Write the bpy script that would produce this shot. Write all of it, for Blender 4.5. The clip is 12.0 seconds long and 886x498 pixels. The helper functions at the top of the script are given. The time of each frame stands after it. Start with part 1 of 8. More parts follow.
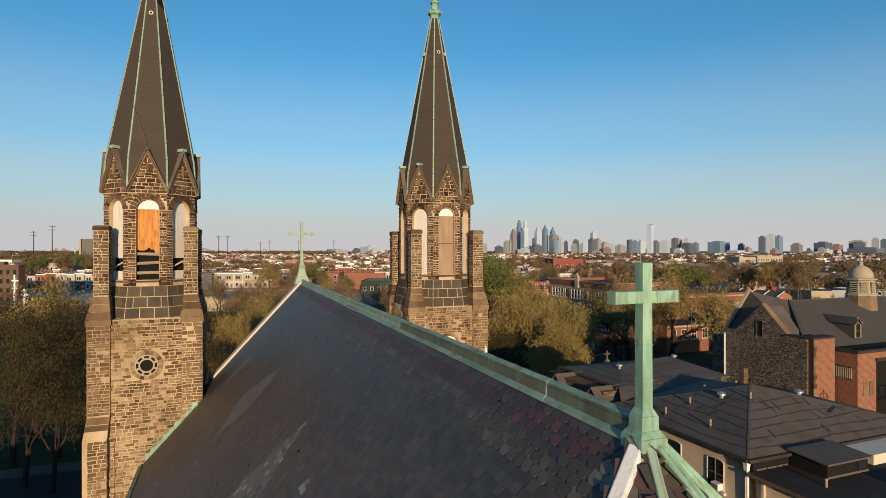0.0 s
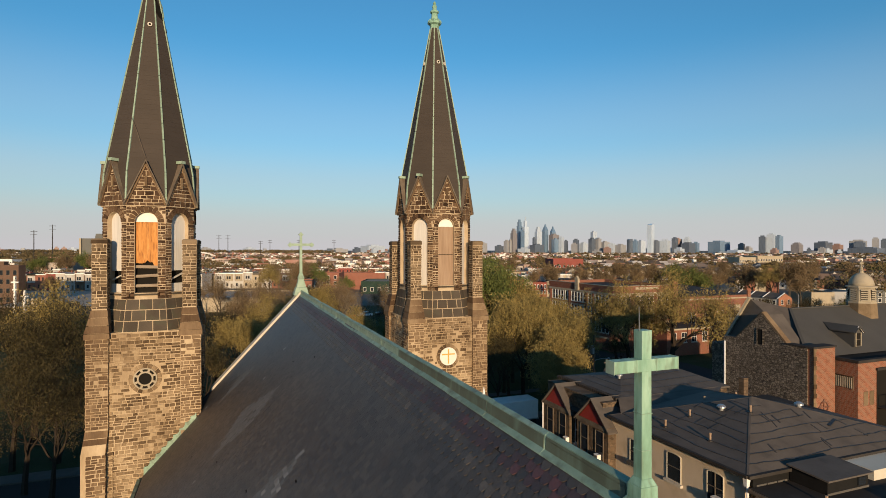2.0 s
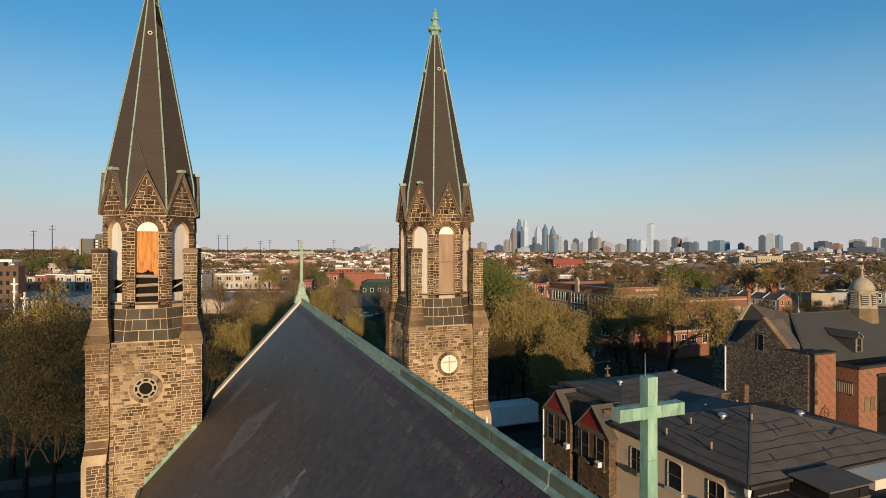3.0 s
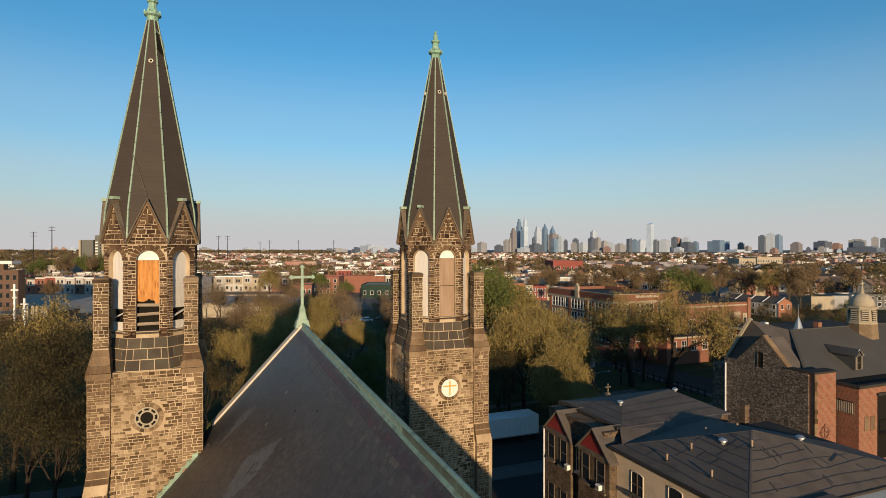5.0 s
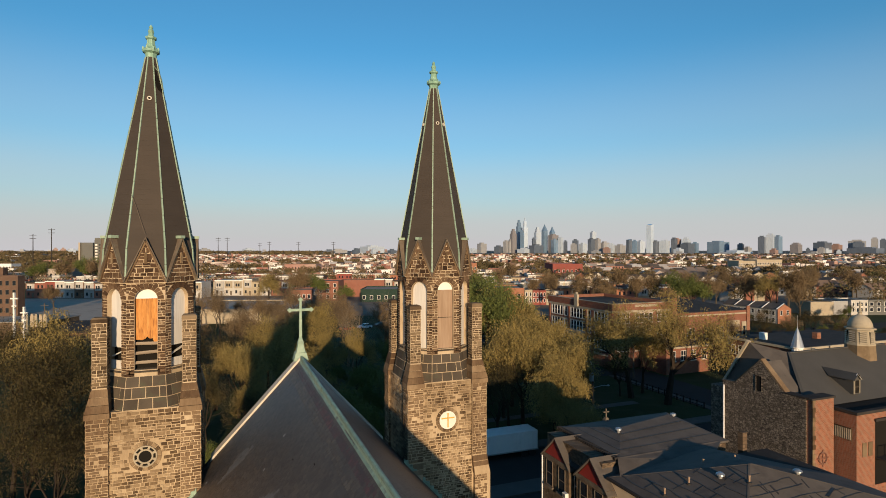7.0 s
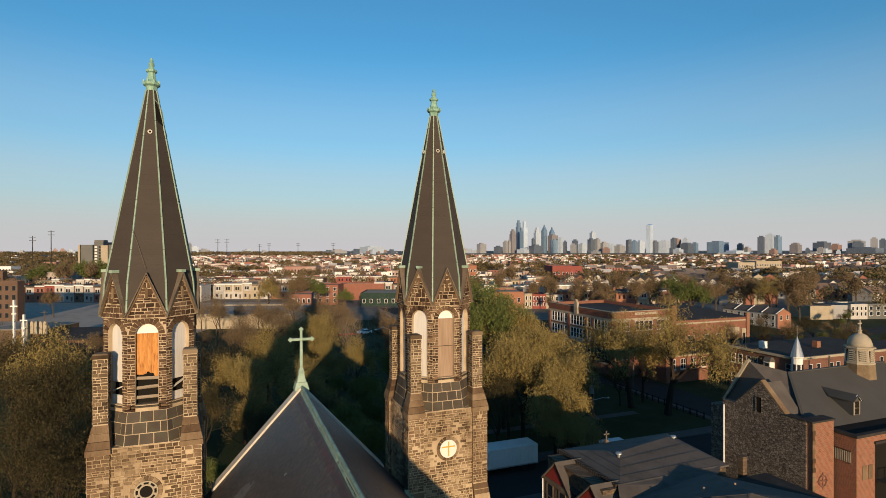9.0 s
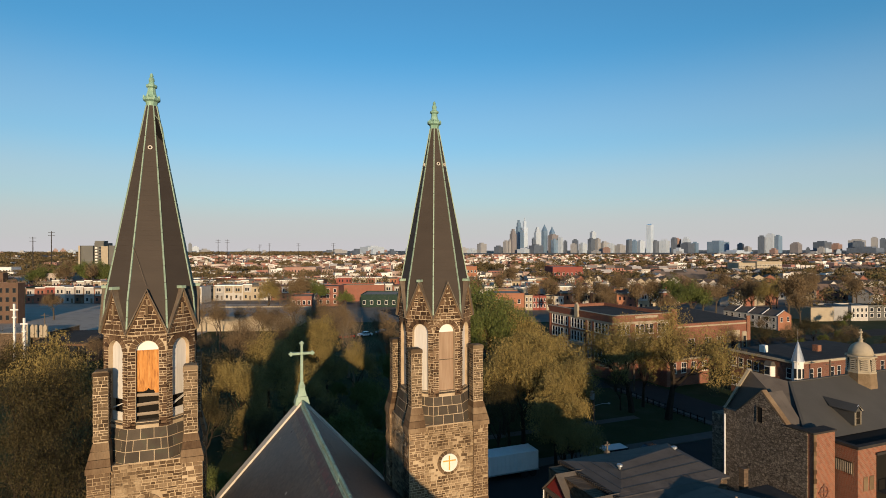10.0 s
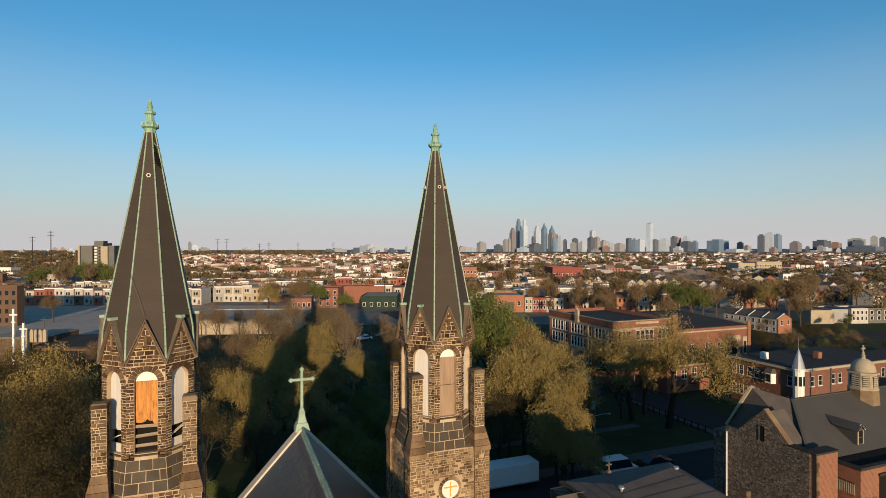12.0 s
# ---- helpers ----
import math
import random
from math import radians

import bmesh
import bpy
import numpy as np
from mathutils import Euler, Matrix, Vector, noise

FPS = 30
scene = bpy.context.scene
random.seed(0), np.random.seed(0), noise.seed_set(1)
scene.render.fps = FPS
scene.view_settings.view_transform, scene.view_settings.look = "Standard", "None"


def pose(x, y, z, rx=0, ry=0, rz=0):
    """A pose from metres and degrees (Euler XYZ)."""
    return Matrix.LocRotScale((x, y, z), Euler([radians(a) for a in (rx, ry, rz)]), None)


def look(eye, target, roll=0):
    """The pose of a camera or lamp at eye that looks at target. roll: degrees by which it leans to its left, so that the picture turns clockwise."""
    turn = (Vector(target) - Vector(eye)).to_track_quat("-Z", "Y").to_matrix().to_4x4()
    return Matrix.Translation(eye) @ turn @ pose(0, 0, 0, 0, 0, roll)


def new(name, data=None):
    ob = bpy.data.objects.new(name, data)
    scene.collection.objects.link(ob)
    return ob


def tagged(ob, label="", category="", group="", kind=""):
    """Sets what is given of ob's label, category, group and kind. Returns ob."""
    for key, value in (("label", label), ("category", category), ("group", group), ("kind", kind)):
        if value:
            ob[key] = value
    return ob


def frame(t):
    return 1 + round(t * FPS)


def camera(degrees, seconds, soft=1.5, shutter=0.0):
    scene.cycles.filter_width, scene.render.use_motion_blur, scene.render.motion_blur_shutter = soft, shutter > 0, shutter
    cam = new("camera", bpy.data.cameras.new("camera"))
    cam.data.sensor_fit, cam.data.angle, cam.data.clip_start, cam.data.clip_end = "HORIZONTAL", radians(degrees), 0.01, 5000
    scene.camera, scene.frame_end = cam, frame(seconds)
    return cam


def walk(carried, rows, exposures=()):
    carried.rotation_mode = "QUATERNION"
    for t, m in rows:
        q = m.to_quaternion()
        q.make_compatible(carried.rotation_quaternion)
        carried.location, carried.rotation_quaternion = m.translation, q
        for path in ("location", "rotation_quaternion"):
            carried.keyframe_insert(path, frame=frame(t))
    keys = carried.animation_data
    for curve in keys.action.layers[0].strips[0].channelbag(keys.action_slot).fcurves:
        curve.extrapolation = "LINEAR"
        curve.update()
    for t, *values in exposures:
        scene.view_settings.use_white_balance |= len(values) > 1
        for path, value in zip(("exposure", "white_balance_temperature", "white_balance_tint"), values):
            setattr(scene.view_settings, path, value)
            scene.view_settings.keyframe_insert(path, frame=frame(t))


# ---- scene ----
cam = camera(77.0, 12.0, soft=0.9)
METRES, EYE, TILT, LEAN, TURN = 8.5, 20.6, 0.0, 0.0, -21.2
ROWS = [
    (0.0, 0.0, 0.0, 0.0, 0.0, 0.0, -0.0),
    (0.5, 0.0021, 0.0016, 0.0172, 0.0, -0.01, -0.02),
    (1.0, 0.0058, 0.0029, 0.0308, 0.01, -0.02, -0.04),
    (1.5, 0.0066, 0.0045, 0.0513, 0.01, -0.04, -0.06),
    (2.0, 0.0045, 0.0095, 0.0807, 0.02, -0.09, -0.07),
    (2.5, 0.0017, 0.0122, 0.1083, 0.01, -0.11, -0.06),
    (4.5, -0.0079, 0.0138, 0.2481, -0.0, -0.18, -0.03),
    (5.0, -0.0073, 0.0111, 0.3023, -0.02, -0.16, -0.02),
    (5.5, -0.0072, 0.0065, 0.3565, -0.03, -0.13, -0.02),
    (6.0, -0.005, 0.0029, 0.4096, -0.04, -0.11, -0.01),
    (6.5, -0.0001, 0.0028, 0.4657, -0.04, -0.1, -0.0),
    (7.0, 0.0046, 0.0039, 0.5196, -0.04, -0.11, 0.0),
    (7.5, 0.0066, 0.0022, 0.5688, -0.06, -0.1, 0.02),
    (9.5, -0.0017, 0.0004, 0.7664, -0.06, -0.11, 0.08),
    (10.0, -0.0029, 0.0064, 0.8136, -0.05, -0.14, 0.1),
    (10.5, -0.0042, 0.0153, 0.859, -0.06, -0.2, 0.1),
    (11.0, -0.0059, 0.0236, 0.9046, -0.07, -0.24, 0.09),
    (11.5, -0.0087, 0.0319, 0.9495, -0.08, -0.27, 0.09),
    (12.0, -0.012, 0.0367, 0.9933, -0.08, -0.3, 0.09),
]
walk(cam, [(t, pose(0, 0, EYE, TILT, LEAN, TURN) @ pose(METRES * x, METRES * y, METRES * z, 90 + pitch, roll, yaw)) for t, x, y, z, yaw, pitch, roll in ROWS])

# ---- light ----
SUN_EL, SUN_ROT = 8.0, 191.7            # low evening sun behind the camera, a little to its left of the nave's axis
heading = radians(SUN_ROT - 180)
SUN_WAY = Vector((math.sin(heading) * math.cos(radians(SUN_EL)), math.cos(heading) * math.cos(radians(SUN_EL)), -math.sin(radians(SUN_EL))))
sun_data = bpy.data.lights.new("sun", "SUN")
sun_data.energy, sun_data.angle, sun_data.color = 3.0, radians(0.6), (1.0, 0.73, 0.45)
sun = new("sun", sun_data)
sun.matrix_world = look((0, 0, 200), Vector((0, 0, 200)) + SUN_WAY)

world = bpy.data.worlds.new("world")
scene.world = world
world.use_nodes = True
wt = world.node_tree
sky = wt.nodes.new("ShaderNodeTexSky")
sky.sky_type, sky.sun_disc = "NISHITA", False
sky.sun_elevation, sky.sun_rotation = radians(SUN_EL), radians(SUN_ROT)
sky.air_density, sky.dust_density, sky.ozone_density = 1.0, 0.4, 5.0
tone = wt.nodes.new("ShaderNodeMix")                      # a touch less blue overhead
tone.data_type, tone.blend_type = "RGBA", "MULTIPLY"
tone.inputs[0].default_value, tone.inputs[7].default_value = 1.0, (0.69, 0.88, 0.735, 1)
wt.links.new(sky.outputs[0], tone.inputs[6])
# pale haze all round the horizon
place = wt.nodes.new("ShaderNodeTexCoord")
parts_of = wt.nodes.new("ShaderNodeSeparateXYZ")
wt.links.new(place.outputs["Generated"], parts_of.inputs[0])
ramp = wt.nodes.new("ShaderNodeValToRGB")
ramp.color_ramp.interpolation = "EASE"
for i, (p, h) in enumerate(((0.0, 1.0), (0.03, 0.9), (0.1, 0.56), (0.19, 0.25), (0.34, 0.0))):
    e = ramp.color_ramp.elements[i] if i < 2 else ramp.color_ramp.elements.new(p)
    e.position, e.color = p, (h, h, h, 1)
wt.links.new(parts_of.outputs[2], ramp.inputs[0])
haze = wt.nodes.new("ShaderNodeMix")
haze.data_type = "RGBA"
wt.links.new(ramp.outputs[0], haze.inputs[0])
wt.links.new(tone.outputs[2], haze.inputs[6])
haze.inputs[7].default_value = (2.28, 2.2, 2.26, 1)
wt.links.new(haze.outputs[2], wt.nodes["Background"].inputs[0])
wt.nodes["Background"].inputs[1].default_value = 0.13
scene.view_settings.exposure = 0.95

# ---- materials ----
def material(name, colours, rough=0.8, metal=0.0, scale=3.0, fine=40.0, bump=0.3, pieces=0.0, spread=0.5, stains=0.0, stain_colour=(0.05, 0.045, 0.04), stretch=(1, 1, 1), bump_depth=0.02):
    """A surface with noise at two scales. colours: two or more, mixed by the noise; pieces: how far single pieces differ."""
    m = bpy.data.materials.new(name)
    m.use_nodes = True
    nt = m.node_tree
    n, l = nt.nodes, nt.links
    b = n["Principled BSDF"]
    co = n.new("ShaderNodeTexCoord")
    mp = n.new("ShaderNodeMapping")
    mp.inputs["Scale"].default_value = stretch
    geo = n.new("ShaderNodeNewGeometry")
    l.new(geo.outputs["Position"], mp.inputs[0])
    big = n.new("ShaderNodeTexNoise")
    big.inputs["Scale"].default_value, big.inputs["Detail"].default_value = 1.0 / scale, 5
    small = n.new("ShaderNodeTexNoise")
    small.inputs["Scale"].default_value, small.inputs["Detail"].default_value = fine, 4
    l.new(mp.outputs[0], big.inputs["Vector"])
    l.new(mp.outputs[0], small.inputs["Vector"])
    mix = n.new("ShaderNodeMath")
    mix.operation = "MULTIPLY_ADD"
    mix.inputs[1].default_value, mix.inputs[2].default_value = spread * 2.2, 0.5 - spread * 1.1
    l.new(big.outputs[0], mix.inputs[0])
    add = n.new("ShaderNodeMath")
    add.operation = "MULTIPLY_ADD"
    add.inputs[1].default_value = 0.5 * spread
    l.new(small.outputs[0], add.inputs[0])
    sub = n.new("ShaderNodeMath")
    sub.operation = "SUBTRACT"
    sub.inputs[1].default_value = 0.25 * spread
    l.new(mix.outputs[0], add.inputs[2])
    l.new(add.outputs[0], sub.inputs[0])
    last = sub.outputs[0]
    if pieces:
        oi = n.new("ShaderNodeObjectInfo")
        s = n.new("ShaderNodeMath")
        l.new(geo.outputs["Random Per Island"], s.inputs[0])
        l.new(oi.outputs["Random"], s.inputs[1])
        fr = n.new("ShaderNodeMath")
        fr.operation = "FRACT"
        l.new(s.outputs[0], fr.inputs[0])
        k = n.new("ShaderNodeMath")
        k.operation = "MULTIPLY_ADD"
        k.inputs[1].default_value = pieces
        l.new(fr.outputs[0], k.inputs[0])
        o = n.new("ShaderNodeMath")
        o.inputs[1].default_value = -pieces / 2
        l.new(last, o.inputs[0])
        l.new(o.outputs[0], k.inputs[2])
        last = k.outputs[0]
    ramp = n.new("ShaderNodeValToRGB")
    e = ramp.color_ramp.elements
    for i, c in enumerate(colours):
        p = i / (len(colours) - 1)
        if 0 < i < len(colours) - 1:
            el = e.new(p)
        else:
            el = e[0] if i == 0 else e[-1]
        el.position, el.color = p, (*c, 1)
    l.new(last, ramp.inputs[0])
    colour = ramp.outputs[0]
    if stains:
        st = n.new("ShaderNodeTexNoise")
        st.inputs["Scale"].default_value, st.inputs["Detail"].default_value = 2.3 / scale, 6
        l.new(mp.outputs[0], st.inputs["Vector"])
        r2 = n.new("ShaderNodeMapRange")
        r2.inputs[1].default_value, r2.inputs[2].default_value = 0.52, 0.72
        r2.inputs[4].default_value = stains
        l.new(st.outputs[0], r2.inputs[0])
        mx = n.new("ShaderNodeMix")
        mx.data_type = "RGBA"
        l.new(r2.outputs[0], mx.inputs[0])
        l.new(colour, mx.inputs[6])
        mx.inputs[7].default_value = (*stain_colour, 1)
        colour = mx.outputs[2]
    l.new(colour, b.inputs["Base Color"])
    b.inputs["Roughness"].default_value, b.inputs["Metallic"].default_value = rough, metal
    b.inputs["Specular IOR Level"].default_value = 0.15 if rough > 0.6 else 0.35
    if bump:
        bp = n.new("ShaderNodeBump")
        bp.inputs["Strength"].default_value, bp.inputs["Distance"].default_value = bump, bump_depth
        l.new(small.outputs[0], bp.inputs["Height"])
        l.new(bp.outputs[0], b.inputs["Normal"])
    return m


def patterned(name, kind, size, colours, joint, rough=0.85, bump=0.5):
    """Masonry seen from far off: brick courses or rubble, by world place."""
    m = material(name, colours, rough=rough, scale=4, fine=9, bump=0)
    nt = m.node_tree
    n, l = nt.nodes, nt.links
    b = n["Principled BSDF"]
    base = b.inputs["Base Color"].links[0].from_socket
    geo = n["Geometry"]
    sep, com, ad = n.new("ShaderNodeSeparateXYZ"), n.new("ShaderNodeCombineXYZ"), n.new("ShaderNodeMath")
    l.new(geo.outputs["Position"], sep.inputs[0])
    l.new(sep.outputs[0], ad.inputs[0])
    l.new(sep.outputs[1], ad.inputs[1])
    l.new(ad.outputs[0], com.inputs[0])
    l.new(sep.outputs[2], com.inputs[1])
    mx = n.new("ShaderNodeMix")
    mx.data_type = "RGBA"
    if kind == "brick":
        t = n.new("ShaderNodeTexBrick")
        t.inputs["Scale"].default_value = 1
        t.inputs["Brick Width"].default_value, t.inputs["Row Height"].default_value, t.inputs["Mortar Size"].default_value = size[0], size[1], size[2]
        t.inputs["Color1"].default_value, t.inputs["Color2"].default_value, t.inputs["Mortar"].default_value = (0.75, 0.75, 0.75, 1), (1.2, 1.2, 1.2, 1), (1, 1, 1, 1)
        l.new(com.outputs[0], t.inputs["Vector"])
        mul = n.new("ShaderNodeMix")
        mul.data_type, mul.blend_type = "RGBA", "MULTIPLY"
        mul.inputs[0].default_value = 1
        l.new(base, mul.inputs[6])
        l.new(t.outputs["Color"], mul.inputs[7])
        l.new(t.outputs["Fac"], mx.inputs[0])
        l.new(mul.outputs[2], mx.inputs[6])
        height = t.outputs["Fac"]
    else:
        t = n.new("ShaderNodeTexVoronoi")
        t.feature = "DISTANCE_TO_EDGE"
        t.inputs["Scale"].default_value = 1 / size[0]
        c = n.new("ShaderNodeTexVoronoi")
        c.inputs["Scale"].default_value = 1 / size[0]
        stretch = n.new("ShaderNodeMapping")
        stretch.inputs["Scale"].default_value = (1, 1.5, 1)
        l.new(com.outputs[0], stretch.inputs[0])
        l.new(stretch.outputs[0], t.inputs["Vector"])
        l.new(stretch.outputs[0], c.inputs["Vector"])
        hs = n.new("ShaderNodeMix")
        hs.data_type, hs.blend_type = "RGBA", "MULTIPLY"
        hs.inputs[0].default_value = 0.75
        bw = n.new("ShaderNodeRGBToBW")
        l.new(c.outputs["Color"], bw.inputs[0])
        sc = n.new("ShaderNodeMath")
        sc.operation = "MULTIPLY_ADD"
        sc.inputs[1].default_value, sc.inputs[2].default_value = 1.6, 0.2
        l.new(bw.outputs[0], sc.inputs[0])
        l.new(base, hs.inputs[6])
        l.new(sc.outputs[0], hs.inputs[7])
        r = n.new("ShaderNodeMapRange")
        r.inputs[1].default_value, r.inputs[2].default_value, r.inputs[3].default_value, r.inputs[4].default_value = 0.02, 0.1, 1, 0
        l.new(t.outputs["Distance"], r.inputs[0])
        l.new(r.outputs[0], mx.inputs[0])
        l.new(hs.outputs[2], mx.inputs[6])
        height = r.outputs[0]
    mx.inputs[7].default_value = (*joint, 1)
    l.new(mx.outputs[2], b.inputs["Base Color"])
    bp = n.new("ShaderNodeBump")
    bp.invert = True
    bp.inputs["Strength"].default_value, bp.inputs["Distance"].default_value = bump, 0.03
    l.new(height, bp.inputs["Height"])
    l.new(bp.outputs[0], b.inputs["Normal"])
    return m


def glassy(name, colour, rough=0.08):
    m = material(name, [tuple(0.8 * c for c in colour), colour], rough=rough, bump=0.0)
    m.node_tree.nodes["Principled BSDF"].inputs["Specular IOR Level"].default_value = 0.6
    return m


M = {}
M["stone"] = material("sandstone", [(0.068, 0.043, 0.024), (0.125, 0.083, 0.047), (0.192, 0.133, 0.078), (0.262, 0.188, 0.113), (0.36, 0.272, 0.17)], rough=0.9, scale=1.0, fine=11, bump=1.0, pieces=0.85, spread=0.9, stretch=(1, 1, 0.22), stains=0.4, stain_colour=(0.075, 0.05, 0.03), bump_depth=0.03)
M["stone_pier"] = material("pier_sandstone", [(0.06, 0.036, 0.021), (0.12, 0.076, 0.044), (0.195, 0.132, 0.078), (0.29, 0.21, 0.13)], rough=0.9, scale=1.5, fine=11, bump=1.0, pieces=0.5, spread=0.8, stretch=(1, 1, 0.3), stains=0.35, stain_colour=(0.1, 0.07, 0.045), bump_depth=0.03)
M["stone_dark"] = material("dark_sandstone", [(0.026, 0.015, 0.009), (0.06, 0.035, 0.021), (0.105, 0.064, 0.037), (0.19, 0.122, 0.073)], rough=0.9, scale=1.1, fine=14, bump=0.9, pieces=0.8, spread=0.6, bump_depth=0.03)
M["mortar_buff"] = material("smeared_buff_mortar", [(0.22, 0.156, 0.094), (0.38, 0.285, 0.18), (0.55, 0.435, 0.295)], rough=0.95, scale=1.6, fine=12, bump=0.6, spread=0.95, stretch=(1, 1, 0.35))
M["mortar"] = material("lime_mortar", [(0.3, 0.23, 0.15), (0.48, 0.385, 0.27)], rough=0.95, scale=1.0, fine=25, bump=0.4)
M["stone_mid"] = material("weathered_sandstone", [(0.042, 0.027, 0.016), (0.082, 0.055, 0.033), (0.14, 0.098, 0.058), (0.22, 0.16, 0.1)], rough=0.9, scale=1.3, fine=12, bump=0.9, pieces=0.7, spread=0.6, bump_depth=0.03)
M["mortar_dark"] = material("grimy_mortar", [(0.26, 0.19, 0.122), (0.42, 0.325, 0.218), (0.58, 0.47, 0.33)], rough=0.95, scale=0.9, fine=18, bump=0.5, spread=0.7)
M["ledge"] = material("weathered_slabs", [(0.045, 0.036, 0.028), (0.072, 0.058, 0.044), (0.11, 0.088, 0.066)], rough=0.92, scale=1.0, fine=18, pieces=0.5, stains=0.3, stain_colour=(0.08, 0.1, 0.06))
M["spire"] = material("spire_shingles", [(0.042, 0.034, 0.028), (0.055, 0.044, 0.036), (0.072, 0.057, 0.046)], rough=0.7, scale=2.0, fine=5, bump=0.25, stretch=(1, 1, 3), spread=0.3)
M["copper_pale"] = material("pale_verdigris", [(0.16, 0.23, 0.17), (0.25, 0.34, 0.26), (0.36, 0.45, 0.36)], rough=0.6, scale=0.4, fine=12, bump=0.15, stains=0.4, stain_colour=(0.13, 0.14, 0.1))
M["copper"] = material("verdigris_copper", [(0.09, 0.16, 0.11), (0.2, 0.35, 0.26), (0.38, 0.54, 0.42)], rough=0.55, metal=0.0, scale=0.16, fine=22, bump=0.2, stains=0.6, stain_colour=(0.11, 0.13, 0.085), stretch=(1, 1, 0.3), spread=0.6)
M["copper_dark"] = material("weathered_copper", [(0.09, 0.13, 0.095), (0.19, 0.28, 0.21), (0.33, 0.45, 0.36)], rough=0.5, metal=0.1, scale=0.7, fine=14, bump=0.15, stains=0.75, stain_colour=(0.075, 0.06, 0.04), spread=0.5)
M["trim"] = material("painted_trim", [(0.05, 0.042, 0.035), (0.13, 0.1, 0.075), (0.2, 0.2, 0.15)], rough=0.7, scale=0.8, fine=10, bump=0.2)
M["coping"] = material("pale_coping", [(0.4, 0.36, 0.3), (0.62, 0.57, 0.49)], rough=0.8, scale=0.7, fine=12, bump=0.3, stains=0.3, stain_colour=(0.25, 0.22, 0.18))
M["white_metal"] = material("worn_white_metal", [(0.55, 0.55, 0.55), (0.8, 0.8, 0.8)], rough=0.45, scale=0.4, fine=20, stains=0.5, stain_colour=(0.35, 0.36, 0.34))
M["slate"] = material("slates", [(0.036, 0.0305, 0.027), (0.047, 0.04, 0.035), (0.059, 0.05, 0.043), (0.079, 0.065, 0.053)], rough=0.52, scale=2.2, fine=18, bump=0.35, pieces=0.75, spread=0.5, stains=0.4, stain_colour=(0.066, 0.046, 0.033))
M["slate_grey"] = material("grey_slates", [(0.075, 0.071, 0.066), (0.1, 0.095, 0.088), (0.13, 0.123, 0.113)], rough=0.57, scale=1.0, fine=16, pieces=0.4, bump=0.3)
M["slate_red"] = material("red_slates", [(0.04, 0.031, 0.031), (0.048, 0.033, 0.033), (0.058, 0.034, 0.035), (0.1, 0.042, 0.043)], rough=0.57, scale=0.8, fine=16, pieces=0.7, bump=0.3, spread=0.7)
M["slate_pale"] = material("pale_slates", [(0.1, 0.095, 0.088), (0.17, 0.16, 0.145), (0.28, 0.26, 0.23)], rough=0.57, scale=1.0, fine=16, pieces=0.7, bump=0.3)
M["slate_old"] = material("brown_weathered_slates", [(0.044, 0.037, 0.032), (0.066, 0.055, 0.046), (0.11, 0.092, 0.075)], rough=0.57, scale=1.0, fine=16, pieces=0.8, bump=0.4)
for name in ("slate", "slate_grey", "slate_red", "slate_pale", "slate_old"):
    M[name].node_tree.nodes["Principled BSDF"].inputs["Specular IOR Level"].default_value = 0.42
M["underlay"] = material("roof_boards", [(0.02, 0.02, 0.02), (0.035, 0.032, 0.03)], rough=0.9)
M["board_white"] = material("white_boards", [(0.44, 0.415, 0.39), (0.55, 0.525, 0.49), (0.64, 0.61, 0.57)], rough=0.7, scale=0.5, fine=5, stretch=(5, 5, 0.25), bump=0.35, stains=0.2, stain_colour=(0.25, 0.2, 0.16))
M["plywood"] = material("orange_plywood", [(0.3, 0.112, 0.026), (0.48, 0.21, 0.055), (0.6, 0.32, 0.11)], rough=0.65, scale=0.5, fine=8, stretch=(3, 3, 0.5), bump=0.15, stains=0.75, stain_colour=(0.17, 0.055, 0.018), spread=0.6)
M["plywood_grey"] = material("weathered_plywood", [(0.19, 0.125, 0.08), (0.29, 0.2, 0.135), (0.38, 0.285, 0.2)], rough=0.7, scale=0.7, fine=8, stretch=(4, 4, 0.4), bump=0.15)
M["old_wood"] = material("grey_wood", [(0.16, 0.118, 0.082), (0.28, 0.22, 0.16), (0.4, 0.325, 0.24)], rough=0.8, scale=0.4, fine=9, stretch=(0.4, 4, 4), bump=0.2)
M["dark"] = material("unlit_interior", [(0.008, 0.007, 0.006), (0.015, 0.013, 0.01)], rough=0.95, bump=0)
M["gold"] = material("gilt_bars", [(0.45, 0.27, 0.05), (0.6, 0.38, 0.08)], rough=0.5, bump=0)
M["plaster"] = material("white_plaster", [(0.6, 0.56, 0.5), (0.75, 0.71, 0.64)], rough=0.8, scale=1, fine=10, bump=0.1)
M["felt"] = material("roofing_felt", [(0.062, 0.052, 0.045), (0.096, 0.082, 0.071), (0.135, 0.115, 0.098)], rough=0.8, scale=1.6, fine=8, bump=0.4, stains=0.55, stain_colour=(0.05, 0.044, 0.04), spread=0.4)
M["black_felt"] = material("black_felt", [(0.008, 0.008, 0.008), (0.016, 0.015, 0.014)], rough=0.95, scale=1, fine=8)
M["copper_brown"] = material("brown_tarnished_copper", [(0.06, 0.066, 0.047), (0.1, 0.118, 0.086), (0.15, 0.2, 0.15)], rough=0.5, scale=0.6, fine=10, bump=0.15, stretch=(1, 1, 0.3), stains=0.5, stain_colour=(0.17, 0.26, 0.2))
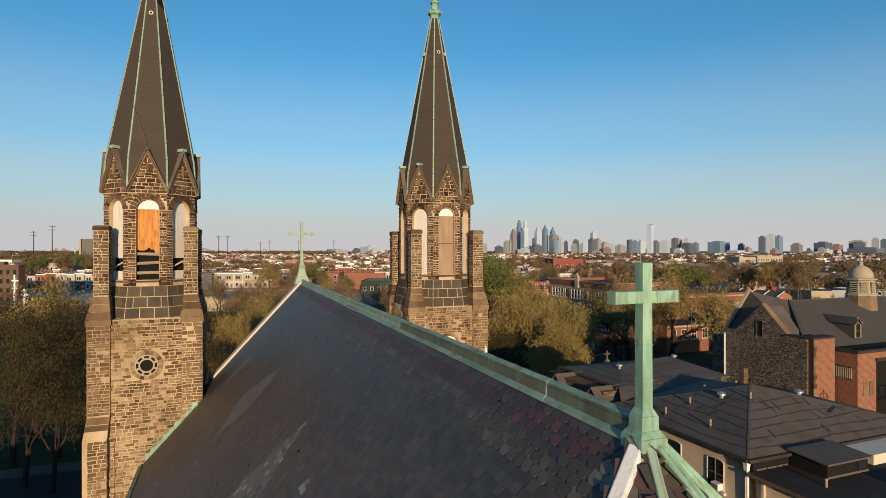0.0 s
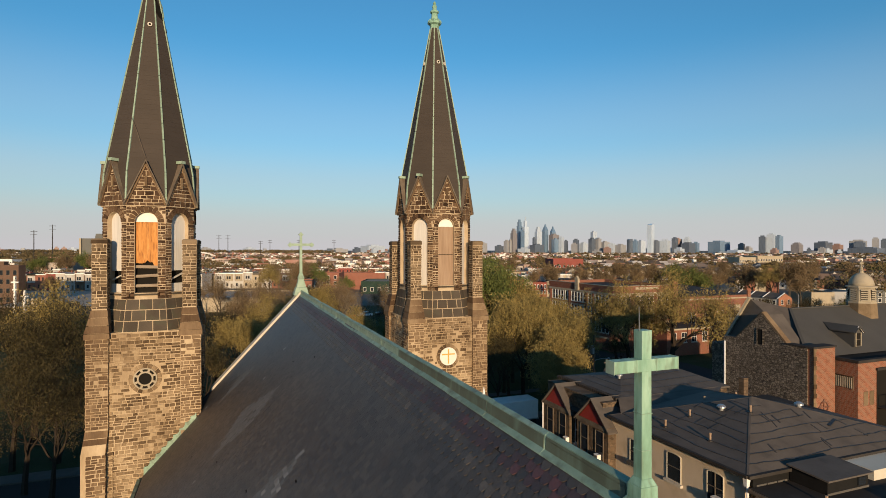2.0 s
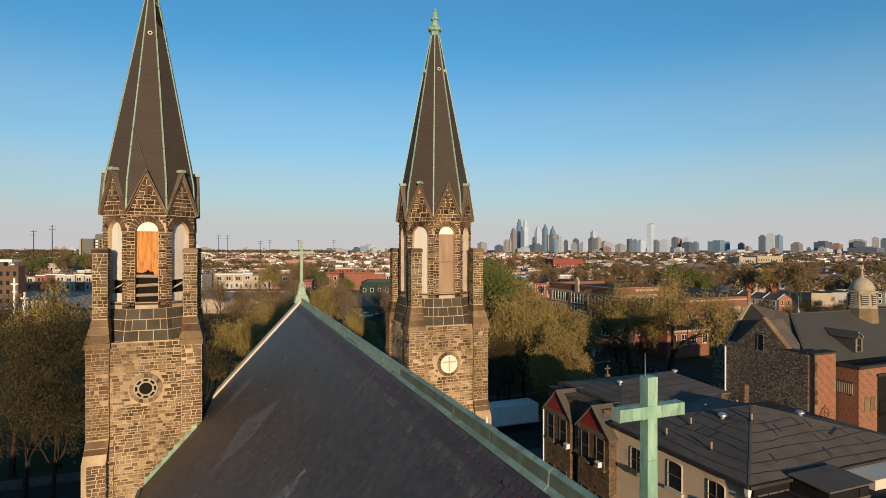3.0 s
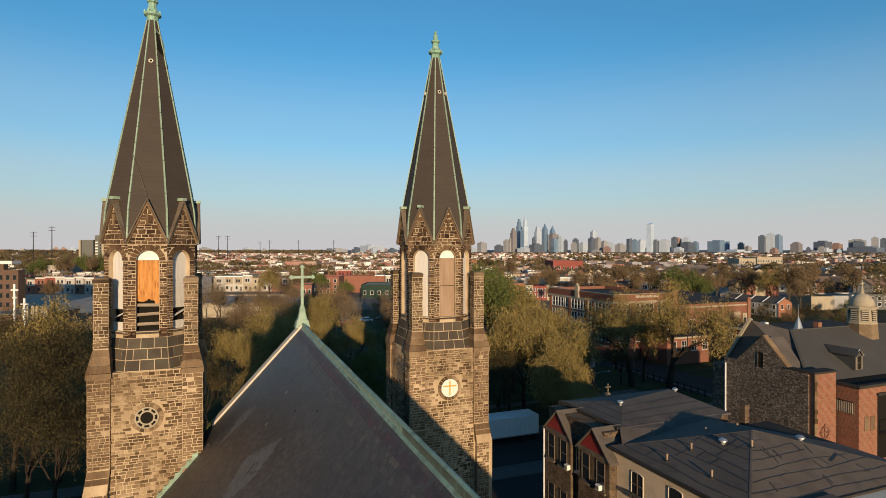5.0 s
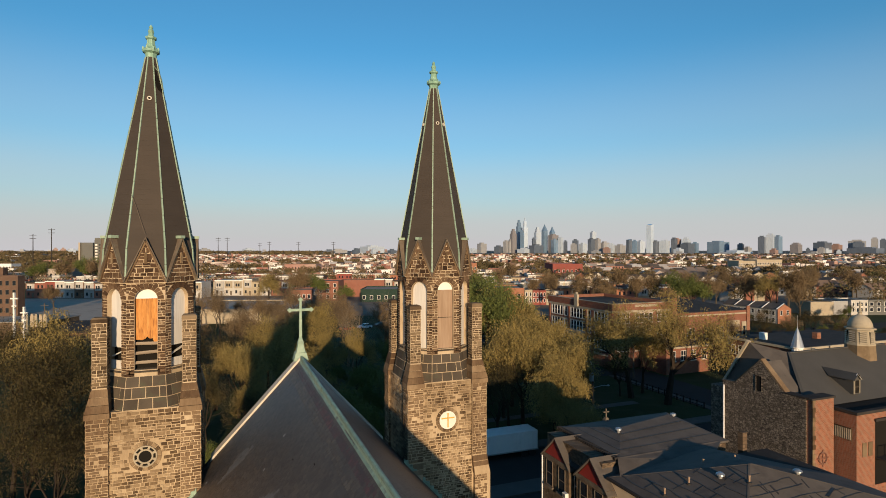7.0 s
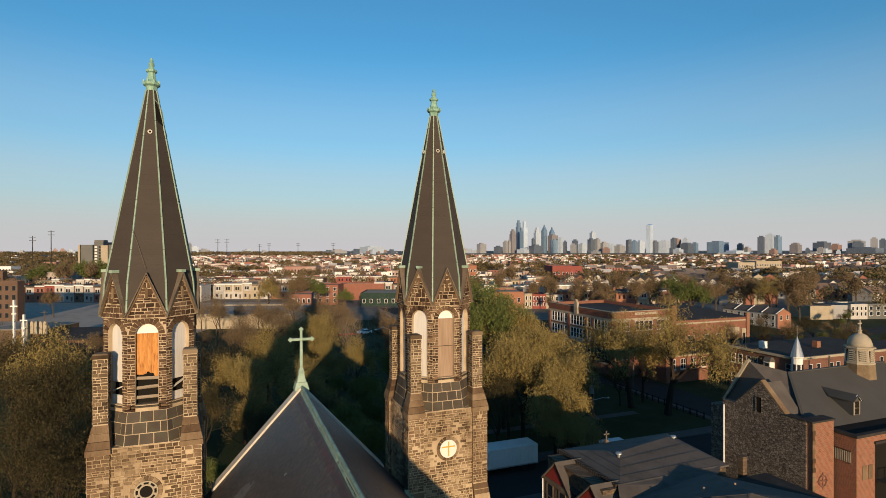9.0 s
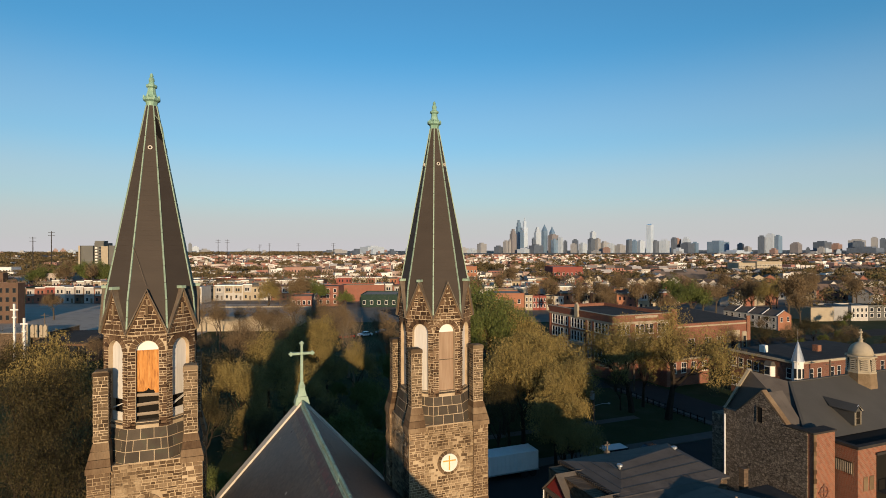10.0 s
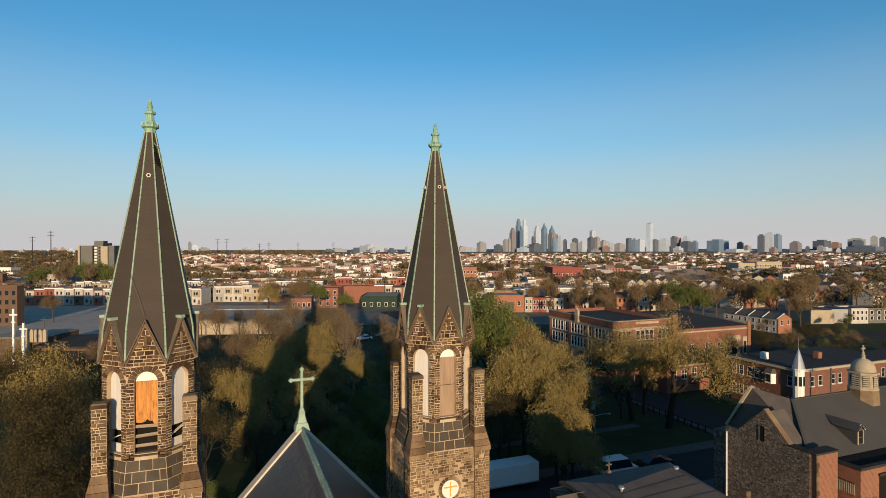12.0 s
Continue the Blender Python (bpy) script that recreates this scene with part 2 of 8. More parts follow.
# bark with trunk shade put into its colour
M["bark_shaded"] = material("shaded_bark", [(0.02, 0.015, 0.011), (0.04, 0.03, 0.022)], rough=0.95, scale=0.5, fine=12, bump=0.4)
M["lot"] = material("worn_lot", [(0.3, 0.255, 0.21), (0.42, 0.36, 0.3)], rough=0.95, scale=9, fine=2, bump=0.1, stains=0.3, stain_colour=(0.07, 0.066, 0.06))
M["town"] = material("paved_yards", [(0.1, 0.085, 0.07), (0.17, 0.145, 0.12), (0.24, 0.205, 0.17)], rough=0.95, scale=14, fine=0.4, bump=0, spread=0.7)
M["tar"] = material("tar_seams", [(0.02, 0.018, 0.017), (0.04, 0.035, 0.03)], rough=0.5, scale=1, fine=10)
M["felt_dark"] = material("dark_roofing", [(0.026, 0.023, 0.021), (0.046, 0.04, 0.036)], rough=0.9, scale=2, fine=8, stains=0.3, stain_colour=(0.08, 0.07, 0.06))
M["stucco"] = material("beige_stucco", [(0.48, 0.385, 0.275), (0.59, 0.48, 0.355), (0.66, 0.545, 0.41)], rough=0.95, scale=2, fine=24, bump=0.8, stains=0.25, stain_colour=(0.27, 0.2, 0.135), bump_depth=0.02)
M["red_paint"] = material("red_painted_boards", [(0.19, 0.02, 0.016), (0.27, 0.034, 0.026)], rough=0.6, scale=1, fine=6)
M["cream"] = material("cream_render", [(0.5, 0.45, 0.36), (0.62, 0.57, 0.47)], rough=0.85, scale=2, fine=8, stains=0.2, stain_colour=(0.35, 0.3, 0.23))
M["rubble"] = patterned("rubble_stone", "rubble", (0.21,), [(0.085, 0.07, 0.056), (0.23, 0.185, 0.14)], (0.045, 0.035, 0.029), bump=1.0)
M["facade_stone"] = patterned("brown_ashlar", "brick", (0.5, 0.24, 0.02), [(0.075, 0.05, 0.034), (0.16, 0.11, 0.07)], (0.085, 0.062, 0.043), bump=0.8)
M["brick"] = patterned("red_brick", "brick", (0.24, 0.08, 0.012), [(0.18, 0.056, 0.031), (0.28, 0.098, 0.052)], (0.25, 0.18, 0.13))
M["brick_dark"] = patterned("brown_brick", "brick", (0.24, 0.08, 0.012), [(0.125, 0.045, 0.03), (0.2, 0.074, 0.048)], (0.18, 0.13, 0.1))
M["brick_school"] = patterned("school_brick", "brick", (0.24, 0.08, 0.012), [(0.175, 0.056, 0.036), (0.255, 0.09, 0.056)], (0.2, 0.13, 0.095))
M["rubble_brown"] = patterned("brown_rubble", "rubble", (0.27,), [(0.07, 0.046, 0.03), (0.165, 0.115, 0.074)], (0.11, 0.084, 0.058), bump=0.9)
M["grey_roof"] = material("grey_shingles", [(0.052, 0.05, 0.047), (0.078, 0.075, 0.07)], rough=0.75, scale=2, fine=6, bump=0.3)
M["limestone"] = material("pale_limestone", [(0.27, 0.228, 0.165), (0.41, 0.352, 0.26)], rough=0.85, scale=0.8, fine=9, bump=0.3, stains=0.4, stain_colour=(0.2, 0.18, 0.15))
M["white_paint"] = material("white_paint", [(0.62, 0.6, 0.57), (0.78, 0.76, 0.72)], rough=0.6, scale=1, fine=12, bump=0.1)
M["brown_roof"] = material("brown_shingles", [(0.14, 0.095, 0.072), (0.22, 0.155, 0.12)], rough=0.9, scale=3, fine=6, bump=0.2)
M["glass"] = glassy("window_glass", (0.02, 0.024, 0.03))
M["bark"] = material("bark", [(0.05, 0.037, 0.026), (0.1, 0.078, 0.056)], rough=0.9, scale=0.5, fine=12, bump=0.5)
M["bark_pale"] = material("pale_bark", [(0.15, 0.12, 0.08), (0.25, 0.2, 0.14)], rough=0.9, scale=0.5, fine=12, bump=0.4)
M["leaf_gold"] = material("spring_leaves", [(0.128, 0.1, 0.033), (0.215, 0.162, 0.056), (0.31, 0.233, 0.084)], rough=0.75, scale=1.6, fine=2, bump=0, pieces=0.6)
M["leaf_olive"] = material("olive_leaves", [(0.028, 0.024, 0.011), (0.048, 0.039, 0.016), (0.08, 0.061, 0.025)], rough=0.75, scale=1.6, fine=2, bump=0, pieces=0.6)
M["leaf_green"] = material("green_leaves", [(0.05, 0.064, 0.018), (0.088, 0.106, 0.029), (0.13, 0.142, 0.04)], rough=0.7, scale=1.6, fine=2, bump=0, pieces=0.6)
M["leaf_brown"] = material("budding_twigs", [(0.1, 0.068, 0.037), (0.155, 0.108, 0.06), (0.205, 0.148, 0.083)], rough=0.8, scale=1.6, fine=2, bump=0, pieces=0.6)
M["grass"] = material("grass", [(0.012, 0.02, 0.006), (0.024, 0.036, 0.01), (0.04, 0.04, 0.016)], rough=0.95, scale=8, fine=3, bump=0.5, stains=0.4, stain_colour=(0.07, 0.055, 0.035), bump_depth=0.08)
M["asphalt"] = material("asphalt", [(0.024, 0.023, 0.022), (0.04, 0.038, 0.036)], rough=0.97, scale=6, fine=6, bump=0.2, stains=0.3, stain_colour=(0.025, 0.025, 0.025))
M["concrete"] = material("concrete", [(0.065, 0.06, 0.053), (0.11, 0.1, 0.09)], rough=0.97, scale=4, fine=8, bump=0.2, stains=0.3, stain_colour=(0.15, 0.14, 0.12))
M["steel"] = material("galvanised_steel", [(0.3, 0.31, 0.32), (0.42, 0.43, 0.44)], rough=0.4, metal=0.7, scale=0.6, fine=20, bump=0.05)
M["rubber"] = material("rubber", [(0.012, 0.012, 0.012), (0.02, 0.02, 0.02)], rough=0.8, bump=0)
M["wood_pole"] = material("weathered_pole", [(0.07, 0.055, 0.042), (0.13, 0.1, 0.08)], rough=0.9, scale=0.6, fine=10, stretch=(1, 1, 0.2))

# ---- mesh tools ----
class Shape:
    """Gathers vertices and faces of one mesh."""

    def __init__(self):
        self.v, self.f = [], []

    def add(self, verts, faces):
        k = len(self.v)
        self.v.extend(tuple(p) for p in verts)
        self.f.extend(tuple(i + k for i in f) for f in faces)
        return self

    def box(self, x0, y0, z0, x1, y1, z1):
        return self.prism([(x0, y0, z0), (x1, y0, z0), (x1, y1, z0), (x0, y1, z0)], [(x0, y0, z1), (x1, y0, z1), (x1, y1, z1), (x0, y1, z1)])

    def prism(self, low, high, caps=True):
        n = len(low)
        faces = [(i, (i + 1) % n, n + (i + 1) % n, n + i) for i in range(n)]
        if caps:
            faces += [tuple(reversed(range(n))), tuple(range(n, 2 * n))]
        return self.add([*low, *high], faces)

    def slab(self, ring, depth):
        """A flat polygon given a thickness along the vector depth."""
        d = Vector(depth)
        return self.prism(ring, [tuple(Vector(p) + d) for p in ring])

    def beam(self, a, b, width, height, up=(0, 0, 1)):
        a, b = Vector(a), Vector(b)
        way = (b - a).normalized()
        side = way.cross(Vector(up))
        side = side.normalized() if side.length > 1e-6 else Vector((1, 0, 0))
        top = side.cross(way).normalized()
        ring = [side * sx * width / 2 + top * sz * height / 2 for sx, sz in ((-1, -1), (1, -1), (1, 1), (-1, 1))]
        return self.prism([a + r for r in ring], [b + r for r in ring])

    def tube(self, points, radii, n=6):
        rings = []
        for i, p in enumerate(points):
            p = Vector(p)
            way = (Vector(points[min(i + 1, len(points) - 1)]) - Vector(points[max(i - 1, 0)])).normalized()
            side = way.cross(Vector((0.31, 0.17, 0.93) if abs(way.z) < 0.95 else (1, 0, 0))).normalized()
            other = way.cross(side)
            rings.append([p + (side * math.cos(2 * math.pi * j / n) + other * math.sin(2 * math.pi * j / n)) * radii[i] for j in range(n)])
        faces = []
        for i in range(len(rings) - 1):
            faces += [(i * n + j, i * n + (j + 1) % n, (i + 1) * n + (j + 1) % n, (i + 1) * n + j) for j in range(n)]
        faces += [tuple(reversed(range(n))), tuple((len(rings) - 1) * n + j for j in range(n))]
        return self.add([q for r in rings for q in r], faces)

    def lathe(self, profile, n=8, phase=0.0, centre=(0, 0)):
        verts, faces = [], []
        for r, z in profile:
            verts += [(centre[0] + r * math.cos(phase + 2 * math.pi * j / n), centre[1] + r * math.sin(phase + 2 * math.pi * j / n), z) for j in range(n)]
        for i in range(len(profile) - 1):
            faces += [(i * n + j, i * n + (j + 1) % n, (i + 1) * n + (j + 1) % n, (i + 1) * n + j) for j in range(n)]
        faces += [tuple(reversed(range(n))), tuple((len(profile) - 1) * n + j for j in range(n))]
        return self.add(verts, faces)

    def mapped(self, m):
        self.v = [tuple(m @ Vector(p)) for p in self.v]
        return self

    def join(self, other):
        return self.add(other.v, other.f)


def base_of(ob):
    at = Vector((0, 0, 0))
    while ob:
        at += ob.location
        ob = ob.parent
    return at


def mesh_of(name, shape, mat, shift=None):
    me = bpy.data.meshes.new(name)
    v = np.array(shape.v, dtype=float)
    if shift is not None and len(v):
        v = v - np.array(shift)
    me.from_pydata(v.tolist(), [], shape.f)
    me.materials.append(mat)
    me.update()
    return me


def part(name, shape, mat, parent=None, label="", bevel=0.0, smooth=False, kind=""):
    """Links a shape, given in world metres, as one mesh under its thing."""
    me = mesh_of(name, shape, M[mat] if isinstance(mat, str) else mat, base_of(parent) if parent else None)
    if smooth:
        for p in me.polygons:
            p.use_smooth = True
    ob = new(name, me)
    ob.parent = parent
    if bevel:
        b = ob.modifiers.new("bevel", "BEVEL")
        b.width, b.segments, b.limit_method = bevel, 2, "ANGLE"
    return tagged(ob, label, kind=kind)


def thing(name, at, label, category, group="", kind=""):
    ob = new(name)
    ob.location = at
    return tagged(ob, label, category, group, kind)


def piece(name, mesh, m, parent):
    """One of many alike pieces on a shared mesh, at a world pose."""
    ob = new(name, mesh)
    ob.parent = parent
    ob.matrix_basis = Matrix.Translation(-base_of(parent)) @ m
    return ob


def face_frame(at, along, up=(0, 0, 1)):
    """A pose whose x runs along a wall, z up it and y into it (out of the wall is -y)."""
    x, z = Vector(along).normalized(), Vector(up).normalized()
    y = z.cross(x)
    m = Matrix((x, y, z)).transposed().to_4x4()
    m.translation = Vector(at)
    return m


def courses(rng, x0, x1, z0, z1, height=(0.13, 0.22), length=(0.2, 0.52), gap=0.024, inside=None):
    """Uneven courses of stones over a face: x, z, width, height and depth of each."""
    z = z0
    while z < z1 - 0.05:
        h = min(rng.uniform(*height), z1 - z)
        if z1 - (z + h) < 0.09:
            h = z1 - z
        x = x0
        first = True
        while x < x1 - 0.03:
            w = rng.uniform(*length) * (0.6 if first and rng.random() < 0.5 else 1)
            first = False
            if x1 - (x + w) < 0.14:
                w = x1 - x
            if inside is None or inside(x + w / 2, z + h / 2, w, h):
                split = h > 0.2 and rng.random() < 0.2
                parts = ((z, h * 0.5), (z + h * 0.5, h * 0.5)) if split else ((z, h),)
                for zz, hh in parts:
                    yield x + w / 2, zz + hh / 2, w - gap, hh - gap, rng.uniform(0.012, 0.04)
            x += w
        z += h


STONE_RNG = random.Random(5)
BLOCK = Shape()
BLOCK.add([(-.5, 0, -.5), (.5, 0, -.5), (.5, 0, .5), (-.5, 0, .5), (-.46, -1, -.43), (.46, -1, -.44), (.45, -1, .44), (-.46, -1, .43)],
          [(4, 5, 6, 7), (0, 1, 5, 4), (1, 2, 6, 5), (2, 3, 7, 6), (3, 0, 4, 7)])


def lay(shape, m, x, z, w, h, d):
    """Adds one rough stone, d proud of the face m."""
    r = STONE_RNG
    tw = Matrix.Translation((x, 0, z)) @ Matrix.Diagonal((w, d, h, 1))
    shape.add([m @ (tw @ Vector((p[0] + r.uniform(-.06, .06), p[1] * r.uniform(0.4, 1.4), p[2] + r.uniform(-.13, .13)))) for p in BLOCK.v], BLOCK.f)

# ---- church: nave ----
NX, RIDGE, SLOPE, NEAR, FRONT = 4.0, 18.7, 1.088, 4.6, 32.55     # ridge line, its height, pitch, apse apex and front gable
CZ = 18.5                                                        # foot of the roof crosses
HALF = 7.75                                                      # half width at the eaves
EAVE = RIDGE - SLOPE * HALF
church = thing("church", (NX, 18, 0), "stone church nave with dark slate roof and polygonal apse", "church")


def roof_z(a):
    return RIDGE - SLOPE * a


apse = [(NX + HALF / math.cos(radians(22.5)) * math.cos(radians(a)), NEAR + HALF / math.cos(radians(22.5)) * math.sin(radians(a))) for a in (202.5, 247.5, 292.5, 337.5)]
wall_ring = [(NX - HALF + 0.45, FRONT + 0.3), *[(NX + (x - NX) * 0.94, NEAR + (y - NEAR) * 0.94) for x, y in apse], (NX + HALF - 0.45, FRONT + 0.3)]
part("wall", Shape().prism([(x, y, 0) for x, y in wall_ring], [(x, y, EAVE + 0.15) for x, y in wall_ring]), "facade_stone", church)
gable = Shape().slab([(NX - 5.2, FRONT + 0.05, EAVE), (NX + 5.2, FRONT + 0.05, EAVE), (NX + 5.2, FRONT + 0.05, roof_z(5.2)), (NX, FRONT + 0.05, RIDGE + 0.05), (NX - 5.2, FRONT + 0.05, roof_z(5.2))], (0, 0.5, 0))
part("front_gable", gable, "facade_stone", church)

# roof decks, 12 cm thick
for s in (1, -1):
    deck = Shape()
    c = apse[0] if s < 0 else apse[3]
    ring = [(NX, NEAR, RIDGE), (NX, FRONT, RIDGE), (NX + s * HALF, FRONT, EAVE), (c[0], c[1], EAVE)]
    deck.slab(ring, (0, 0, -0.12))
    roof = part("roof_slope", deck, "underlay", church, "dark grey slate slope with a red band below the ridge")
for i in range(3):
    a, b = apse[i], apse[i + 1]
    part("apse_slope", Shape().slab([(NX, NEAR, RIDGE), (a[0], a[1], EAVE), (b[0], b[1], EAVE)], (0, 0, -0.12)), "underlay", church, "slated apse roof facet")

# slates, row by row down each slope
SLATE_W, SLATE_E = 0.19, 0.145
rng = random.Random(11)
hex_tab = [(-.5, .9), (-.5, -.62), (-.22, -1), (.22, -1), (.5, -.62), (.5, .9)]
square_tab = [(-.5, .6), (-.5, -1), (.5, -1), (.5, .6)]


def slate_shape(tab):
    """A slate in its own plane: x across, y up the slope from its lap, z out; tail thicker than the head."""
    n = len(tab)
    top = [(x * 0.985, y, 0.006 - 0.013 * y) for x, y in tab]
    low = [(x * 0.985, y, -0.006) for x, y in tab]
    return Shape().add([*low, *top], [tuple(reversed(range(n, 2 * n))), *[(i, i + 1, n + i + 1, n + i) for i in range(1, n - 2)]])


HEX, SQUARE = slate_shape(hex_tab), slate_shape(square_tab)
slate_mesh = {(k, m): mesh_of("slate", {"hex": HEX, "square": SQUARE}[k], M[m]) for k in ("hex", "square") for m in ("slate", "slate_red", "slate_pale", "slate_old", "slate_grey")}


def streak(s, y):
    """Which grey, pale or brown patch of the left slope holds a place, if any."""
    for name, ring in STREAKS.items():
        inside = False
        for (s0, y0), (s1, y1) in zip(ring, ring[1:] + ring[:1]):
            if (s0 > s) != (s1 > s) and y < y0 + (y1 - y0) * (s - s0) / (s1 - s0):
                inside = not inside
        if inside:
            return name
    return ""


# patches as (down the slope, along it)
STREAKS = {"grey": [(3.2, 20.8), (4.65, 20.15), (6.6, 21.2), (5.0, 22.7)], "thin": [(4.0, 27.6), (4.9, 27.3), (6.4, 28.0), (4.9, 28.6)],
           "pale_mix": [(3.3, 13.95), (4.0, 13.55), (4.9, 13.05), (6.6, 12.5), (6.6, 15.0), (4.3, 14.5)], "rough": [(2.8, 11.7), (4.4, 11.9), (4.4, 12.7), (3.4, 12.3)],
           "worn": [(2.9, 15.8), (4.4, 16.6), (5.6, 17.6), (4.2, 17.3)], "patch": [(3.75, 11.1), (4.05, 11.1), (4.05, 11.4), (3.75, 11.4)]}
joined = {m: Shape() for m in ("slate", "slate_red", "slate_pale", "slate_old", "slate_grey")}
near_count = 0
incline = math.atan(SLOPE)
rows_down = int(HALF / math.cos(incline) / SLATE_E)
for side in (-1, 1):
    for row in range(1, rows_down + 1):
        s = row * SLATE_E                       # tail of this row, measured down the slope
        a = s * math.cos(incline)
        y_end = NEAR - (a - 0.1) * math.tan(radians(22.5)) + 0.06
        y = y_end + (0.5 if row % 2 else 0.0) * SLATE_W
        while y < FRONT - 0.05:
            w = SLATE_W
            kind = "hex" if row < 8 else "square"
            mat = "slate"
            if side < 0 and row in (4, 5) and y - y_end < 0.3:
                mat = "slate_pale"
            elif side < 0 and row in (3, 4) and rng.random() < 0.85:
                mat = "slate_red"
            elif row in (5, 6, 7) and rng.random() < 0.4:
                mat = "slate_old"
            elif row < 8 and rng.random() < 0.02:
                mat = "slate_pale" if y < 7 else "slate_old"
            if side < 0 and row > 8:
                where = streak(s, y)
                if where in ("grey", "thin") and rng.random() < 0.93:
                    mat = "slate_grey"
                elif where == "pale_mix" and rng.random() < 0.9:
                    mat = "slate_pale" if rng.random() < (0.5 if s < 4.3 else 0.16) else "slate_grey"
                elif where in ("rough", "worn") and rng.random() < 0.4:
                    mat = "slate_old"
                elif where == "patch":
                    mat = "slate_pale"
                elif rng.random() < 0.004:
                    mat = "slate_old"
                elif rng.random() < 0.0008:
                    mat = "slate_pale"
            loose = 2.8 if row in (5, 6, 7) else (1.0 if row < 8 else 0.45)
            if rng.random() < 0.002:
                y += w
                continue
            z0 = RIDGE - (s - SLATE_E) * math.sin(incline)
            x0 = NX + side * (s - SLATE_E) * math.cos(incline)
            up = Vector((-side * math.cos(incline), 0, math.sin(incline)))
            across = Vector((0, side, 0))
            out = across.cross(up)
            m = Matrix((across, up, out)).transposed().to_4x4()
            m.translation = Vector((x0, y, z0)) + out * 0.016
            m = m @ pose(0, 0, rng.uniform(-.001, .002), rng.uniform(-.3, .5) * loose, rng.uniform(-.16, .16) * loose * loose, rng.uniform(-.6, .6) * loose) @ Matrix.Diagonal((w * rng.uniform(0.975, 1.0), SLATE_E * rng.uniform(0.96, 1.1), 1, 1))
            if side < 0 and row < 17 and y < 8.6 and near_count < 290:
                piece("slate", slate_mesh[kind, mat], m, roof)
                near_count += 1
            else:
                sh = HEX if kind == "hex" else SQUARE
                joined[mat].add([m @ Vector(p) for p in sh.v], sh.f)
            y += w
# apse facets
for i in range(3):
    a, b = Vector((*apse[i], EAVE)), Vector((*apse[i + 1], EAVE))
    apex = Vector((NX, NEAR, RIDGE))
    mid = (a + b) / 2
    up = (apex - mid).normalized()
    across = (b - a).normalized()
    out = across.cross(up)
    length = (apex - mid).length
    for row in range(1, int(length / SLATE_E)):
        s = row * SLATE_E
        half = (b - a).length / 2 * s / length
        x = -half + (0.095 if row % 2 else 0)
        while x < half:
            mat = "slate_red" if row in (4, 5, 6, 9, 10) and rng.random() < 0.6 else ("slate_old" if rng.random() < 0.25 else "slate")
            m = Matrix((across, up, out)).transposed().to_4x4()
            m.translation = apex - up * (s - SLATE_E) + across * x + out * 0.016
            m = m @ pose(0, 0, 0, rng.uniform(-.6, .6), 0, rng.uniform(-1.3, 1.3)) @ Matrix.Diagonal((SLATE_W * 0.98, SLATE_E * 1.03, 1, 1))
            sh = HEX if row < 8 else SQUARE
            joined[mat].add([m @ Vector(p) for p in sh.v], sh.f)
            x += SLATE_W
for mat, sh in joined.items():
    part("slating", sh, mat, roof, kind="stuff")

# copper ridge cap in lengths with raised seams
r = random.Random(3)
y = NEAR + 0.15
while y < FRONT - 0.1:
    y2 = min(y + r.uniform(1.5, 1.9), FRONT - 0.05)
    sec = [(-0.15, -0.105), (-0.14, -0.08), (-0.075, -0.03), (-0.06, 0.15), (0, 0.185), (0.06, 0.15), (0.075, -0.03), (0.14, -0.08), (0.15, -0.105), (0.06, -0.03), (-0.06, -0.03)]
    dz, dx = r.uniform(-.008, .012), r.uniform(-.008, .008)
    cap = Shape().prism([(NX + u + dx, y, RIDGE + w + dz) for u, w in sec], [(NX + u + dx, y2 - 0.006, RIDGE + w + dz) for u, w in sec])
    part("ridge_cap", cap, "copper_dark", church, "weathered green copper ridge cap", bevel=0.006)
    seam = Shape().prism([(NX + u * 1.015, y2 - 0.012, RIDGE + w + 0.004) for u, w in sec], [(NX + u * 1.015, y2 + 0.012, RIDGE + w + 0.004) for u, w in sec])
    part("ridge_seam", seam, "copper_dark", church)
    for s in (-1, 1):       # tarnished upright faces of the cap
        q = [(NX + s * 0.076 + dx, y + 0.02, RIDGE - 0.03 + dz), (NX + s * 0.076 + dx, y2 - 0.025, RIDGE - 0.03 + dz), (NX + s * 0.0635 + dx, y2 - 0.025, RIDGE + 0.135 + dz), (NX + s * 0.0635 + dx, y + 0.02, RIDGE + 0.135 + dz)]
        part("ridge_face", Shape().slab(q, (s * 0.005, 0, 0)), "copper_brown" if y < 12.5 else "copper_pale", church)
    y = y2
hook_at = (NX - 1.02, 4.35, RIDGE - 1.02 * SLOPE + 0.06)
hook = Shape().tube([hook_at, (hook_at[0] - 0.02, hook_at[1] + 0.03, hook_at[2] + 0.07), (hook_at[0] + 0.03, hook_at[1] + 0.02, hook_at[2] + 0.1), (hook_at[0] + 0.05, hook_at[1] - 0.02, hook_at[2] + 0.07)], [0.012, 0.016, 0.014, 0.008], 6)
hook.tube([hook_at, (hook_at[0] - 0.1, hook_at[1] + 0.1, hook_at[2] - 0.11), (hook_at[0] - 0.17, hook_at[1] + 0.17, hook_at[2] - 0.18)], [0.004] * 3, 4)
part("slate_hook", hook, "white_metal", church, "bent pale metal hook with loose wire")
part("ridge_spike", Shape().lathe([(0.025, RIDGE + 0.17), (0.02, RIDGE + 0.23), (0.008, RIDGE + 0.28), (0.003, RIDGE + 0.31)], 6, 0, (NX, 8.35)), "white_metal", church)

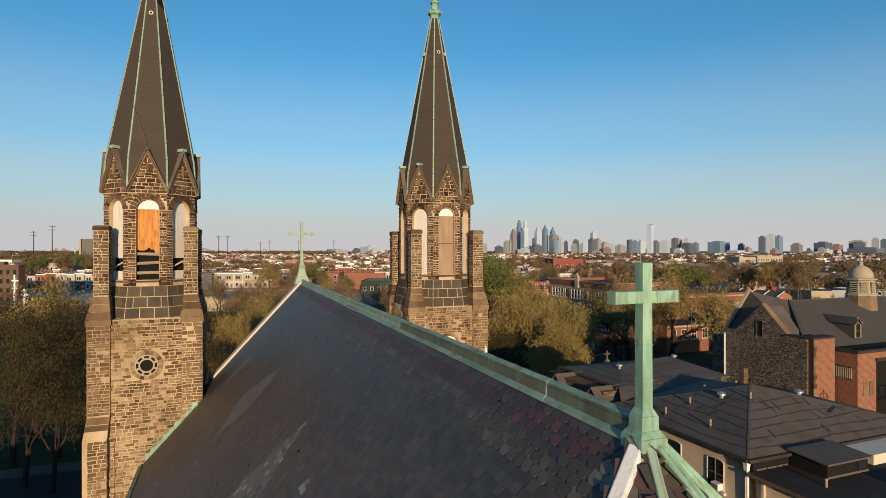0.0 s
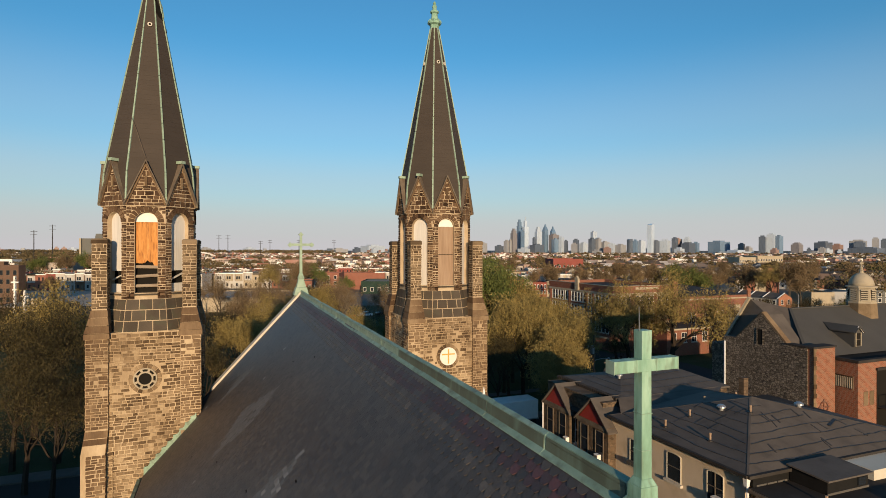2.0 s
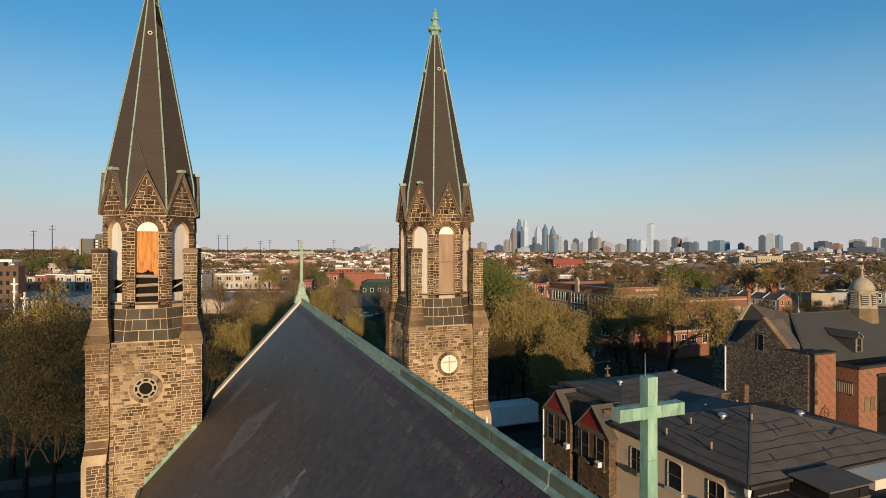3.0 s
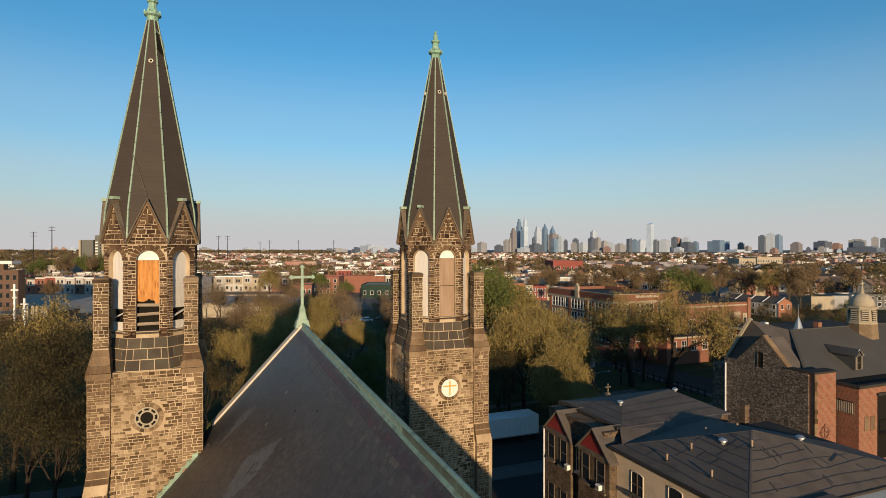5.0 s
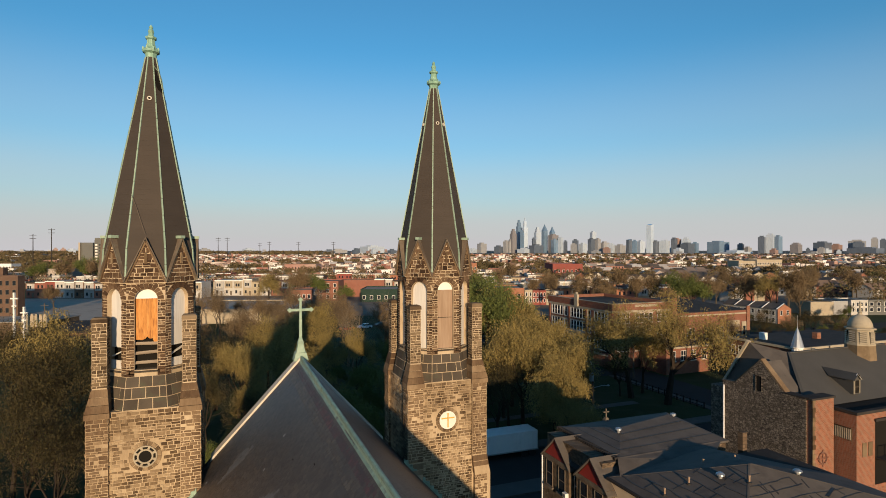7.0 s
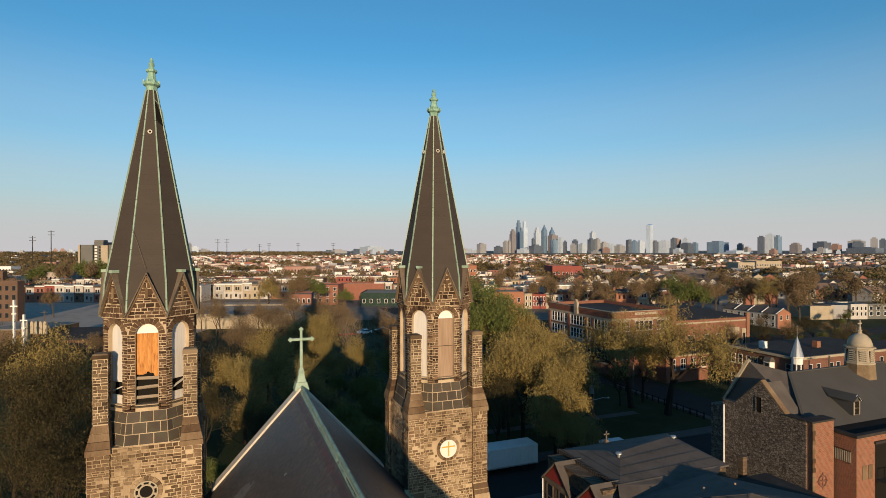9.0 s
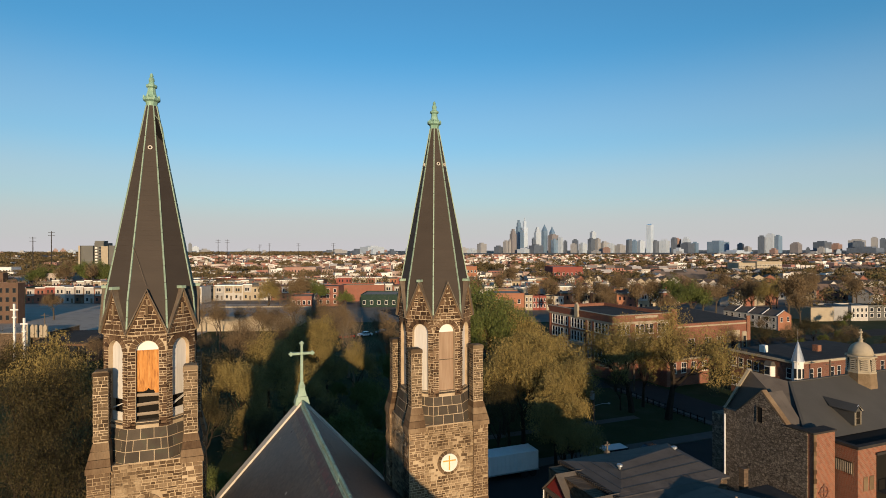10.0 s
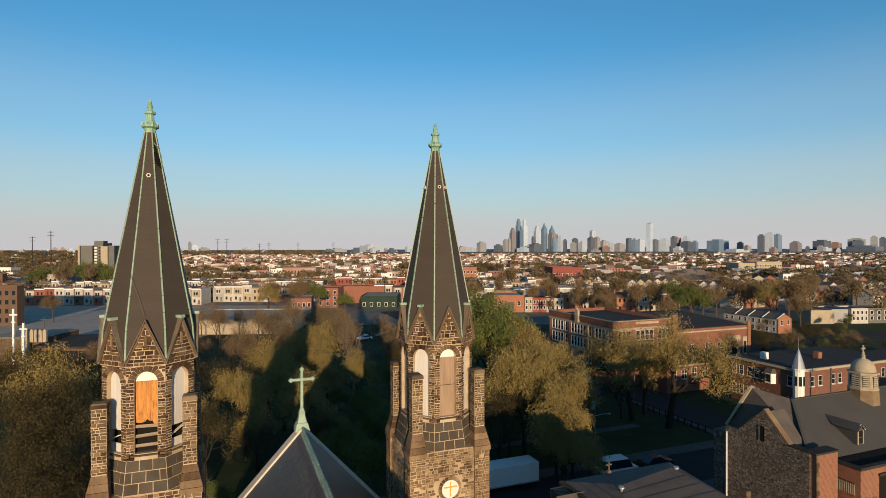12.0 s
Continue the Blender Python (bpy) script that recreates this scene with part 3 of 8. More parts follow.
# hip caps of the apse
for i, (mat, wid) in enumerate((("white_metal", 0.16), ("copper_pale", 0.07), ("copper", 0.07), ("copper", 0.07))):
    b = Vector((*apse[i], EAVE + 0.03))
    a = Vector((NX, NEAR, RIDGE + 0.03)).lerp(b, 0.016)
    hip = Shape().beam(a, b, wid, 0.1)
    if i:
        hip.beam(a + Vector((0.05, 0, 0)), b + Vector((0.2, 0.1, 0)), wid * 0.5, 0.11)
    part("hip_cap", hip, mat, church, "worn white metal hip cap" if i < 1 else "green copper hip cap", bevel=0.02)

# pale coping of the front gable
for s in (-1, 1):
    end = 4.75
    cop = Shape().prism([(NX, FRONT - 0.28, RIDGE - 0.05), (NX, FRONT + 0.5, RIDGE - 0.05), (NX, FRONT + 0.5, RIDGE + 0.2), (NX, FRONT - 0.28, RIDGE + 0.2)],
                        [(NX + s * end, FRONT - 0.28, roof_z(end) - 0.05), (NX + s * end, FRONT + 0.5, roof_z(end) - 0.05), (NX + s * end, FRONT + 0.5, roof_z(end) + 0.2), (NX + s * end, FRONT - 0.28, roof_z(end) + 0.2)])
    part("coping", cop, "coping", church, "pale stone gable coping", bevel=0.02)
    gut = Shape().prism([(NX + s * (HALF - 0.02), apse[0][1], EAVE - 0.1), (NX + s * (HALF + 0.14), apse[0][1], EAVE - 0.1), (NX + s * (HALF + 0.16), apse[0][1], EAVE + 0.04), (NX + s * (HALF + 0.02), apse[0][1], EAVE + 0.02)],
                        [(NX + s * (HALF - 0.02), 29.9, EAVE - 0.1), (NX + s * (HALF + 0.14), 29.9, EAVE - 0.1), (NX + s * (HALF + 0.16), 29.9, EAVE + 0.04), (NX + s * (HALF + 0.02), 29.9, EAVE + 0.02)])
    part("gutter", gut, "copper_dark", church)
    # stepped copper flashing against the tower's face
    steps = 9
    for k in range(steps):
        a0 = 5.35 + k * (HALF - 5.45) / steps
        a1 = a0 + (HALF - 5.45) / steps
        fl = Shape().slab([(NX + s * a0, 29.98, roof_z(a1) - 0.05), (NX + s * a1, 29.98, roof_z(a1) - 0.05), (NX + s * a1, 29.98, roof_z(a1) + 0.42), (NX + s * (a0 + 0.08), 29.98, roof_z(a1) + 0.46), (NX + s * a0, 29.98, roof_z(a0) + 0.3)], (0, 0.06, 0))
        part("flashing", fl, "copper_dark", church, "stepped green copper flashing")

# near cross on the apse apex
near_cross = thing("roof_cross", (NX, NEAR, CZ), "green verdigris copper cross on stepped base at roof end", "cross", "roof crosses")


def frustum(x, y, z0, z1, h0, h1):
    return Shape().prism([(x - h0, y - h0, z0), (x + h0, y - h0, z0), (x + h0, y + h0, z0), (x - h0, y + h0, z0)], [(x - h1, y - h1, z1), (x + h1, y - h1, z1), (x + h1, y + h1, z1), (x - h1, y + h1, z1)])


part("base", frustum(NX, NEAR, CZ - 0.1, CZ + 0.19, 0.168, 0.162).join(frustum(NX, NEAR, CZ + 0.19, CZ + 0.26, 0.16, 0.112)), "copper", near_cross, bevel=0.012)
part("plinth", frustum(NX, NEAR, CZ + 0.25, CZ + 0.4, 0.108, 0.104).join(frustum(NX, NEAR, CZ + 0.4, CZ + 0.47, 0.102, 0.068)), "copper", near_cross, bevel=0.008)
part("shaft", frustum(NX, NEAR, CZ + 0.45, CZ + 1.55, 0.064, 0.06), "copper", near_cross, bevel=0.006)
part("arm", Shape().box(NX - 0.4, NEAR - 0.063, CZ + 1.545, NX + 0.4, NEAR + 0.063, CZ + 1.67), "copper", near_cross, bevel=0.006)
part("head", frustum(NX, NEAR, CZ + 1.665, CZ + 1.96, 0.06, 0.063), "copper", near_cross, bevel=0.006)
for z in (CZ + 0.75, CZ + 1.12):
    part("sheet_seam", Shape().box(NX - 0.067, NEAR - 0.067, z, NX + 0.067, NEAR + 0.067, z + 0.006), "copper_dark", near_cross)
for x in (-0.404, -0.13, 0.12, 0.398):
    part("sheet_seam", Shape().box(NX + x, NEAR - 0.067, CZ + 1.541, NX + x + 0.006, NEAR + 0.067, CZ + 1.674), "copper_pale", near_cross)
part("lightning_rod", Shape().tube([(NX - 0.06, NEAR - 0.02, CZ + 1.95), (NX - 0.065, NEAR - 0.02, CZ + 2.2)], [0.006, 0.003], 5), "steel", near_cross)

# far cross on the front gable
far_cross = thing("roof_cross", (NX, FRONT + 0.2, CZ + 0.2), "pale green copper cross with budded arms on gable peak", "cross", "roof crosses")
FX, FY = NX, FRONT + 0.2
part("base", frustum(FX, FY, CZ + 0.1, CZ + 0.55, 0.42, 0.3).join(frustum(FX, FY, CZ + 0.55, CZ + 1.05, 0.26, 0.15)).join(frustum(FX, FY, CZ + 1.05, CZ + 1.35, 0.19, 0.09)), "copper_pale", far_cross, bevel=0.02)
part("shaft", frustum(FX, FY, CZ + 1.3, CZ + 3.45, 0.08, 0.065), "copper_pale", far_cross)
part("arm", Shape().box(FX - 0.55, FY - 0.06, CZ + 2.9, FX + 0.55, FY + 0.06, CZ + 3.04), "copper_pale", far_cross)
for bx, bz in ((-0.6, 2.97), (0.6, 2.97), (0, 3.55)):
    ring = [((0.085 + 0.045 * abs(math.cos(2 * q))) * math.cos(q), (0.085 + 0.045 * abs(math.cos(2 * q))) * math.sin(q)) for q in [k * math.pi / 16 for k in range(32)]]
    bud = Shape().prism([(FX + bx + dx, FY - 0.075, CZ + bz + dz) for dx, dz in ring], [(FX + bx + dx, FY + 0.075, CZ + bz + dz) for dx, dz in ring])
    part("bud", bud, "copper_pale", far_cross)

# ---- church: the two towers ----
TY = 32.5
OCT, SHAFT, PIER, GAB = 2.04, 2.33, 2.0, 2.125          # apothem of the belfry, half shaft, pier centres, gable plane
T225 = math.tan(radians(22.5))
ARCH, SPRING, SILL = 0.5, 22.52, 19.1


def oct_face(cx, k, apothem):
    """The frame of belfry face k (0 looks to -y); x along the face, -y outwards."""
    a = radians(-90 + 45 * k)
    return face_frame((cx + apothem * math.cos(a), TY + apothem * math.sin(a), 0), (-math.sin(a), math.cos(a), 0))


def arch_panel(half, inner, spring, z0, z1, thick):
    """A wall panel with a round-arched opening, from y = 0 to y = thick."""
    sh = Shape()
    n = 12
    arc = [(-inner * math.cos(math.pi * i / n), spring + inner * math.sin(math.pi * i / n)) for i in range(n + 1)]
    for y, flip in ((0, False), (thick, True)):
        quads = [[(-half, z0), (-inner, z0), (-inner, spring), (-half, spring)], [(inner, z0), (half, z0), (half, spring), (inner, spring)]]
        for i in range(n):
            (xa, za), (xb, zb) = arc[i], arc[i + 1]
            ua, ub = -half + 2 * half * i / n, -half + 2 * half * (i + 1) / n
            quads.append([(xa, za), (xb, zb), (ub, z1), (ua, z1)])
        quads.append([(-half, spring), (-inner, spring), (-half, z1)])
        quads.append([(inner, spring), (half, spring), (half, z1)])
        for q in quads:
            ring = [(x, y, z) for x, z in q]
            sh.add(ring if not flip else ring[::-1], [tuple(range(len(ring)))])
    edge = [(-inner, z0), *arc, (inner, z0)]
    for (xa, za), (xb, zb) in zip(edge, edge[1:]):
        sh.add([(xa, 0, za), (xa, thick, za), (xb, thick, zb), (xb, 0, zb)], [(0, 1, 2, 3)])
    return sh


def smeared(rng, x, z):
    """Whether old pointing covers the stone at this place of a face."""
    return math.sin(2.3 * x + 0.9 * math.sin(0.8 * z)) * math.sin(1.15 * z + 1.4 * x) > 0.45 and rng.random() < 0.25


def bell_tower(cx, right):
    rng = random.Random(21 + right)
    label = "buff stone tower with dark slated spire, " + ("white round panel" if right else "orange boarded belfry arch")
    t = thing("church_tower", (cx, TY, 0), label, "tower", "twin church towers")
    # shaft
    shaft = part("shaft", Shape().box(cx - SHAFT, TY - SHAFT, 0, cx + SHAFT, TY + SHAFT, 17.25), "mortar_buff", t, "coursed buff sandstone shaft")
    rest = Shape()
    units = []
    for i in range(6):
        u = Shape()
        lay(u, Matrix.Identity(4), 0, 0, 1, 1, 1)
        units.append(mesh_of("stone", u, M["stone"]))
    singles = 0
    for k, (dx, dy) in enumerate(((0, -1), (1, 0), (-1, 0), (0, 1))):
        m = face_frame((cx + dx * SHAFT, TY + dy * SHAFT, 0), (-dy, dx, 0))
        oc = (lambda x, z, w, h: math.hypot(max(abs(x) - w / 2, 0), max(abs(z - 15.0) - h / 2, 0)) > 0.7) if k == 0 else None
        for x, z, w, h, d in courses(rng, -1.56, 1.56, 7.0 if k < 3 else 13.0, 17.2, (0.1, 0.2), (0.14, 0.42), gap=0.036, inside=oc):
            if smeared(rng, x + 0.7 * k, z + cx):
                continue
            if k == 0 and singles < 260 and 11.2 < z < 17.3:
                piece("stone", units[singles % 6], m @ Matrix.Translation((x, 0, z)) @ Matrix.Diagonal((w, d, h, 1)), shaft)
                singles += 1
            else:
                lay(rest, m, x, z, w, h, d)
    part("stonework", rest, "stone", shaft, kind="stuff")
    # voussoirs round the oculus
    m = face_frame((cx, TY - SHAFT, 0), (1, 0, 0))
    for i in range(18):
        a0, a1 = 2 * math.pi * (i + 0.06) / 18, 2 * math.pi * (i + 0.94) / 18
        low = [m @ Vector((r * math.cos(a), 0, 15 + r * math.sin(a))) for r, a in ((0.52, a0), (0.72, a0), (0.72, a1), (0.52, a1))]
        high = [m @ Vector((r * math.cos(a), -0.035, 15 + r * math.sin(a))) for r, a in ((0.52, a0), (0.71, a0), (0.71, a1), (0.52, a1))]
        part("voussoir", Shape().prism(low, high), "stone", t)

    def disc(r, y0, y1, n=32, hole=0.0):
        c = [(math.cos(2 * math.pi * i / n), math.sin(2 * math.pi * i / n)) for i in range(n)]
        if not hole:
            return Shape().prism([(cx + r * a, TY - SHAFT - y0, 15 + r * b) for a, b in c], [(cx + r * a, TY - SHAFT - y1, 15 + r * b) for a, b in c])
        sh = Shape()
        for i in range(n):
            (a, b), (a2, b2) = c[i], c[(i + 1) % n]
            sh.prism([(cx + q * p[0], TY - SHAFT - y0, 15 + q * p[1]) for q, p in ((hole, (a, b)), (r, (a, b)), (r, (a2, b2)), (hole, (a2, b2)))],
                     [(cx + q * p[0], TY - SHAFT - y1, 15 + q * p[1]) for q, p in ((hole, (a, b)), (r, (a, b)), (r, (a2, b2)), (hole, (a2, b2)))])
        return sh

    if right:
        part("round_panel", disc(0.52, 0.0, 0.07), "plaster", t, "white round panel with a gilt cross")
        part("gilt_cross", Shape().box(cx - 0.035, TY - SHAFT - 0.1, 14.58, cx + 0.035, TY - SHAFT - 0.072, 15.42).box(cx - 0.4, TY - SHAFT - 0.1, 15.09, cx - 0.038, TY - SHAFT - 0.072, 15.16).box(cx + 0.038, TY - SHAFT - 0.1, 15.09, cx + 0.4, TY - SHAFT - 0.072, 15.16), "gold", t)
    else:
        part("oculus_rim", disc(0.52, 0.0, 0.08, hole=0.46), "limestone", t)
        part("oculus_inner_rim", disc(0.35, 0.0, 0.07, hole=0.28), "limestone", t)
        part("oculus_hole", disc(0.455, -0.0, 0.012), "dark", t, "dark open hole")
        spokes = Shape()
        for i in range(8):
            a = 2 * math.pi * (i + 0.5) / 8
            spokes.beam((cx + 0.33 * math.cos(a), TY - SHAFT - 0.04, 15 + 0.33 * math.sin(a)), (cx + 0.48 * math.cos(a), TY - SHAFT - 0.04, 15 + 0.48 * math.sin(a)), 0.1, 0.06, (0, 1, 0))
        part("oculus_tracery", spokes, "limestone", t)

    # corner piers with offsets and square pinnacles
    for sx in (-1, 1):
        for sy in (-1, 1):
            px, py = cx + sx * PIER, TY + sy * PIER
            core = Shape().box(px - 0.5 + (0.14 if sx > 0 else -0.12), py - 0.5 - (0.12 if sy < 0 else -0.14), 0, px + 0.5 + (0.12 if sx > 0 else -0.14), py + 0.5 - (0.14 if sy < 0 else -0.12), 11.7)
            core.prism([(px - 0.5 + (0.14 if sx > 0 else -0.12), py - 0.5 - (0.12 if sy < 0 else -0.14), 11.7), (px + 0.5 + (0.12 if sx > 0 else -0.14), py - 0.5 - (0.12 if sy < 0 else -0.14), 11.7), (px + 0.5 + (0.12 if sx > 0 else -0.14), py + 0.5 - (0.14 if sy < 0 else -0.12), 11.7), (px - 0.5 + (0.14 if sx > 0 else -0.12), py + 0.5 - (0.14 if sy < 0 else -0.12), 11.7)],
                       [(px - 0.46, py - 0.46, 12.75), (px + 0.46, py - 0.46, 12.75), (px + 0.46, py + 0.46, 12.75), (px - 0.46, py + 0.46, 12.75)])
            core.box(px - 0.46, py - 0.46, 12.75, px + 0.46, py + 0.46, 17.05)
            pier = part("corner_pier", core, "mortar_buff", t, "square corner buttress of sandstone")
            o0, o1 = (px + sx * 0.12 - sx * 0.01, py + sy * 0.12 - sy * 0.01, 0.5), (px, py, 0.475)
            for i in range(3):
                k0, k1 = i / 3 + 0.015, (i + 1) / 3 - 0.015
                a3, b3 = [[p + (q - p) * k for p, q in zip(o0, o1)] for k in (k0, k1)]
                z0, z1 = 11.7 + 1.05 * k0, 11.7 + 1.05 * k1
                part("set_off", Shape().prism([(a3[0] + i2 * a3[2], a3[1] + j2 * a3[2], z0) for i2, j2 in ((-1, -1), (1, -1), (1, 1), (-1, 1))], [(b3[0] + i2 * b3[2], b3[1] + j2 * b3[2], z1) for i2, j2 in ((-1, -1), (1, -1), (1, 1), (-1, 1))]), "stone_pier", pier)
            qx, qy = cx + sx * 1.93, TY + sy * 1.93
            lv = [(px, py, 0.53, 17.0), (px, py, 0.52, 17.28), (px + (qx - px) * 0.33, py + (qy - py) * 0.33, 0.455, 17.64), (px + (qx - px) * 0.66, py + (qy - py) * 0.66, 0.395, 18.0), (qx, qy, 0.335, 18.36)]
            for (ax, ay, ah, az), (bx, by, bh, bz) in zip(lv, lv[1:]):
                q0 = [(ax - ah, ay - ah, az + 0.012), (ax + ah, ay - ah, az + 0.012), (ax + ah, ay + ah, az + 0.012), (ax - ah, ay + ah, az + 0.012)]
                q1 = [(bx - bh, by - bh, bz - 0.012), (bx + bh, by - bh, bz - 0.012), (bx + bh, by + bh, bz - 0.012), (bx - bh, by + bh, bz - 0.012)]
                part("pier_offset", Shape().prism(q0, q1), "stone_pier", pier, "sloped weathering stone")
            part("offset_core", Shape().prism([(px - 0.44, py - 0.44, 17.0), (px + 0.44, py - 0.44, 17.0), (px + 0.44, py + 0.44, 17.0), (px - 0.44, py + 0.44, 17.0)], [(qx - 0.31, qy - 0.31, 18.34), (qx + 0.31, qy - 0.31, 18.34), (qx + 0.31, qy + 0.31, 18.34), (qx - 0.31, qy + 0.31, 18.34)]), "mortar", pier)
            pin = Shape().box(qx - 0.31, qy - 0.31, 18.3, qx + 0.31, qy + 0.31, 21.5)
            part("pinnacle", pin, "mortar_dark", pier)
            part("pinnacle_cap", frustum(qx, qy, 21.48, 21.66, 0.35, 0.345).join(frustum(qx, qy, 21.66, 21.72, 0.345, 0.28)), "stone_mid", pier)
            st, sd = Shape(), Shape()
            for dx, dy in ((0, -1), (1, 0), (-1, 0), (0, 1)):
                m = face_frame((px + dx * 0.46, py + dy * 0.46, 0), (-dy, dx, 0))
                for v in courses(rng, -0.46, 0.46, 12.8, 17.0, (0.1, 0.21), (0.16, 0.42), gap=0.036):
                    if not smeared(rng, v[0] + sx, v[1] + sy + cx):
                        lay(st, m, *v)
                lo = face_frame((px + (dx * 0.5 + (0.12 * sx if dx == sx else -0.14 * sx if dx else 0)), py + (dy * 0.5 + (0.12 * sy if dy == sy else -0.14 * sy if dy else 0)), 0), (-dy, dx, 0))
                for v in courses(rng, -0.42, 0.42, 7.0, 11.65, (0.11, 0.23), (0.16, 0.44), gap=0.036):
                    if not smeared(rng, v[0] + sx, v[1] + sy + cx):
                        lay(st, lo, *v)
                m = face_frame((qx + dx * 0.31, qy + dy * 0.31, 0), (-dy, dx, 0))
                for v in courses(rng, -0.31, 0.31, 18.4, 21.45, (0.11, 0.19), (0.14, 0.36), gap=0.03):
                    lay(sd, m, *v)
            part("stonework", st, "stone_pier", pier, kind="stuff")
            part("pinnacle_stonework", sd, "stone_mid", pier, kind="stuff")

    # slab weathering from the square shaft up to the octagon
    Z0, Z1 = 17.25, 18.8
    core = Shape()
    o = [(cx + OCT / math.cos(radians(22.5)) * math.cos(radians(-112.5 + 45 * k)), TY + OCT / math.cos(radians(22.5)) * math.sin(radians(-112.5 + 45 * k))) for k in range(8)]
    sq = []
    for k in range(8):
        a = radians(-112.5 + 45 * k)
        c, s = math.cos(a), math.sin(a)
        q = SHAFT / max(abs(c), abs(s))
        sq.append((cx + q * c, TY + q * s))
    core.prism([(x, y, Z0) for x, y in sq], [(x, y, Z1) for x, y in o])
    core.prism([(x, y, Z1) for x, y in o], [(x, y, SILL) for x, y in o])
    ledge = part("weathering", core, "mortar_dark", t, "dark sloped stone slabs with pale joints")
    for k in range(8):
        a, b = Vector((*sq[k], Z0)), Vector((*sq[(k + 1) % 8], Z0))
        c, d = Vector((*o[(k + 1) % 8], Z1)), Vector((*o[k], Z1))
        out = (b - a).cross(d - a).normalized() * 0.02
        for row in range(3):
            f0, f1 = row / 3 + 0.012, (row + 1) / 3 - 0.012
            n = 3
            for i in range(n + 1):
                g0 = max(0.0, (i - (0.5 if row % 2 else 0.0)) / n) + 0.01
                g1 = min(1.0, (i + 1 - (0.5 if row % 2 else 0.0)) / n) - 0.01
                if g1 - g0 < 0.05:
                    continue
                def at(g, f):
                    return (a.lerp(b, g)).lerp(d.lerp(c, g), f)
                q = [at(g0, f0), at(g1, f0), at(g1, f1), at(g0, f1)]
                part("slab", Shape().prism(q, [p + out for p in q]), "ledge", ledge)

    # belfry: eight arched faces with gables
    half = OCT * T225
    for k in range(8):
        m = oct_face(cx, k, OCT)
        face = part("belfry_face", arch_panel(half, ARCH, SPRING, SILL - 0.35, 23.5, 0.38).mapped(m), "mortar_dark", t, "dark stone belfry arch")
        st = Shape()
        for x0, x1 in ((-half - 0.012, -ARCH - 0.004), (ARCH + 0.004, half + 0.012)):
            for v in courses(rng, x0, x1, SILL - 0.3, SPRING - 0.02, (0.1, 0.19), (0.13, 0.33), gap=0.033):
                lay(st, m, *v)
        for i in range(11):
            a0, a1 = math.pi * (i + 0.07) / 11, math.pi * (i + 0.93) / 11
            low = [m @ Vector((r * math.cos(a), 0, SPRING + r * math.sin(a))) for r, a in ((ARCH + 0.02, a0), (0.78, a0), (0.78, a1), (ARCH + 0.02, a1))]
            high = [m @ Vector((r * math.cos(a), -0.05, SPRING + r * math.sin(a))) for r, a in ((ARCH + 0.02, a0), (0.78, a0), (0.78, a1), (ARCH + 0.02, a1))]
            st.prism(low, high)
        for v in courses(rng, -half - 0.012, half + 0.012, SPRING, 23.45, (0.12, 0.2), (0.14, 0.26), gap=0.03, inside=lambda x, z, w, h: math.hypot(max(abs(x) - w / 2, 0), z - SPRING) > 0.7):
            lay(st, m, *v)
        part("stonework", st, "stone_dark", face, kind="stuff")
        # corbelled gable
        g = oct_face(cx, k, GAB)
        gh = GAB * T225
        wall = Shape().slab([g @ Vector(p) for p in ((-gh, 0, 23.3), (gh, 0, 23.3), (gh, 0, 23.5), (0, 0, 25.35), (-gh, 0, 23.5))], g.to_3x3() @ Vector((0, 0.3, 0)))
        part("gable", wall, "mortar_dark", t, "steep stone gable")
        gs = Shape()
        z = 23.32
        while z < 25.2:
            hh = rng.uniform(0.14, 0.3)
            hw = gh * min(1.0, (25.36 - z - hh * 0.75) / 1.86) - 0.03
            if hw > 0.07:
                for v in courses(rng, -hw, hw, z, z + hh, (hh, hh + 0.001), (0.2, 0.42), gap=0.034):
                    lay(gs, g, *v)
            z += hh
        part("gable_stonework", gs, "stone_dark", t, kind="stuff")
        # carved upright in the gable
        part("gable_niche", Shape().slab([g @ Vector(p) for p in ((-0.06, -0.06, 24.25), (0.06, -0.06, 24.25), (0.06, -0.06, 24.7), (0, -0.06, 24.8), (-0.06, -0.06, 24.7))], g.to_3x3() @ Vector((0, 0.05, 0))), "stone", t)
        for s in (-1, 1):
            rake = Shape().prism([g @ Vector(p) for p in ((s * (gh + 0.05), -0.1, 23.34), (s * (gh + 0.05), 0.5, 23.34), (s * (gh + 0.05), 0.5, 23.44), (s * (gh + 0.05), -0.1, 23.44))],
                                 [g @ Vector(p) for p in ((0, -0.1, 25.43), (0, 1.5, 25.43), (0, 1.5, 25.53), (0, -0.1, 25.53))])
            part("gable_roof", rake, "trim", t, "dark metal gable roof with green edge")
            edge = Shape().prism([g @ Vector(p) for p in ((s * (gh + 0.055), -0.13, 23.37), (s * (gh + 0.055), -0.104, 23.37), (s * (gh + 0.055), -0.104, 23.47), (s * (gh + 0.055), -0.13, 23.47))],
                                 [g @ Vector(p) for p in ((0, -0.13, 25.46), (0, -0.104, 25.46), (0, -0.104, 25.56), (0, -0.13, 25.56))])
            part("gable_edge", edge, "trim", t)
            inner = Shape().prism([g @ Vector(p) for p in ((s * (gh - 0.07), -0.07, 23.36), (s * (gh - 0.07), 0.0, 23.36), (s * (gh + 0.0), 0.0, 23.36), (s * (gh + 0.0), -0.07, 23.36))],
                                  [g @ Vector(p) for p in ((0.0, -0.07, 25.22), (0.0, 0.0, 25.22), (s * 0.02, 0.0, 25.36), (s * 0.02, -0.07, 25.36))])
            part("gable_moulding", inner, "stone_pier", t)
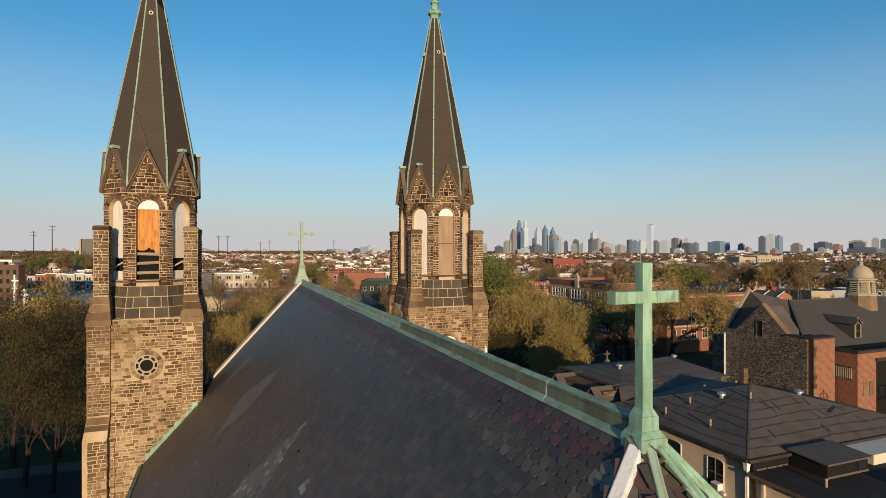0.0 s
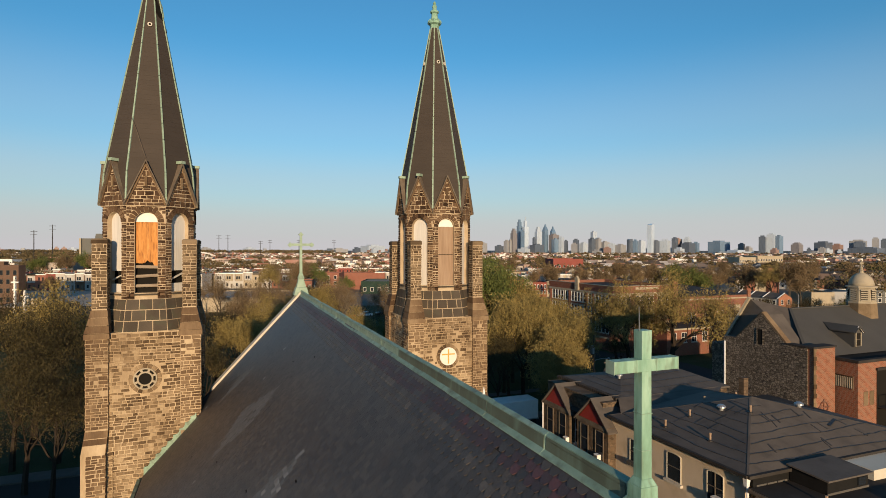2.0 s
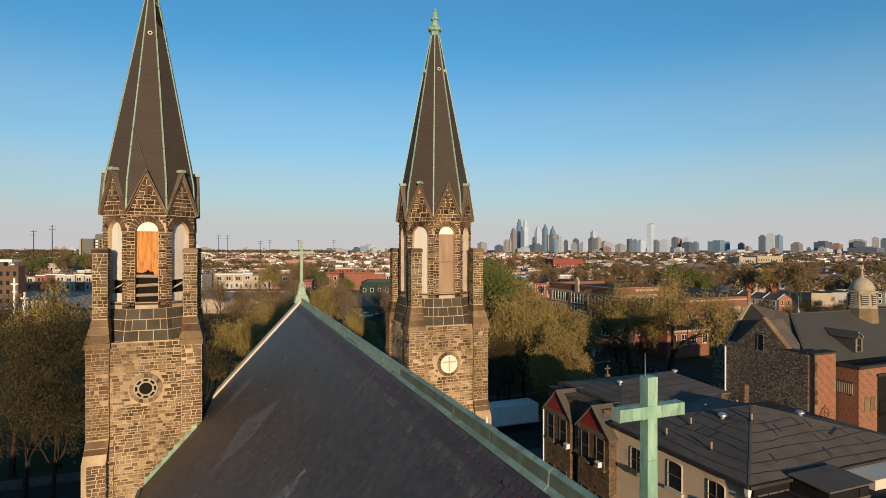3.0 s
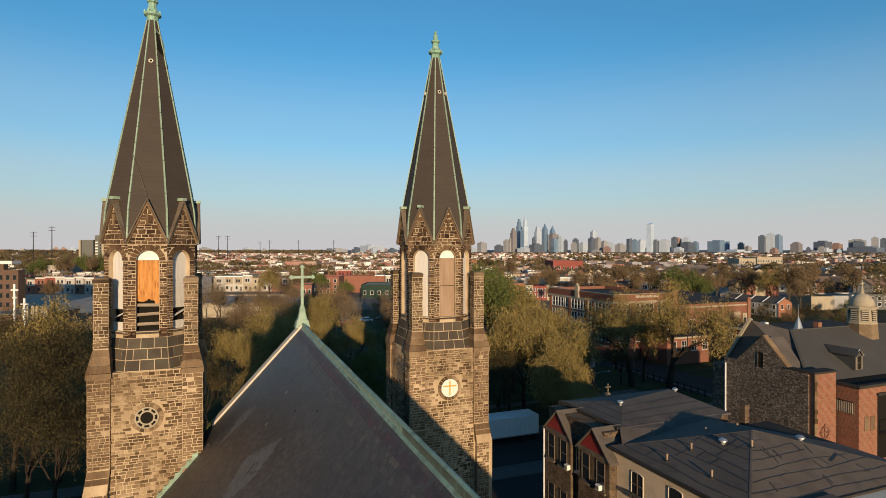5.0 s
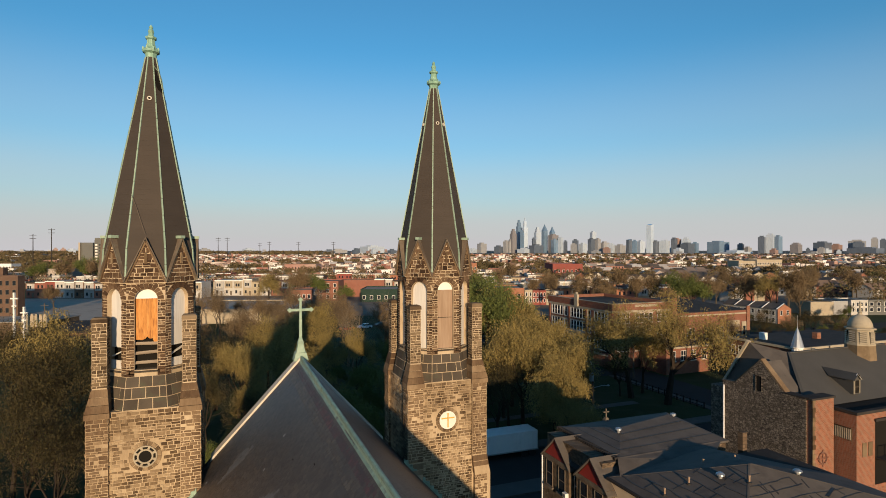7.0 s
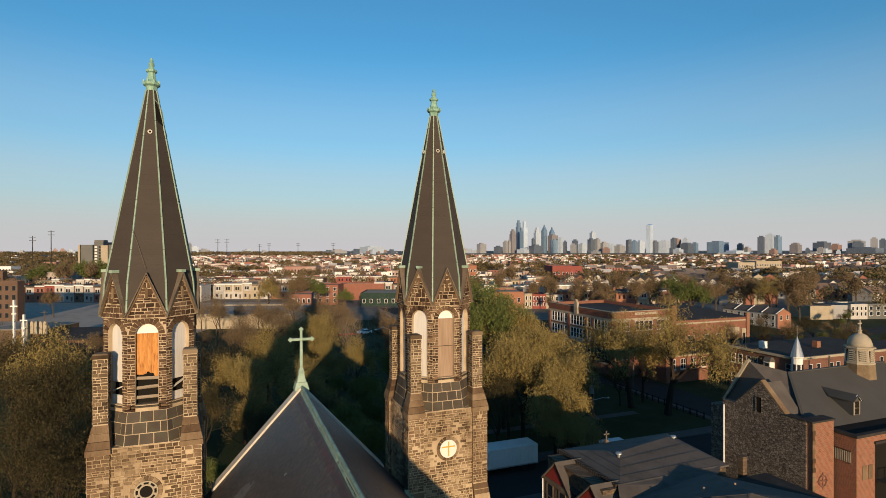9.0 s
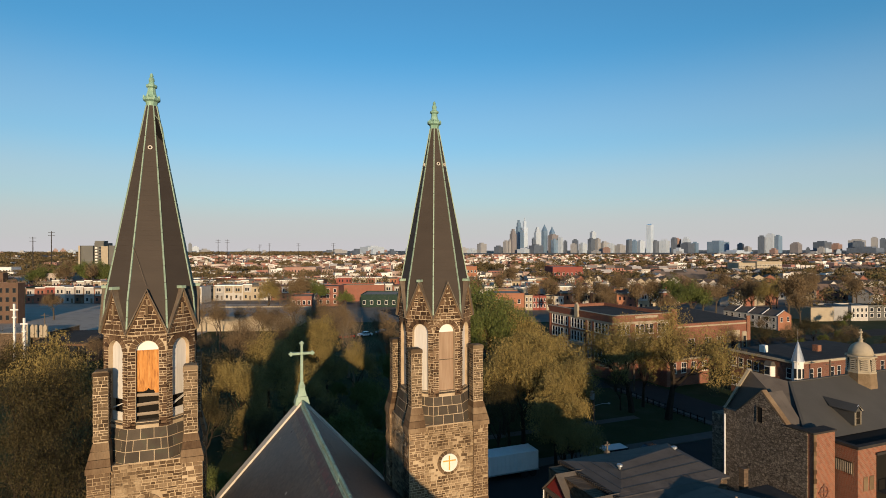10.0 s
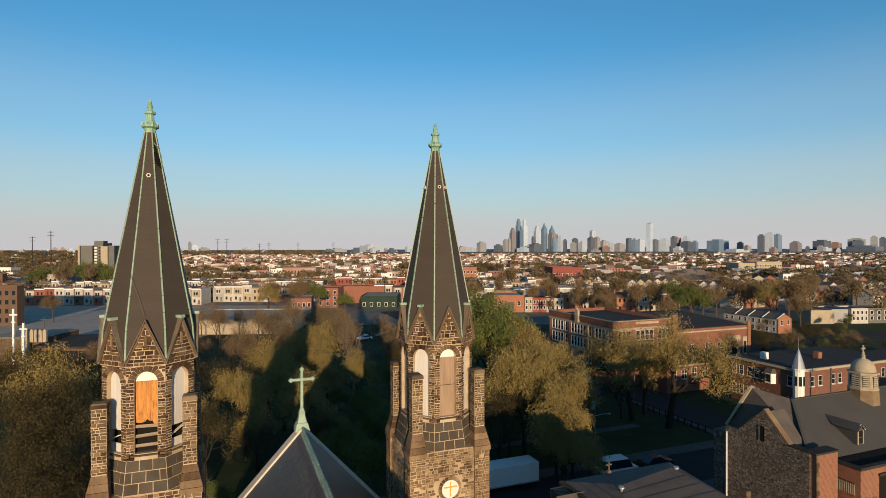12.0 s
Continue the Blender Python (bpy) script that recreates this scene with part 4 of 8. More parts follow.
        if k in (1, 2, 6, 7):
            part("gable_cap", Shape().prism([g @ Vector(p) for p in ((-0.12, -0.16, 25.5), (0.12, -0.16, 25.5), (0.12, 0.22, 25.5), (-0.12, 0.22, 25.5))], [g @ Vector(p) for p in ((-0.12, -0.16, 25.64), (0.12, -0.16, 25.64), (0.12, 0.22, 25.64), (-0.12, 0.22, 25.64))]), "copper_pale", t)
        # infill of the arch
        b = oct_face(cx, k, OCT - 0.22)
        n = 12
        arc = [(ARCH * math.cos(math.pi * i / n), SPRING + ARCH * math.sin(math.pi * i / n)) for i in range(n + 1)]
        front = k == 0
        low_z = SILL + (0 if (right or not front) else 1.45)
        if not right and k in (1, 7):
            low_z = SILL + 1.05
        if front:
            board_top = SPRING + 0.02
            part("belfry_board", Shape().slab([b @ Vector((x, 0, z)) for x, z in [(-ARCH, low_z), *([] if right else [(-0.2, low_z - 0.03), (-0.05, low_z + 0.02), (0.02, low_z + 0.13), (0.14, low_z + 0.02), (0.26, low_z + 0.03), (0.34, low_z - 0.2), (0.44, low_z - 0.24)]), (ARCH, low_z), (ARCH, board_top), (-ARCH, board_top)]], b.to_3x3() @ Vector((0, 0.05, 0))), "plywood_grey" if right else "plywood", t, "weathered brown plywood" if right else "orange plywood boarding")
            part("belfry_tympanum", Shape().slab([b @ Vector((x, -0.01, z)) for x, z in [(ARCH, board_top + 0.004), *[q for q in arc if q[1] > board_top + 0.01], (-ARCH, board_top + 0.004)]], b.to_3x3() @ Vector((0, 0.05, 0))), "white_paint", t)
            if right:
                part("board_joint", Shape().slab([b @ Vector((x, -0.008, z)) for x, z in ((-ARCH, 20.9), (ARCH, 20.9), (ARCH, 20.93), (-ARCH, 20.93))], b.to_3x3() @ Vector((0, 0.006, 0))), "dark", t)
        else:
            part("belfry_board", Shape().slab([b @ Vector((x, 0, z)) for x, z in [(-ARCH, low_z), (ARCH, low_z), *arc]], b.to_3x3() @ Vector((0, 0.05, 0))), "board_white", t, "white painted boarding")
        if low_z > SILL + 0.2:
            part("belfry_void", Shape().slab([b @ Vector((x, 0.16, z)) for x, z in ((-ARCH, SILL - 0.2), (ARCH, SILL - 0.2), (ARCH, low_z + 0.3), (-ARCH, low_z + 0.3))], b.to_3x3() @ Vector((0, 0.02, 0))), "dark", t)
            if front:
                for i, (z, tilt) in enumerate(((19.36, 0.02), (19.82, 0.05), (20.3, -0.03))):
                    part("louvre_slat", Shape().prism([b @ Vector(p) for p in ((-ARCH, -0.05, z), (ARCH, -0.05, z + tilt), (ARCH, 0.03, z + 0.1 + tilt), (-ARCH, 0.03, z + 0.1))], [b @ Vector(p) for p in ((-ARCH, -0.08, z + 0.03), (ARCH, -0.08, z + 0.04 + tilt), (ARCH, 0.0, z + 0.14 + tilt), (-ARCH, 0.0, z + 0.14))]), "old_wood", t)
            else:
                part("louvre_slat", Shape().slab([b @ Vector((x, -0.02, z)) for x, z in ((-ARCH, SILL), (ARCH, SILL), (ARCH, SILL + 0.42), (-ARCH, SILL + 0.42))], b.to_3x3() @ Vector((0, 0.04, 0))), "board_white", t)
                part("louvre_slat", Shape().beam(b @ Vector((-0.4, 0.0, SILL + 0.6)), b @ Vector((0.5, 0.03, SILL + 0.95)), 0.12, 0.05), "board_white", t)
        part("sill", Shape().prism([b @ Vector(p) for p in ((-ARCH, -0.3, SILL - 0.12), (ARCH, -0.3, SILL - 0.12), (ARCH, 0.2, SILL - 0.12), (-ARCH, 0.2, SILL - 0.12))], [b @ Vector(p) for p in ((-ARCH, -0.3, SILL - 0.05), (ARCH, -0.3, SILL - 0.05), (ARCH, 0.2, SILL + 0.04), (-ARCH, 0.2, SILL + 0.04))]), "ledge", t)

    # spire in lapped courses, with copper ribs
    def apo(z):
        return 1.9 - 0.178 * (z - 25.55) if z > 25.0 else 1.998 + 0.06 * (25.0 - z)
    sp = Shape()
    zs = [23.4 + i * (34.9 - 23.4) / 46 for i in range(47)]
    prof = []
    c = 1 / math.cos(radians(22.5))
    for z0, z1 in zip(zs, zs[1:]):
        prof += [(apo(z0) * c + 0.003, z0), (apo(z1) * c - 0.001, z1 - 0.002)]
    sp.lathe(prof, 8, radians(22.5), (cx, TY))
    spire = part("spire", sp, "spire", t, "tall octagonal spire of brown-grey shingles")
    for k in range(8):
        a = radians(22.5 + 45 * k)
        rib = Shape()
        levels = [23.45, 24.2, 25.0] + [25.0 + 9.9 * (i + 1) / 12 for i in range(12)]
        for i, (za, zb) in enumerate(zip(levels, levels[1:])):
            pa, pb = [Vector((cx + (apo(z) * c + 0.012) * math.cos(a), TY + (apo(z) * c + 0.012) * math.sin(a), z)) for z in (za, zb - 0.02)]
            rib.beam(pa, pb, 0.078 - 0.002 * i, 0.06 - 0.001 * i, (math.cos(a), math.sin(a), 0))
        part("rib", rib, "copper_pale", spire, "green copper hip rib")
    for k in (0, 2, 6) if not right else (0, 1, 6):
        z = 32.62
        a = radians(-90 + 45 * k)
        n_out = Vector((math.cos(a), math.sin(a), 0.171)).normalized()
        f = face_frame(Vector((cx + apo(z) * math.cos(a), TY + apo(z) * math.sin(a), z)) + n_out * 0.03, (-math.sin(a), math.cos(a), 0), n_out.cross(Vector((-math.sin(a), math.cos(a), 0))))
        ring = Shape()
        for i in range(16):
            a0, a1 = 2 * math.pi * i / 16, 2 * math.pi * (i + 1) / 16
            q = [(r * math.cos(x), r * math.sin(x)) for r, x in ((0.06, a0), (0.11, a0), (0.11, a1), (0.06, a1))]
            ring.prism([f @ Vector((x, 0.02, y)) for x, y in q], [f @ Vector((x, -0.04, y)) for x, y in q])
        part("roundel", ring, "coping", spire)
        part("roundel_hole", Shape().prism([f @ Vector((0.062 * math.cos(x), 0.02, 0.062 * math.sin(x))) for x in [i * math.pi / 6 for i in range(12)]], [f @ Vector((0.062 * math.cos(x), -0.01, 0.062 * math.sin(x))) for x in [i * math.pi / 6 for i in range(12)]]), "dark", spire)
    if not right:
        # torn patch near the top of one face, and a loose cable over the gable
        a = radians(-45)
        n_out = Vector((math.cos(a), math.sin(a), 0.171)).normalized()
        def on(x, z, lift=0.012):
            q = apo(z)
            return Vector((cx + q * math.cos(a) - x * math.sin(a), TY + q * math.sin(a) + x * math.cos(a), z)) + n_out * lift
        ring = [(-0.10, 34.3), (0.0, 34.15), (0.02, 34.0), (0.12, 33.7), (0.2, 33.35), (0.235, 33.0), (0.1, 33.1), (-0.06, 33.2), (-0.16, 33.45), (-0.14, 33.9)]
        part("torn_patch", Shape().prism([on(x, z, 0.0) for x, z in ring], [on(x, z, 0.016) for x, z in ring]), "dark", spire, "dark torn hole in the shingles")
        part("bent_rib", Shape().tube([on(-0.13, 34.35, 0.05), on(0.05, 34.1, 0.12), on(0.14, 33.7, 0.16), on(0.26, 33.2, 0.05)], [0.02, 0.02, 0.02, 0.02], 5), "copper_dark", spire)
        part("cable", Shape().tube([(cx - 0.7, TY - 1.66, 27.7), (cx - 0.45, TY - 1.75, 27.0), (cx - 0.05, TY - 2.1, 25.7)], [0.008] * 3, 5), "trim", spire)
    else:
        pass
    fin = [(0.25, 34.82), (0.27, 34.95), (0.3, 35.08), (0.42, 35.16), (0.43, 35.27), (0.34, 35.33), (0.26, 35.42), (0.2, 35.62), (0.19, 35.8), (0.27, 35.86), (0.28, 35.95), (0.17, 36.0), (0.12, 36.12), (0.15, 36.22), (0.13, 36.32), (0.07, 36.38), (0.1, 36.45), (0.06, 36.55), (0.01, 36.6)]
    part("finial", Shape().lathe(fin, 8, radians(22.5), (cx, TY)), "copper", t, "green copper finial")
    for k in range(8):
        a = radians(22.5 + 45 * k)
        part("finial_crocket", frustum(cx + 0.38 * math.cos(a), TY + 0.38 * math.sin(a), 35.22, 35.4, 0.05, 0.025), "copper", t)
    return t


bell_tower(-3.6, 0)
bell_tower(12.05, 1)

# ---- rectory beside the church ----
def window(parent, m, x, z, w, h, frame_mat="white_paint", bars=1, depth=0.12, arched=False, sill="coping", half_open=False):
    """A sash window set into a wall; m is the wall's frame, -y out of it."""
    fr = Shape()
    t = 0.035 if arched else 0.05
    o = [(-w / 2, 0), (w / 2, 0), (w / 2, h), (-w / 2, h)]
    if arched:
        o = o[:2] + [(w / 2 * math.cos(math.pi * i / 8), h - 0.11 + 0.11 * math.sin(math.pi * i / 8)) for i in range(9)]
    n = [(a * (1 - 2 * t / w), t + b * (1 - 2 * t / h)) for a, b in o]
    c = len(o)
    fr.add([(a, -0.05, b) for a, b in o] + [(a, -0.05, b) for a, b in n] + [(a, 0.02, b) for a, b in o] + [(a, 0.02, b) for a, b in n],
           [q for i in range(c) for q in ((i, (i + 1) % c, c + (i + 1) % c, c + i), (2 * c + i, 2 * c + (i + 1) % c, (i + 1) % c, i), (c + i, c + (i + 1) % c, 3 * c + (i + 1) % c, 3 * c + i))])
    place = m @ Matrix.Translation((x, 0, z))
    f = part("window", fr.mapped(place), frame_mat, parent)
    part("meeting_rail", Shape().box(-w / 2 + t, -0.045, h / 2 - 0.02, w / 2 - t, -0.021, h / 2 + 0.02).mapped(place), "trim" if arched else frame_mat, f)
    for i in range(bars - 1):
        bx = -w / 2 + w * (i + 1) / bars
        part("glazing_bar", Shape().box(bx - 0.025, -0.048, t, bx + 0.025, -0.022, h - t).mapped(place), "trim" if arched else frame_mat, f)
    part("pane", Shape().slab([(a * 0.98, -0.02, 0.01 + b * 0.985) for a, b in o], (0, 0.012, 0)).mapped(place), "glass", f)
    part("sill", Shape().box(-w / 2 - 0.1, -0.16, -0.14, w / 2 + 0.1, 0.0, -0.004).mapped(place), sill, f)
    return f


rectory = thing("rectory", (27, 24, 0), "beige stuccoed rectory with low brown felt hipped roof", "house")
part("wall", Shape().box(21.45, 18.2, 0, 33.8, 27.4, 11.25), "stucco", rectory, "rough beige stucco wall")
EZ, RZ = 11.35, 13.12
E0, E1, EN, EF, RV = 21.2, 34.2, 17.85, 27.3, 22.5      # eaves left, right, near, far; ridge line
hip_x, hip_r = 26.9, 27.05
main_roof = Shape().box(E0, EN, EZ - 0.1, E1, EF, EZ + 0.055)
rroof = part("roof", main_roof, "felt_dark", rectory, "low hipped roof of brown roofing felt with tar seams")
hips = Shape().add([(E0, EN, EZ + 0.06), (E1, EN, EZ + 0.06), (E1, EF, EZ + 0.06), (E0, EF, EZ + 0.06), (hip_x, RV, RZ), (hip_r, RV, RZ), (28.9, EF, EZ + 0.8), (28.9, EF, EZ + 0.06), (E1, 22.5, EZ + 0.06)], [(0, 1, 5, 4), (3, 0, 4), (6, 3, 4, 5), (1, 8, 5), (8, 6, 5), (8, 7, 6), (6, 7, 3)])
part("roof_slope", hips, "felt", rroof)


rng = random.Random(8)


def seam(points, w=0.1, lift=0.014):
    """A tar line along points of a roof, a little proud of it."""
    sh = Shape()
    for p, q in zip(points, points[1:]):
        sh.beam(Vector(p) + Vector((0, 0, lift / 2)), Vector(q) + Vector((0, 0, lift / 2)), w * rng.uniform(0.6, 1.4), lift)
    return sh


def near_slope(x, k):
    return (x, EN + (RV - EN) * k, EZ + 0.06 + (RZ - EZ - 0.06) * k)


def left_slope(y, k):
    return (E0 + (hip_x - E0) * k, y, EZ + 0.06 + (RZ - EZ - 0.06) * k)


for k in (0.1, 0.22, 0.35, 0.47, 0.6, 0.72, 0.86):
    wave = rng.uniform(0, 6.28)
    x0, x1 = E0 + (hip_x - E0) * k + 0.1, E1 - (E1 - hip_r) * k
    if k > 0.5:
        x1 -= rng.uniform(0.5, 2.5)
    n = int((x1 - x0) / 0.45)
    pts = [near_slope(x0 + (x1 - x0) * i / n, k + 0.012 * math.sin(wave + i * 0.5) + rng.uniform(-.006, .006)) for i in range(n + 1)]
    part("tar_seam", seam(pts, 0.09), "tar", rroof)
    y0, y1 = EN + (RV - EN) * k + 0.1, EF - (EF - RV) * k - 0.1
    n = max(2, int((y1 - y0) / 0.45))
    pts = [left_slope(y0 + (y1 - y0) * i / n, k + 0.012 * math.sin(wave + i * 0.6) + rng.uniform(-.006, .006)) for i in range(n + 1)]
    part("tar_seam", seam(pts, 0.08), "tar", rroof)
for i in range(22):
    if i % 3:
        k = rng.uniform(0.08, 0.8)
        x = rng.uniform(E0 + 6 * k + 0.3, 33.6 - 7 * k)
        part("tar_seam", seam([near_slope(x, k), near_slope(x + rng.uniform(-.2, .3), min(k + 0.12, 0.97))], 0.06), "tar", rroof)
    else:
        k = rng.uniform(0.1, 0.75)
        y = rng.uniform(EN + 4.8 * k + 0.4, EF - 5 * k - 0.4)
        part("tar_seam", seam([left_slope(y, k), left_slope(y + rng.uniform(-.1, .1), min(k + 0.13, 0.9))], 0.06), "tar", rroof)
patch_at = near_slope(29.6, 0.42)
part("tar_patch", Shape().beam(Vector(patch_at) + Vector((-0.5, -0.1, 0.0)), Vector(patch_at) + Vector((0.45, 0.25, 0.12)), 0.16, 0.02), "tar", rroof)
for a, b in (((E0, EN, EZ + 0.06), (hip_x, RV, RZ)), ((E0, EF, EZ + 0.06), (hip_x, RV, RZ)), ((hip_x, RV, RZ), (hip_r, RV, RZ)), ((hip_r, RV, RZ), (E1, EN, EZ + 0.06)), ((hip_r, RV, RZ), (28.9, EF, EZ + 0.8))):
    part("hip_strip", Shape().beam(a, b, 0.1, 0.012), "felt", rroof)
for a, b in (((E0 - 0.08, EN - 0.05, EZ), (E0 - 0.08, EF, EZ)), ((E0 - 0.08, EN - 0.08, EZ), (E1, EN - 0.08, EZ))):
    part("gutter", Shape().beam(a, b, 0.16, 0.14), "felt_dark", rectory)
part("downpipe", Shape().tube([(21.35, 18.0, 11.2), (21.38, 18.0, 6), (21.38, 18.0, 0)], [0.06] * 3, 8), "white_metal", rectory)
part("hopper", frustum(21.3, 18.0, 10.85, 11.22, 0.08, 0.11), "white_metal", rectory)
lw = face_frame((21.45, 0, 0), (0, -1, 0))
for y, z in ((22.4, 9.35), (19.8, 9.35), (25.25, 9.1), (22.4, 6.2), (19.75, 6.2), (25.3, 5.6), (22.4, 2.6), (19.75, 2.6)):
    window(rectory, lw, -y, z, 0.98, 1.45 if z > 9 else 1.6, frame_mat="cream", bars=2 if y != 22.4 else 1, arched=True)
for y, z in ((19.55, 9.35),):
    ac = thing("air_conditioner", (21.2, y, z + 0.1), "white window air conditioner in a rectory sash", "air conditioner", "window units")
    part("casing", Shape().box(21.08, y - 0.22, z + 0.08, 21.4, y + 0.22, z + 0.4), "white_paint", ac, bevel=0.02)
    part("grille", Shape().box(21.07, y - 0.18, z + 0.12, 21.078, y + 0.18, z + 0.36), "steel", ac)

# vents and pipes on the felt roof
for i, (x, y, kind) in enumerate(((22.1, 23.7, 0), (22.4, 21.0, 0), (23.6, 23.5, 0), (25.0, 22.7, 1), (25.6, 21.4, 0), (26.1, 24.9, 0), (27.9, 24.3, 0), (29.2, 21.4, 1))):
    k = min((x - E0) / (hip_x - E0), (y - EN) / (RV - EN), (EF - y) / (EF - RV), (E1 - x) / (E1 - hip_r), 1.0)
    z = EZ + 0.06 + (RZ - EZ - 0.06) * k
    if kind:
        v = thing("roof_vent", (x, y, z), "pale metal mushroom vent on brown felt roof", "vent", "roof vents")
        part("neck", Shape().lathe([(0.12, z - 0.05), (0.12, z + 0.14)], 12, 0, (x, y)), "steel", v)
        part("cowl", Shape().lathe([(0.1, z + 0.12), (0.24, z + 0.15), (0.23, z + 0.22), (0.12, z + 0.3), (0.02, z + 0.31)], 14, 0, (x, y)), "steel", v)
    else:
        v = thing("vent_pipe", (x, y, z), "short rusty vent pipe on brown felt roof", "pipe", "vent pipes")
        part("pipe", Shape().lathe([(0.05, z - 0.05), (0.05, z + 0.3), (0.06, z + 0.3), (0.06, z + 0.38), (0.03, z + 0.38)], 8, 0, (x, y)), "plywood_grey", v)
        part("flange", Shape().lathe([(0.14, z - 0.03), (0.14, z + 0.025), (0.06, z + 0.05)], 10, 0, (x, y)), "tar", v)

# stone front with two red gables
front_block = thing("stone_house", (27, 31, 0), "brown stone rectory front with two red painted gables", "house")
part("wall", Shape().box(21.3, 28.0, 0, 31.3, 34.2, 11.91), "rubble_brown", front_block)
fz = 12.05
froof = Shape().prism([(22.6, 28.0, fz - 0.12), (31.6, 28.0, fz - 0.12), (32.4, 34.6, fz - 0.12), (22.6, 34.6, fz - 0.12)], [(22.6, 28.0, fz), (31.6, 28.0, fz), (32.4, 34.6, fz), (22.6, 34.6, fz)])
froof.add([(22.6, 28.0, fz), (31.6, 28.0, fz), (32.4, 34.6, fz), (22.6, 34.6, fz), (25.5, 31.6, fz + 0.5), (30.6, 32.5, fz + 0.6)], [(0, 1, 5, 4), (3, 0, 4), (2, 3, 4, 5), (1, 2, 5)])
fr = part("roof", froof, "felt", front_block, "low brown felt roof")
part("valley_skirt", Shape().slab([(21.6, 26.7, 11.5), (28.6, 26.5, 11.85), (31.0, 28.1, 12.06), (22.5, 28.1, 12.06)], (0, 0, 0.03)), "felt", fr)
for k in (0.25, 0.5, 0.75):
    part("tar_seam", seam([(22.6 + 2.9 * k, 28 + 3.6 * k, fz + 0.5 * k + 0.005), (31.6 - 1.1 * k, 28 + 4.4 * k, fz + 0.6 * k + 0.005)], 0.06), "tar", fr)
    part("tar_seam", seam([(22.6 + 2.9 * k, 28 + 3.6 * k, fz + 0.5 * k + 0.005), (22.6 + 2.9 * k, 34.6 - 3 * k, fz + 0.5 * k + 0.005)], 0.06), "tar", fr)
for i in range(30):
    y = 28.1 + i * 6.4 / 29
    part("eave_tile", Shape().box(22.32, y, fz - 0.16, 22.66, y + 0.12, fz + 0.05), "felt_dark", fr)
part("eave_back", Shape().box(22.4, 28.05, fz - 0.62, 22.6, 34.55, fz - 0.125), "dark", front_block)
fw = face_frame((20.9, 0, 0), (0, -1, 0))
for gy in (28.55, 32.5):
    bay = part("bay", Shape().box(20.9, gy - 1.55, 0, 22.3, gy + 1.55, 10.7), "rubble_brown", front_block, "projecting stone bay")
    part("gable", Shape().slab([(20.9, gy - 1.35, 10.7), (20.9, gy, 12.0), (20.9, gy + 1.35, 10.7)], (0.2, 0, 0)), "red_paint", front_block, "red painted gable")
    for s in (-1, 1):
        part("gable_roof", Shape().prism([(20.76, gy, 12.04), (24.2, gy, 12.04), (24.2, gy, 12.13), (20.76, gy, 12.13)], [(20.76, gy + s * 1.75, 10.4), (22.9, gy + s * 1.75, 10.4), (22.9, gy + s * 1.75, 10.49), (20.76, gy + s * 1.75, 10.49)]), "felt", front_block)
    for wy in (gy - 0.75, gy + 0.75):
        for z in (8.6, 5.2, 1.8):
            window(front_block, fw, -wy, z, 0.8, 1.75, frame_mat="trim", sill="trim")
    part("lintel_band", Shape().box(20.84, gy - 1.57, 10.42, 20.9, gy + 1.57, 10.68), "trim", front_block)
for y in (30.5,):
    window(front_block, face_frame((21.3, 0, 0), (0, -1, 0)), -y, 8.6, 0.7, 1.75)
    part("valley_roof", Shape().prism([(21.0, 29.9, 10.7), (22.5, 29.9, 11.4), (22.5, 31.15, 11.4), (21.0, 31.15, 10.7)], [(21.0, 29.9, 10.8), (22.5, 29.9, 11.5), (22.5, 31.15, 11.5), (21.0, 31.15, 10.8)]), "felt_dark", front_block)
for y in (27.8, 31.1):
    ac = thing("air_conditioner", (20.7, y, 8.7), "white window air conditioner in the stone bay", "air conditioner", "window units")
    part("casing", Shape().box(20.6, y - 0.19, 8.65, 20.86, y + 0.19, 8.97), "white_paint", ac, bevel=0.02)
    part("grille", Shape().box(20.59, y - 0.15, 8.7, 20.598, y + 0.15, 8.92), "steel", ac)
for y in (25.05, 25.5):
    box = thing("window_box", (21.25, y, 9.0), "small pale window box on a rectory sill", "planter", "window boxes")
    part("trough", Shape().prism([(21.12, y - 0.17, 9.11), (21.34, y - 0.17, 9.11), (21.34, y + 0.17, 9.11), (21.12, y + 0.17, 9.11)], [(21.09, y - 0.19, 9.32), (21.36, y - 0.19, 9.32), (21.36, y + 0.19, 9.32), (21.09, y + 0.19, 9.32)]), "concrete", box)
part("downpipe", Shape().tube([(20.85, 34.15, 10.4), (20.85, 34.15, 0)], [0.05, 0.05], 8), "white_metal", front_block)
for x, y in ((24.9, 31.0), (30.9, 32.3)):
    z = fz + 0.45
    v = thing("roof_vent", (x, y, z), "pale metal mushroom vent on brown felt roof", "vent", "roof vents")
    part("neck", Shape().lathe([(0.1, z - 0.1), (0.1, z + 0.15)], 12, 0, (x, y)), "steel", v)
    part("cowl", Shape().lathe([(0.1, z + 0.12), (0.22, z + 0.15), (0.2, z + 0.24), (0.05, z + 0.3)], 12, 0, (x, y)), "steel", v)
fc = thing("roof_cross", (26.5, 34.5, 12.1), "small weathered stone cross above the rectory front", "cross", "roof crosses")
part("base", frustum(26.5, 34.4, 12.0, 12.35, 0.22, 0.1), "trim", fc)
part("shaft", Shape().box(26.46, 34.36, 12.3, 26.54, 34.44, 13.0), "trim", fc)
part("arm", Shape().box(26.26, 34.36, 12.72, 26.74, 34.44, 12.8), "trim", fc)

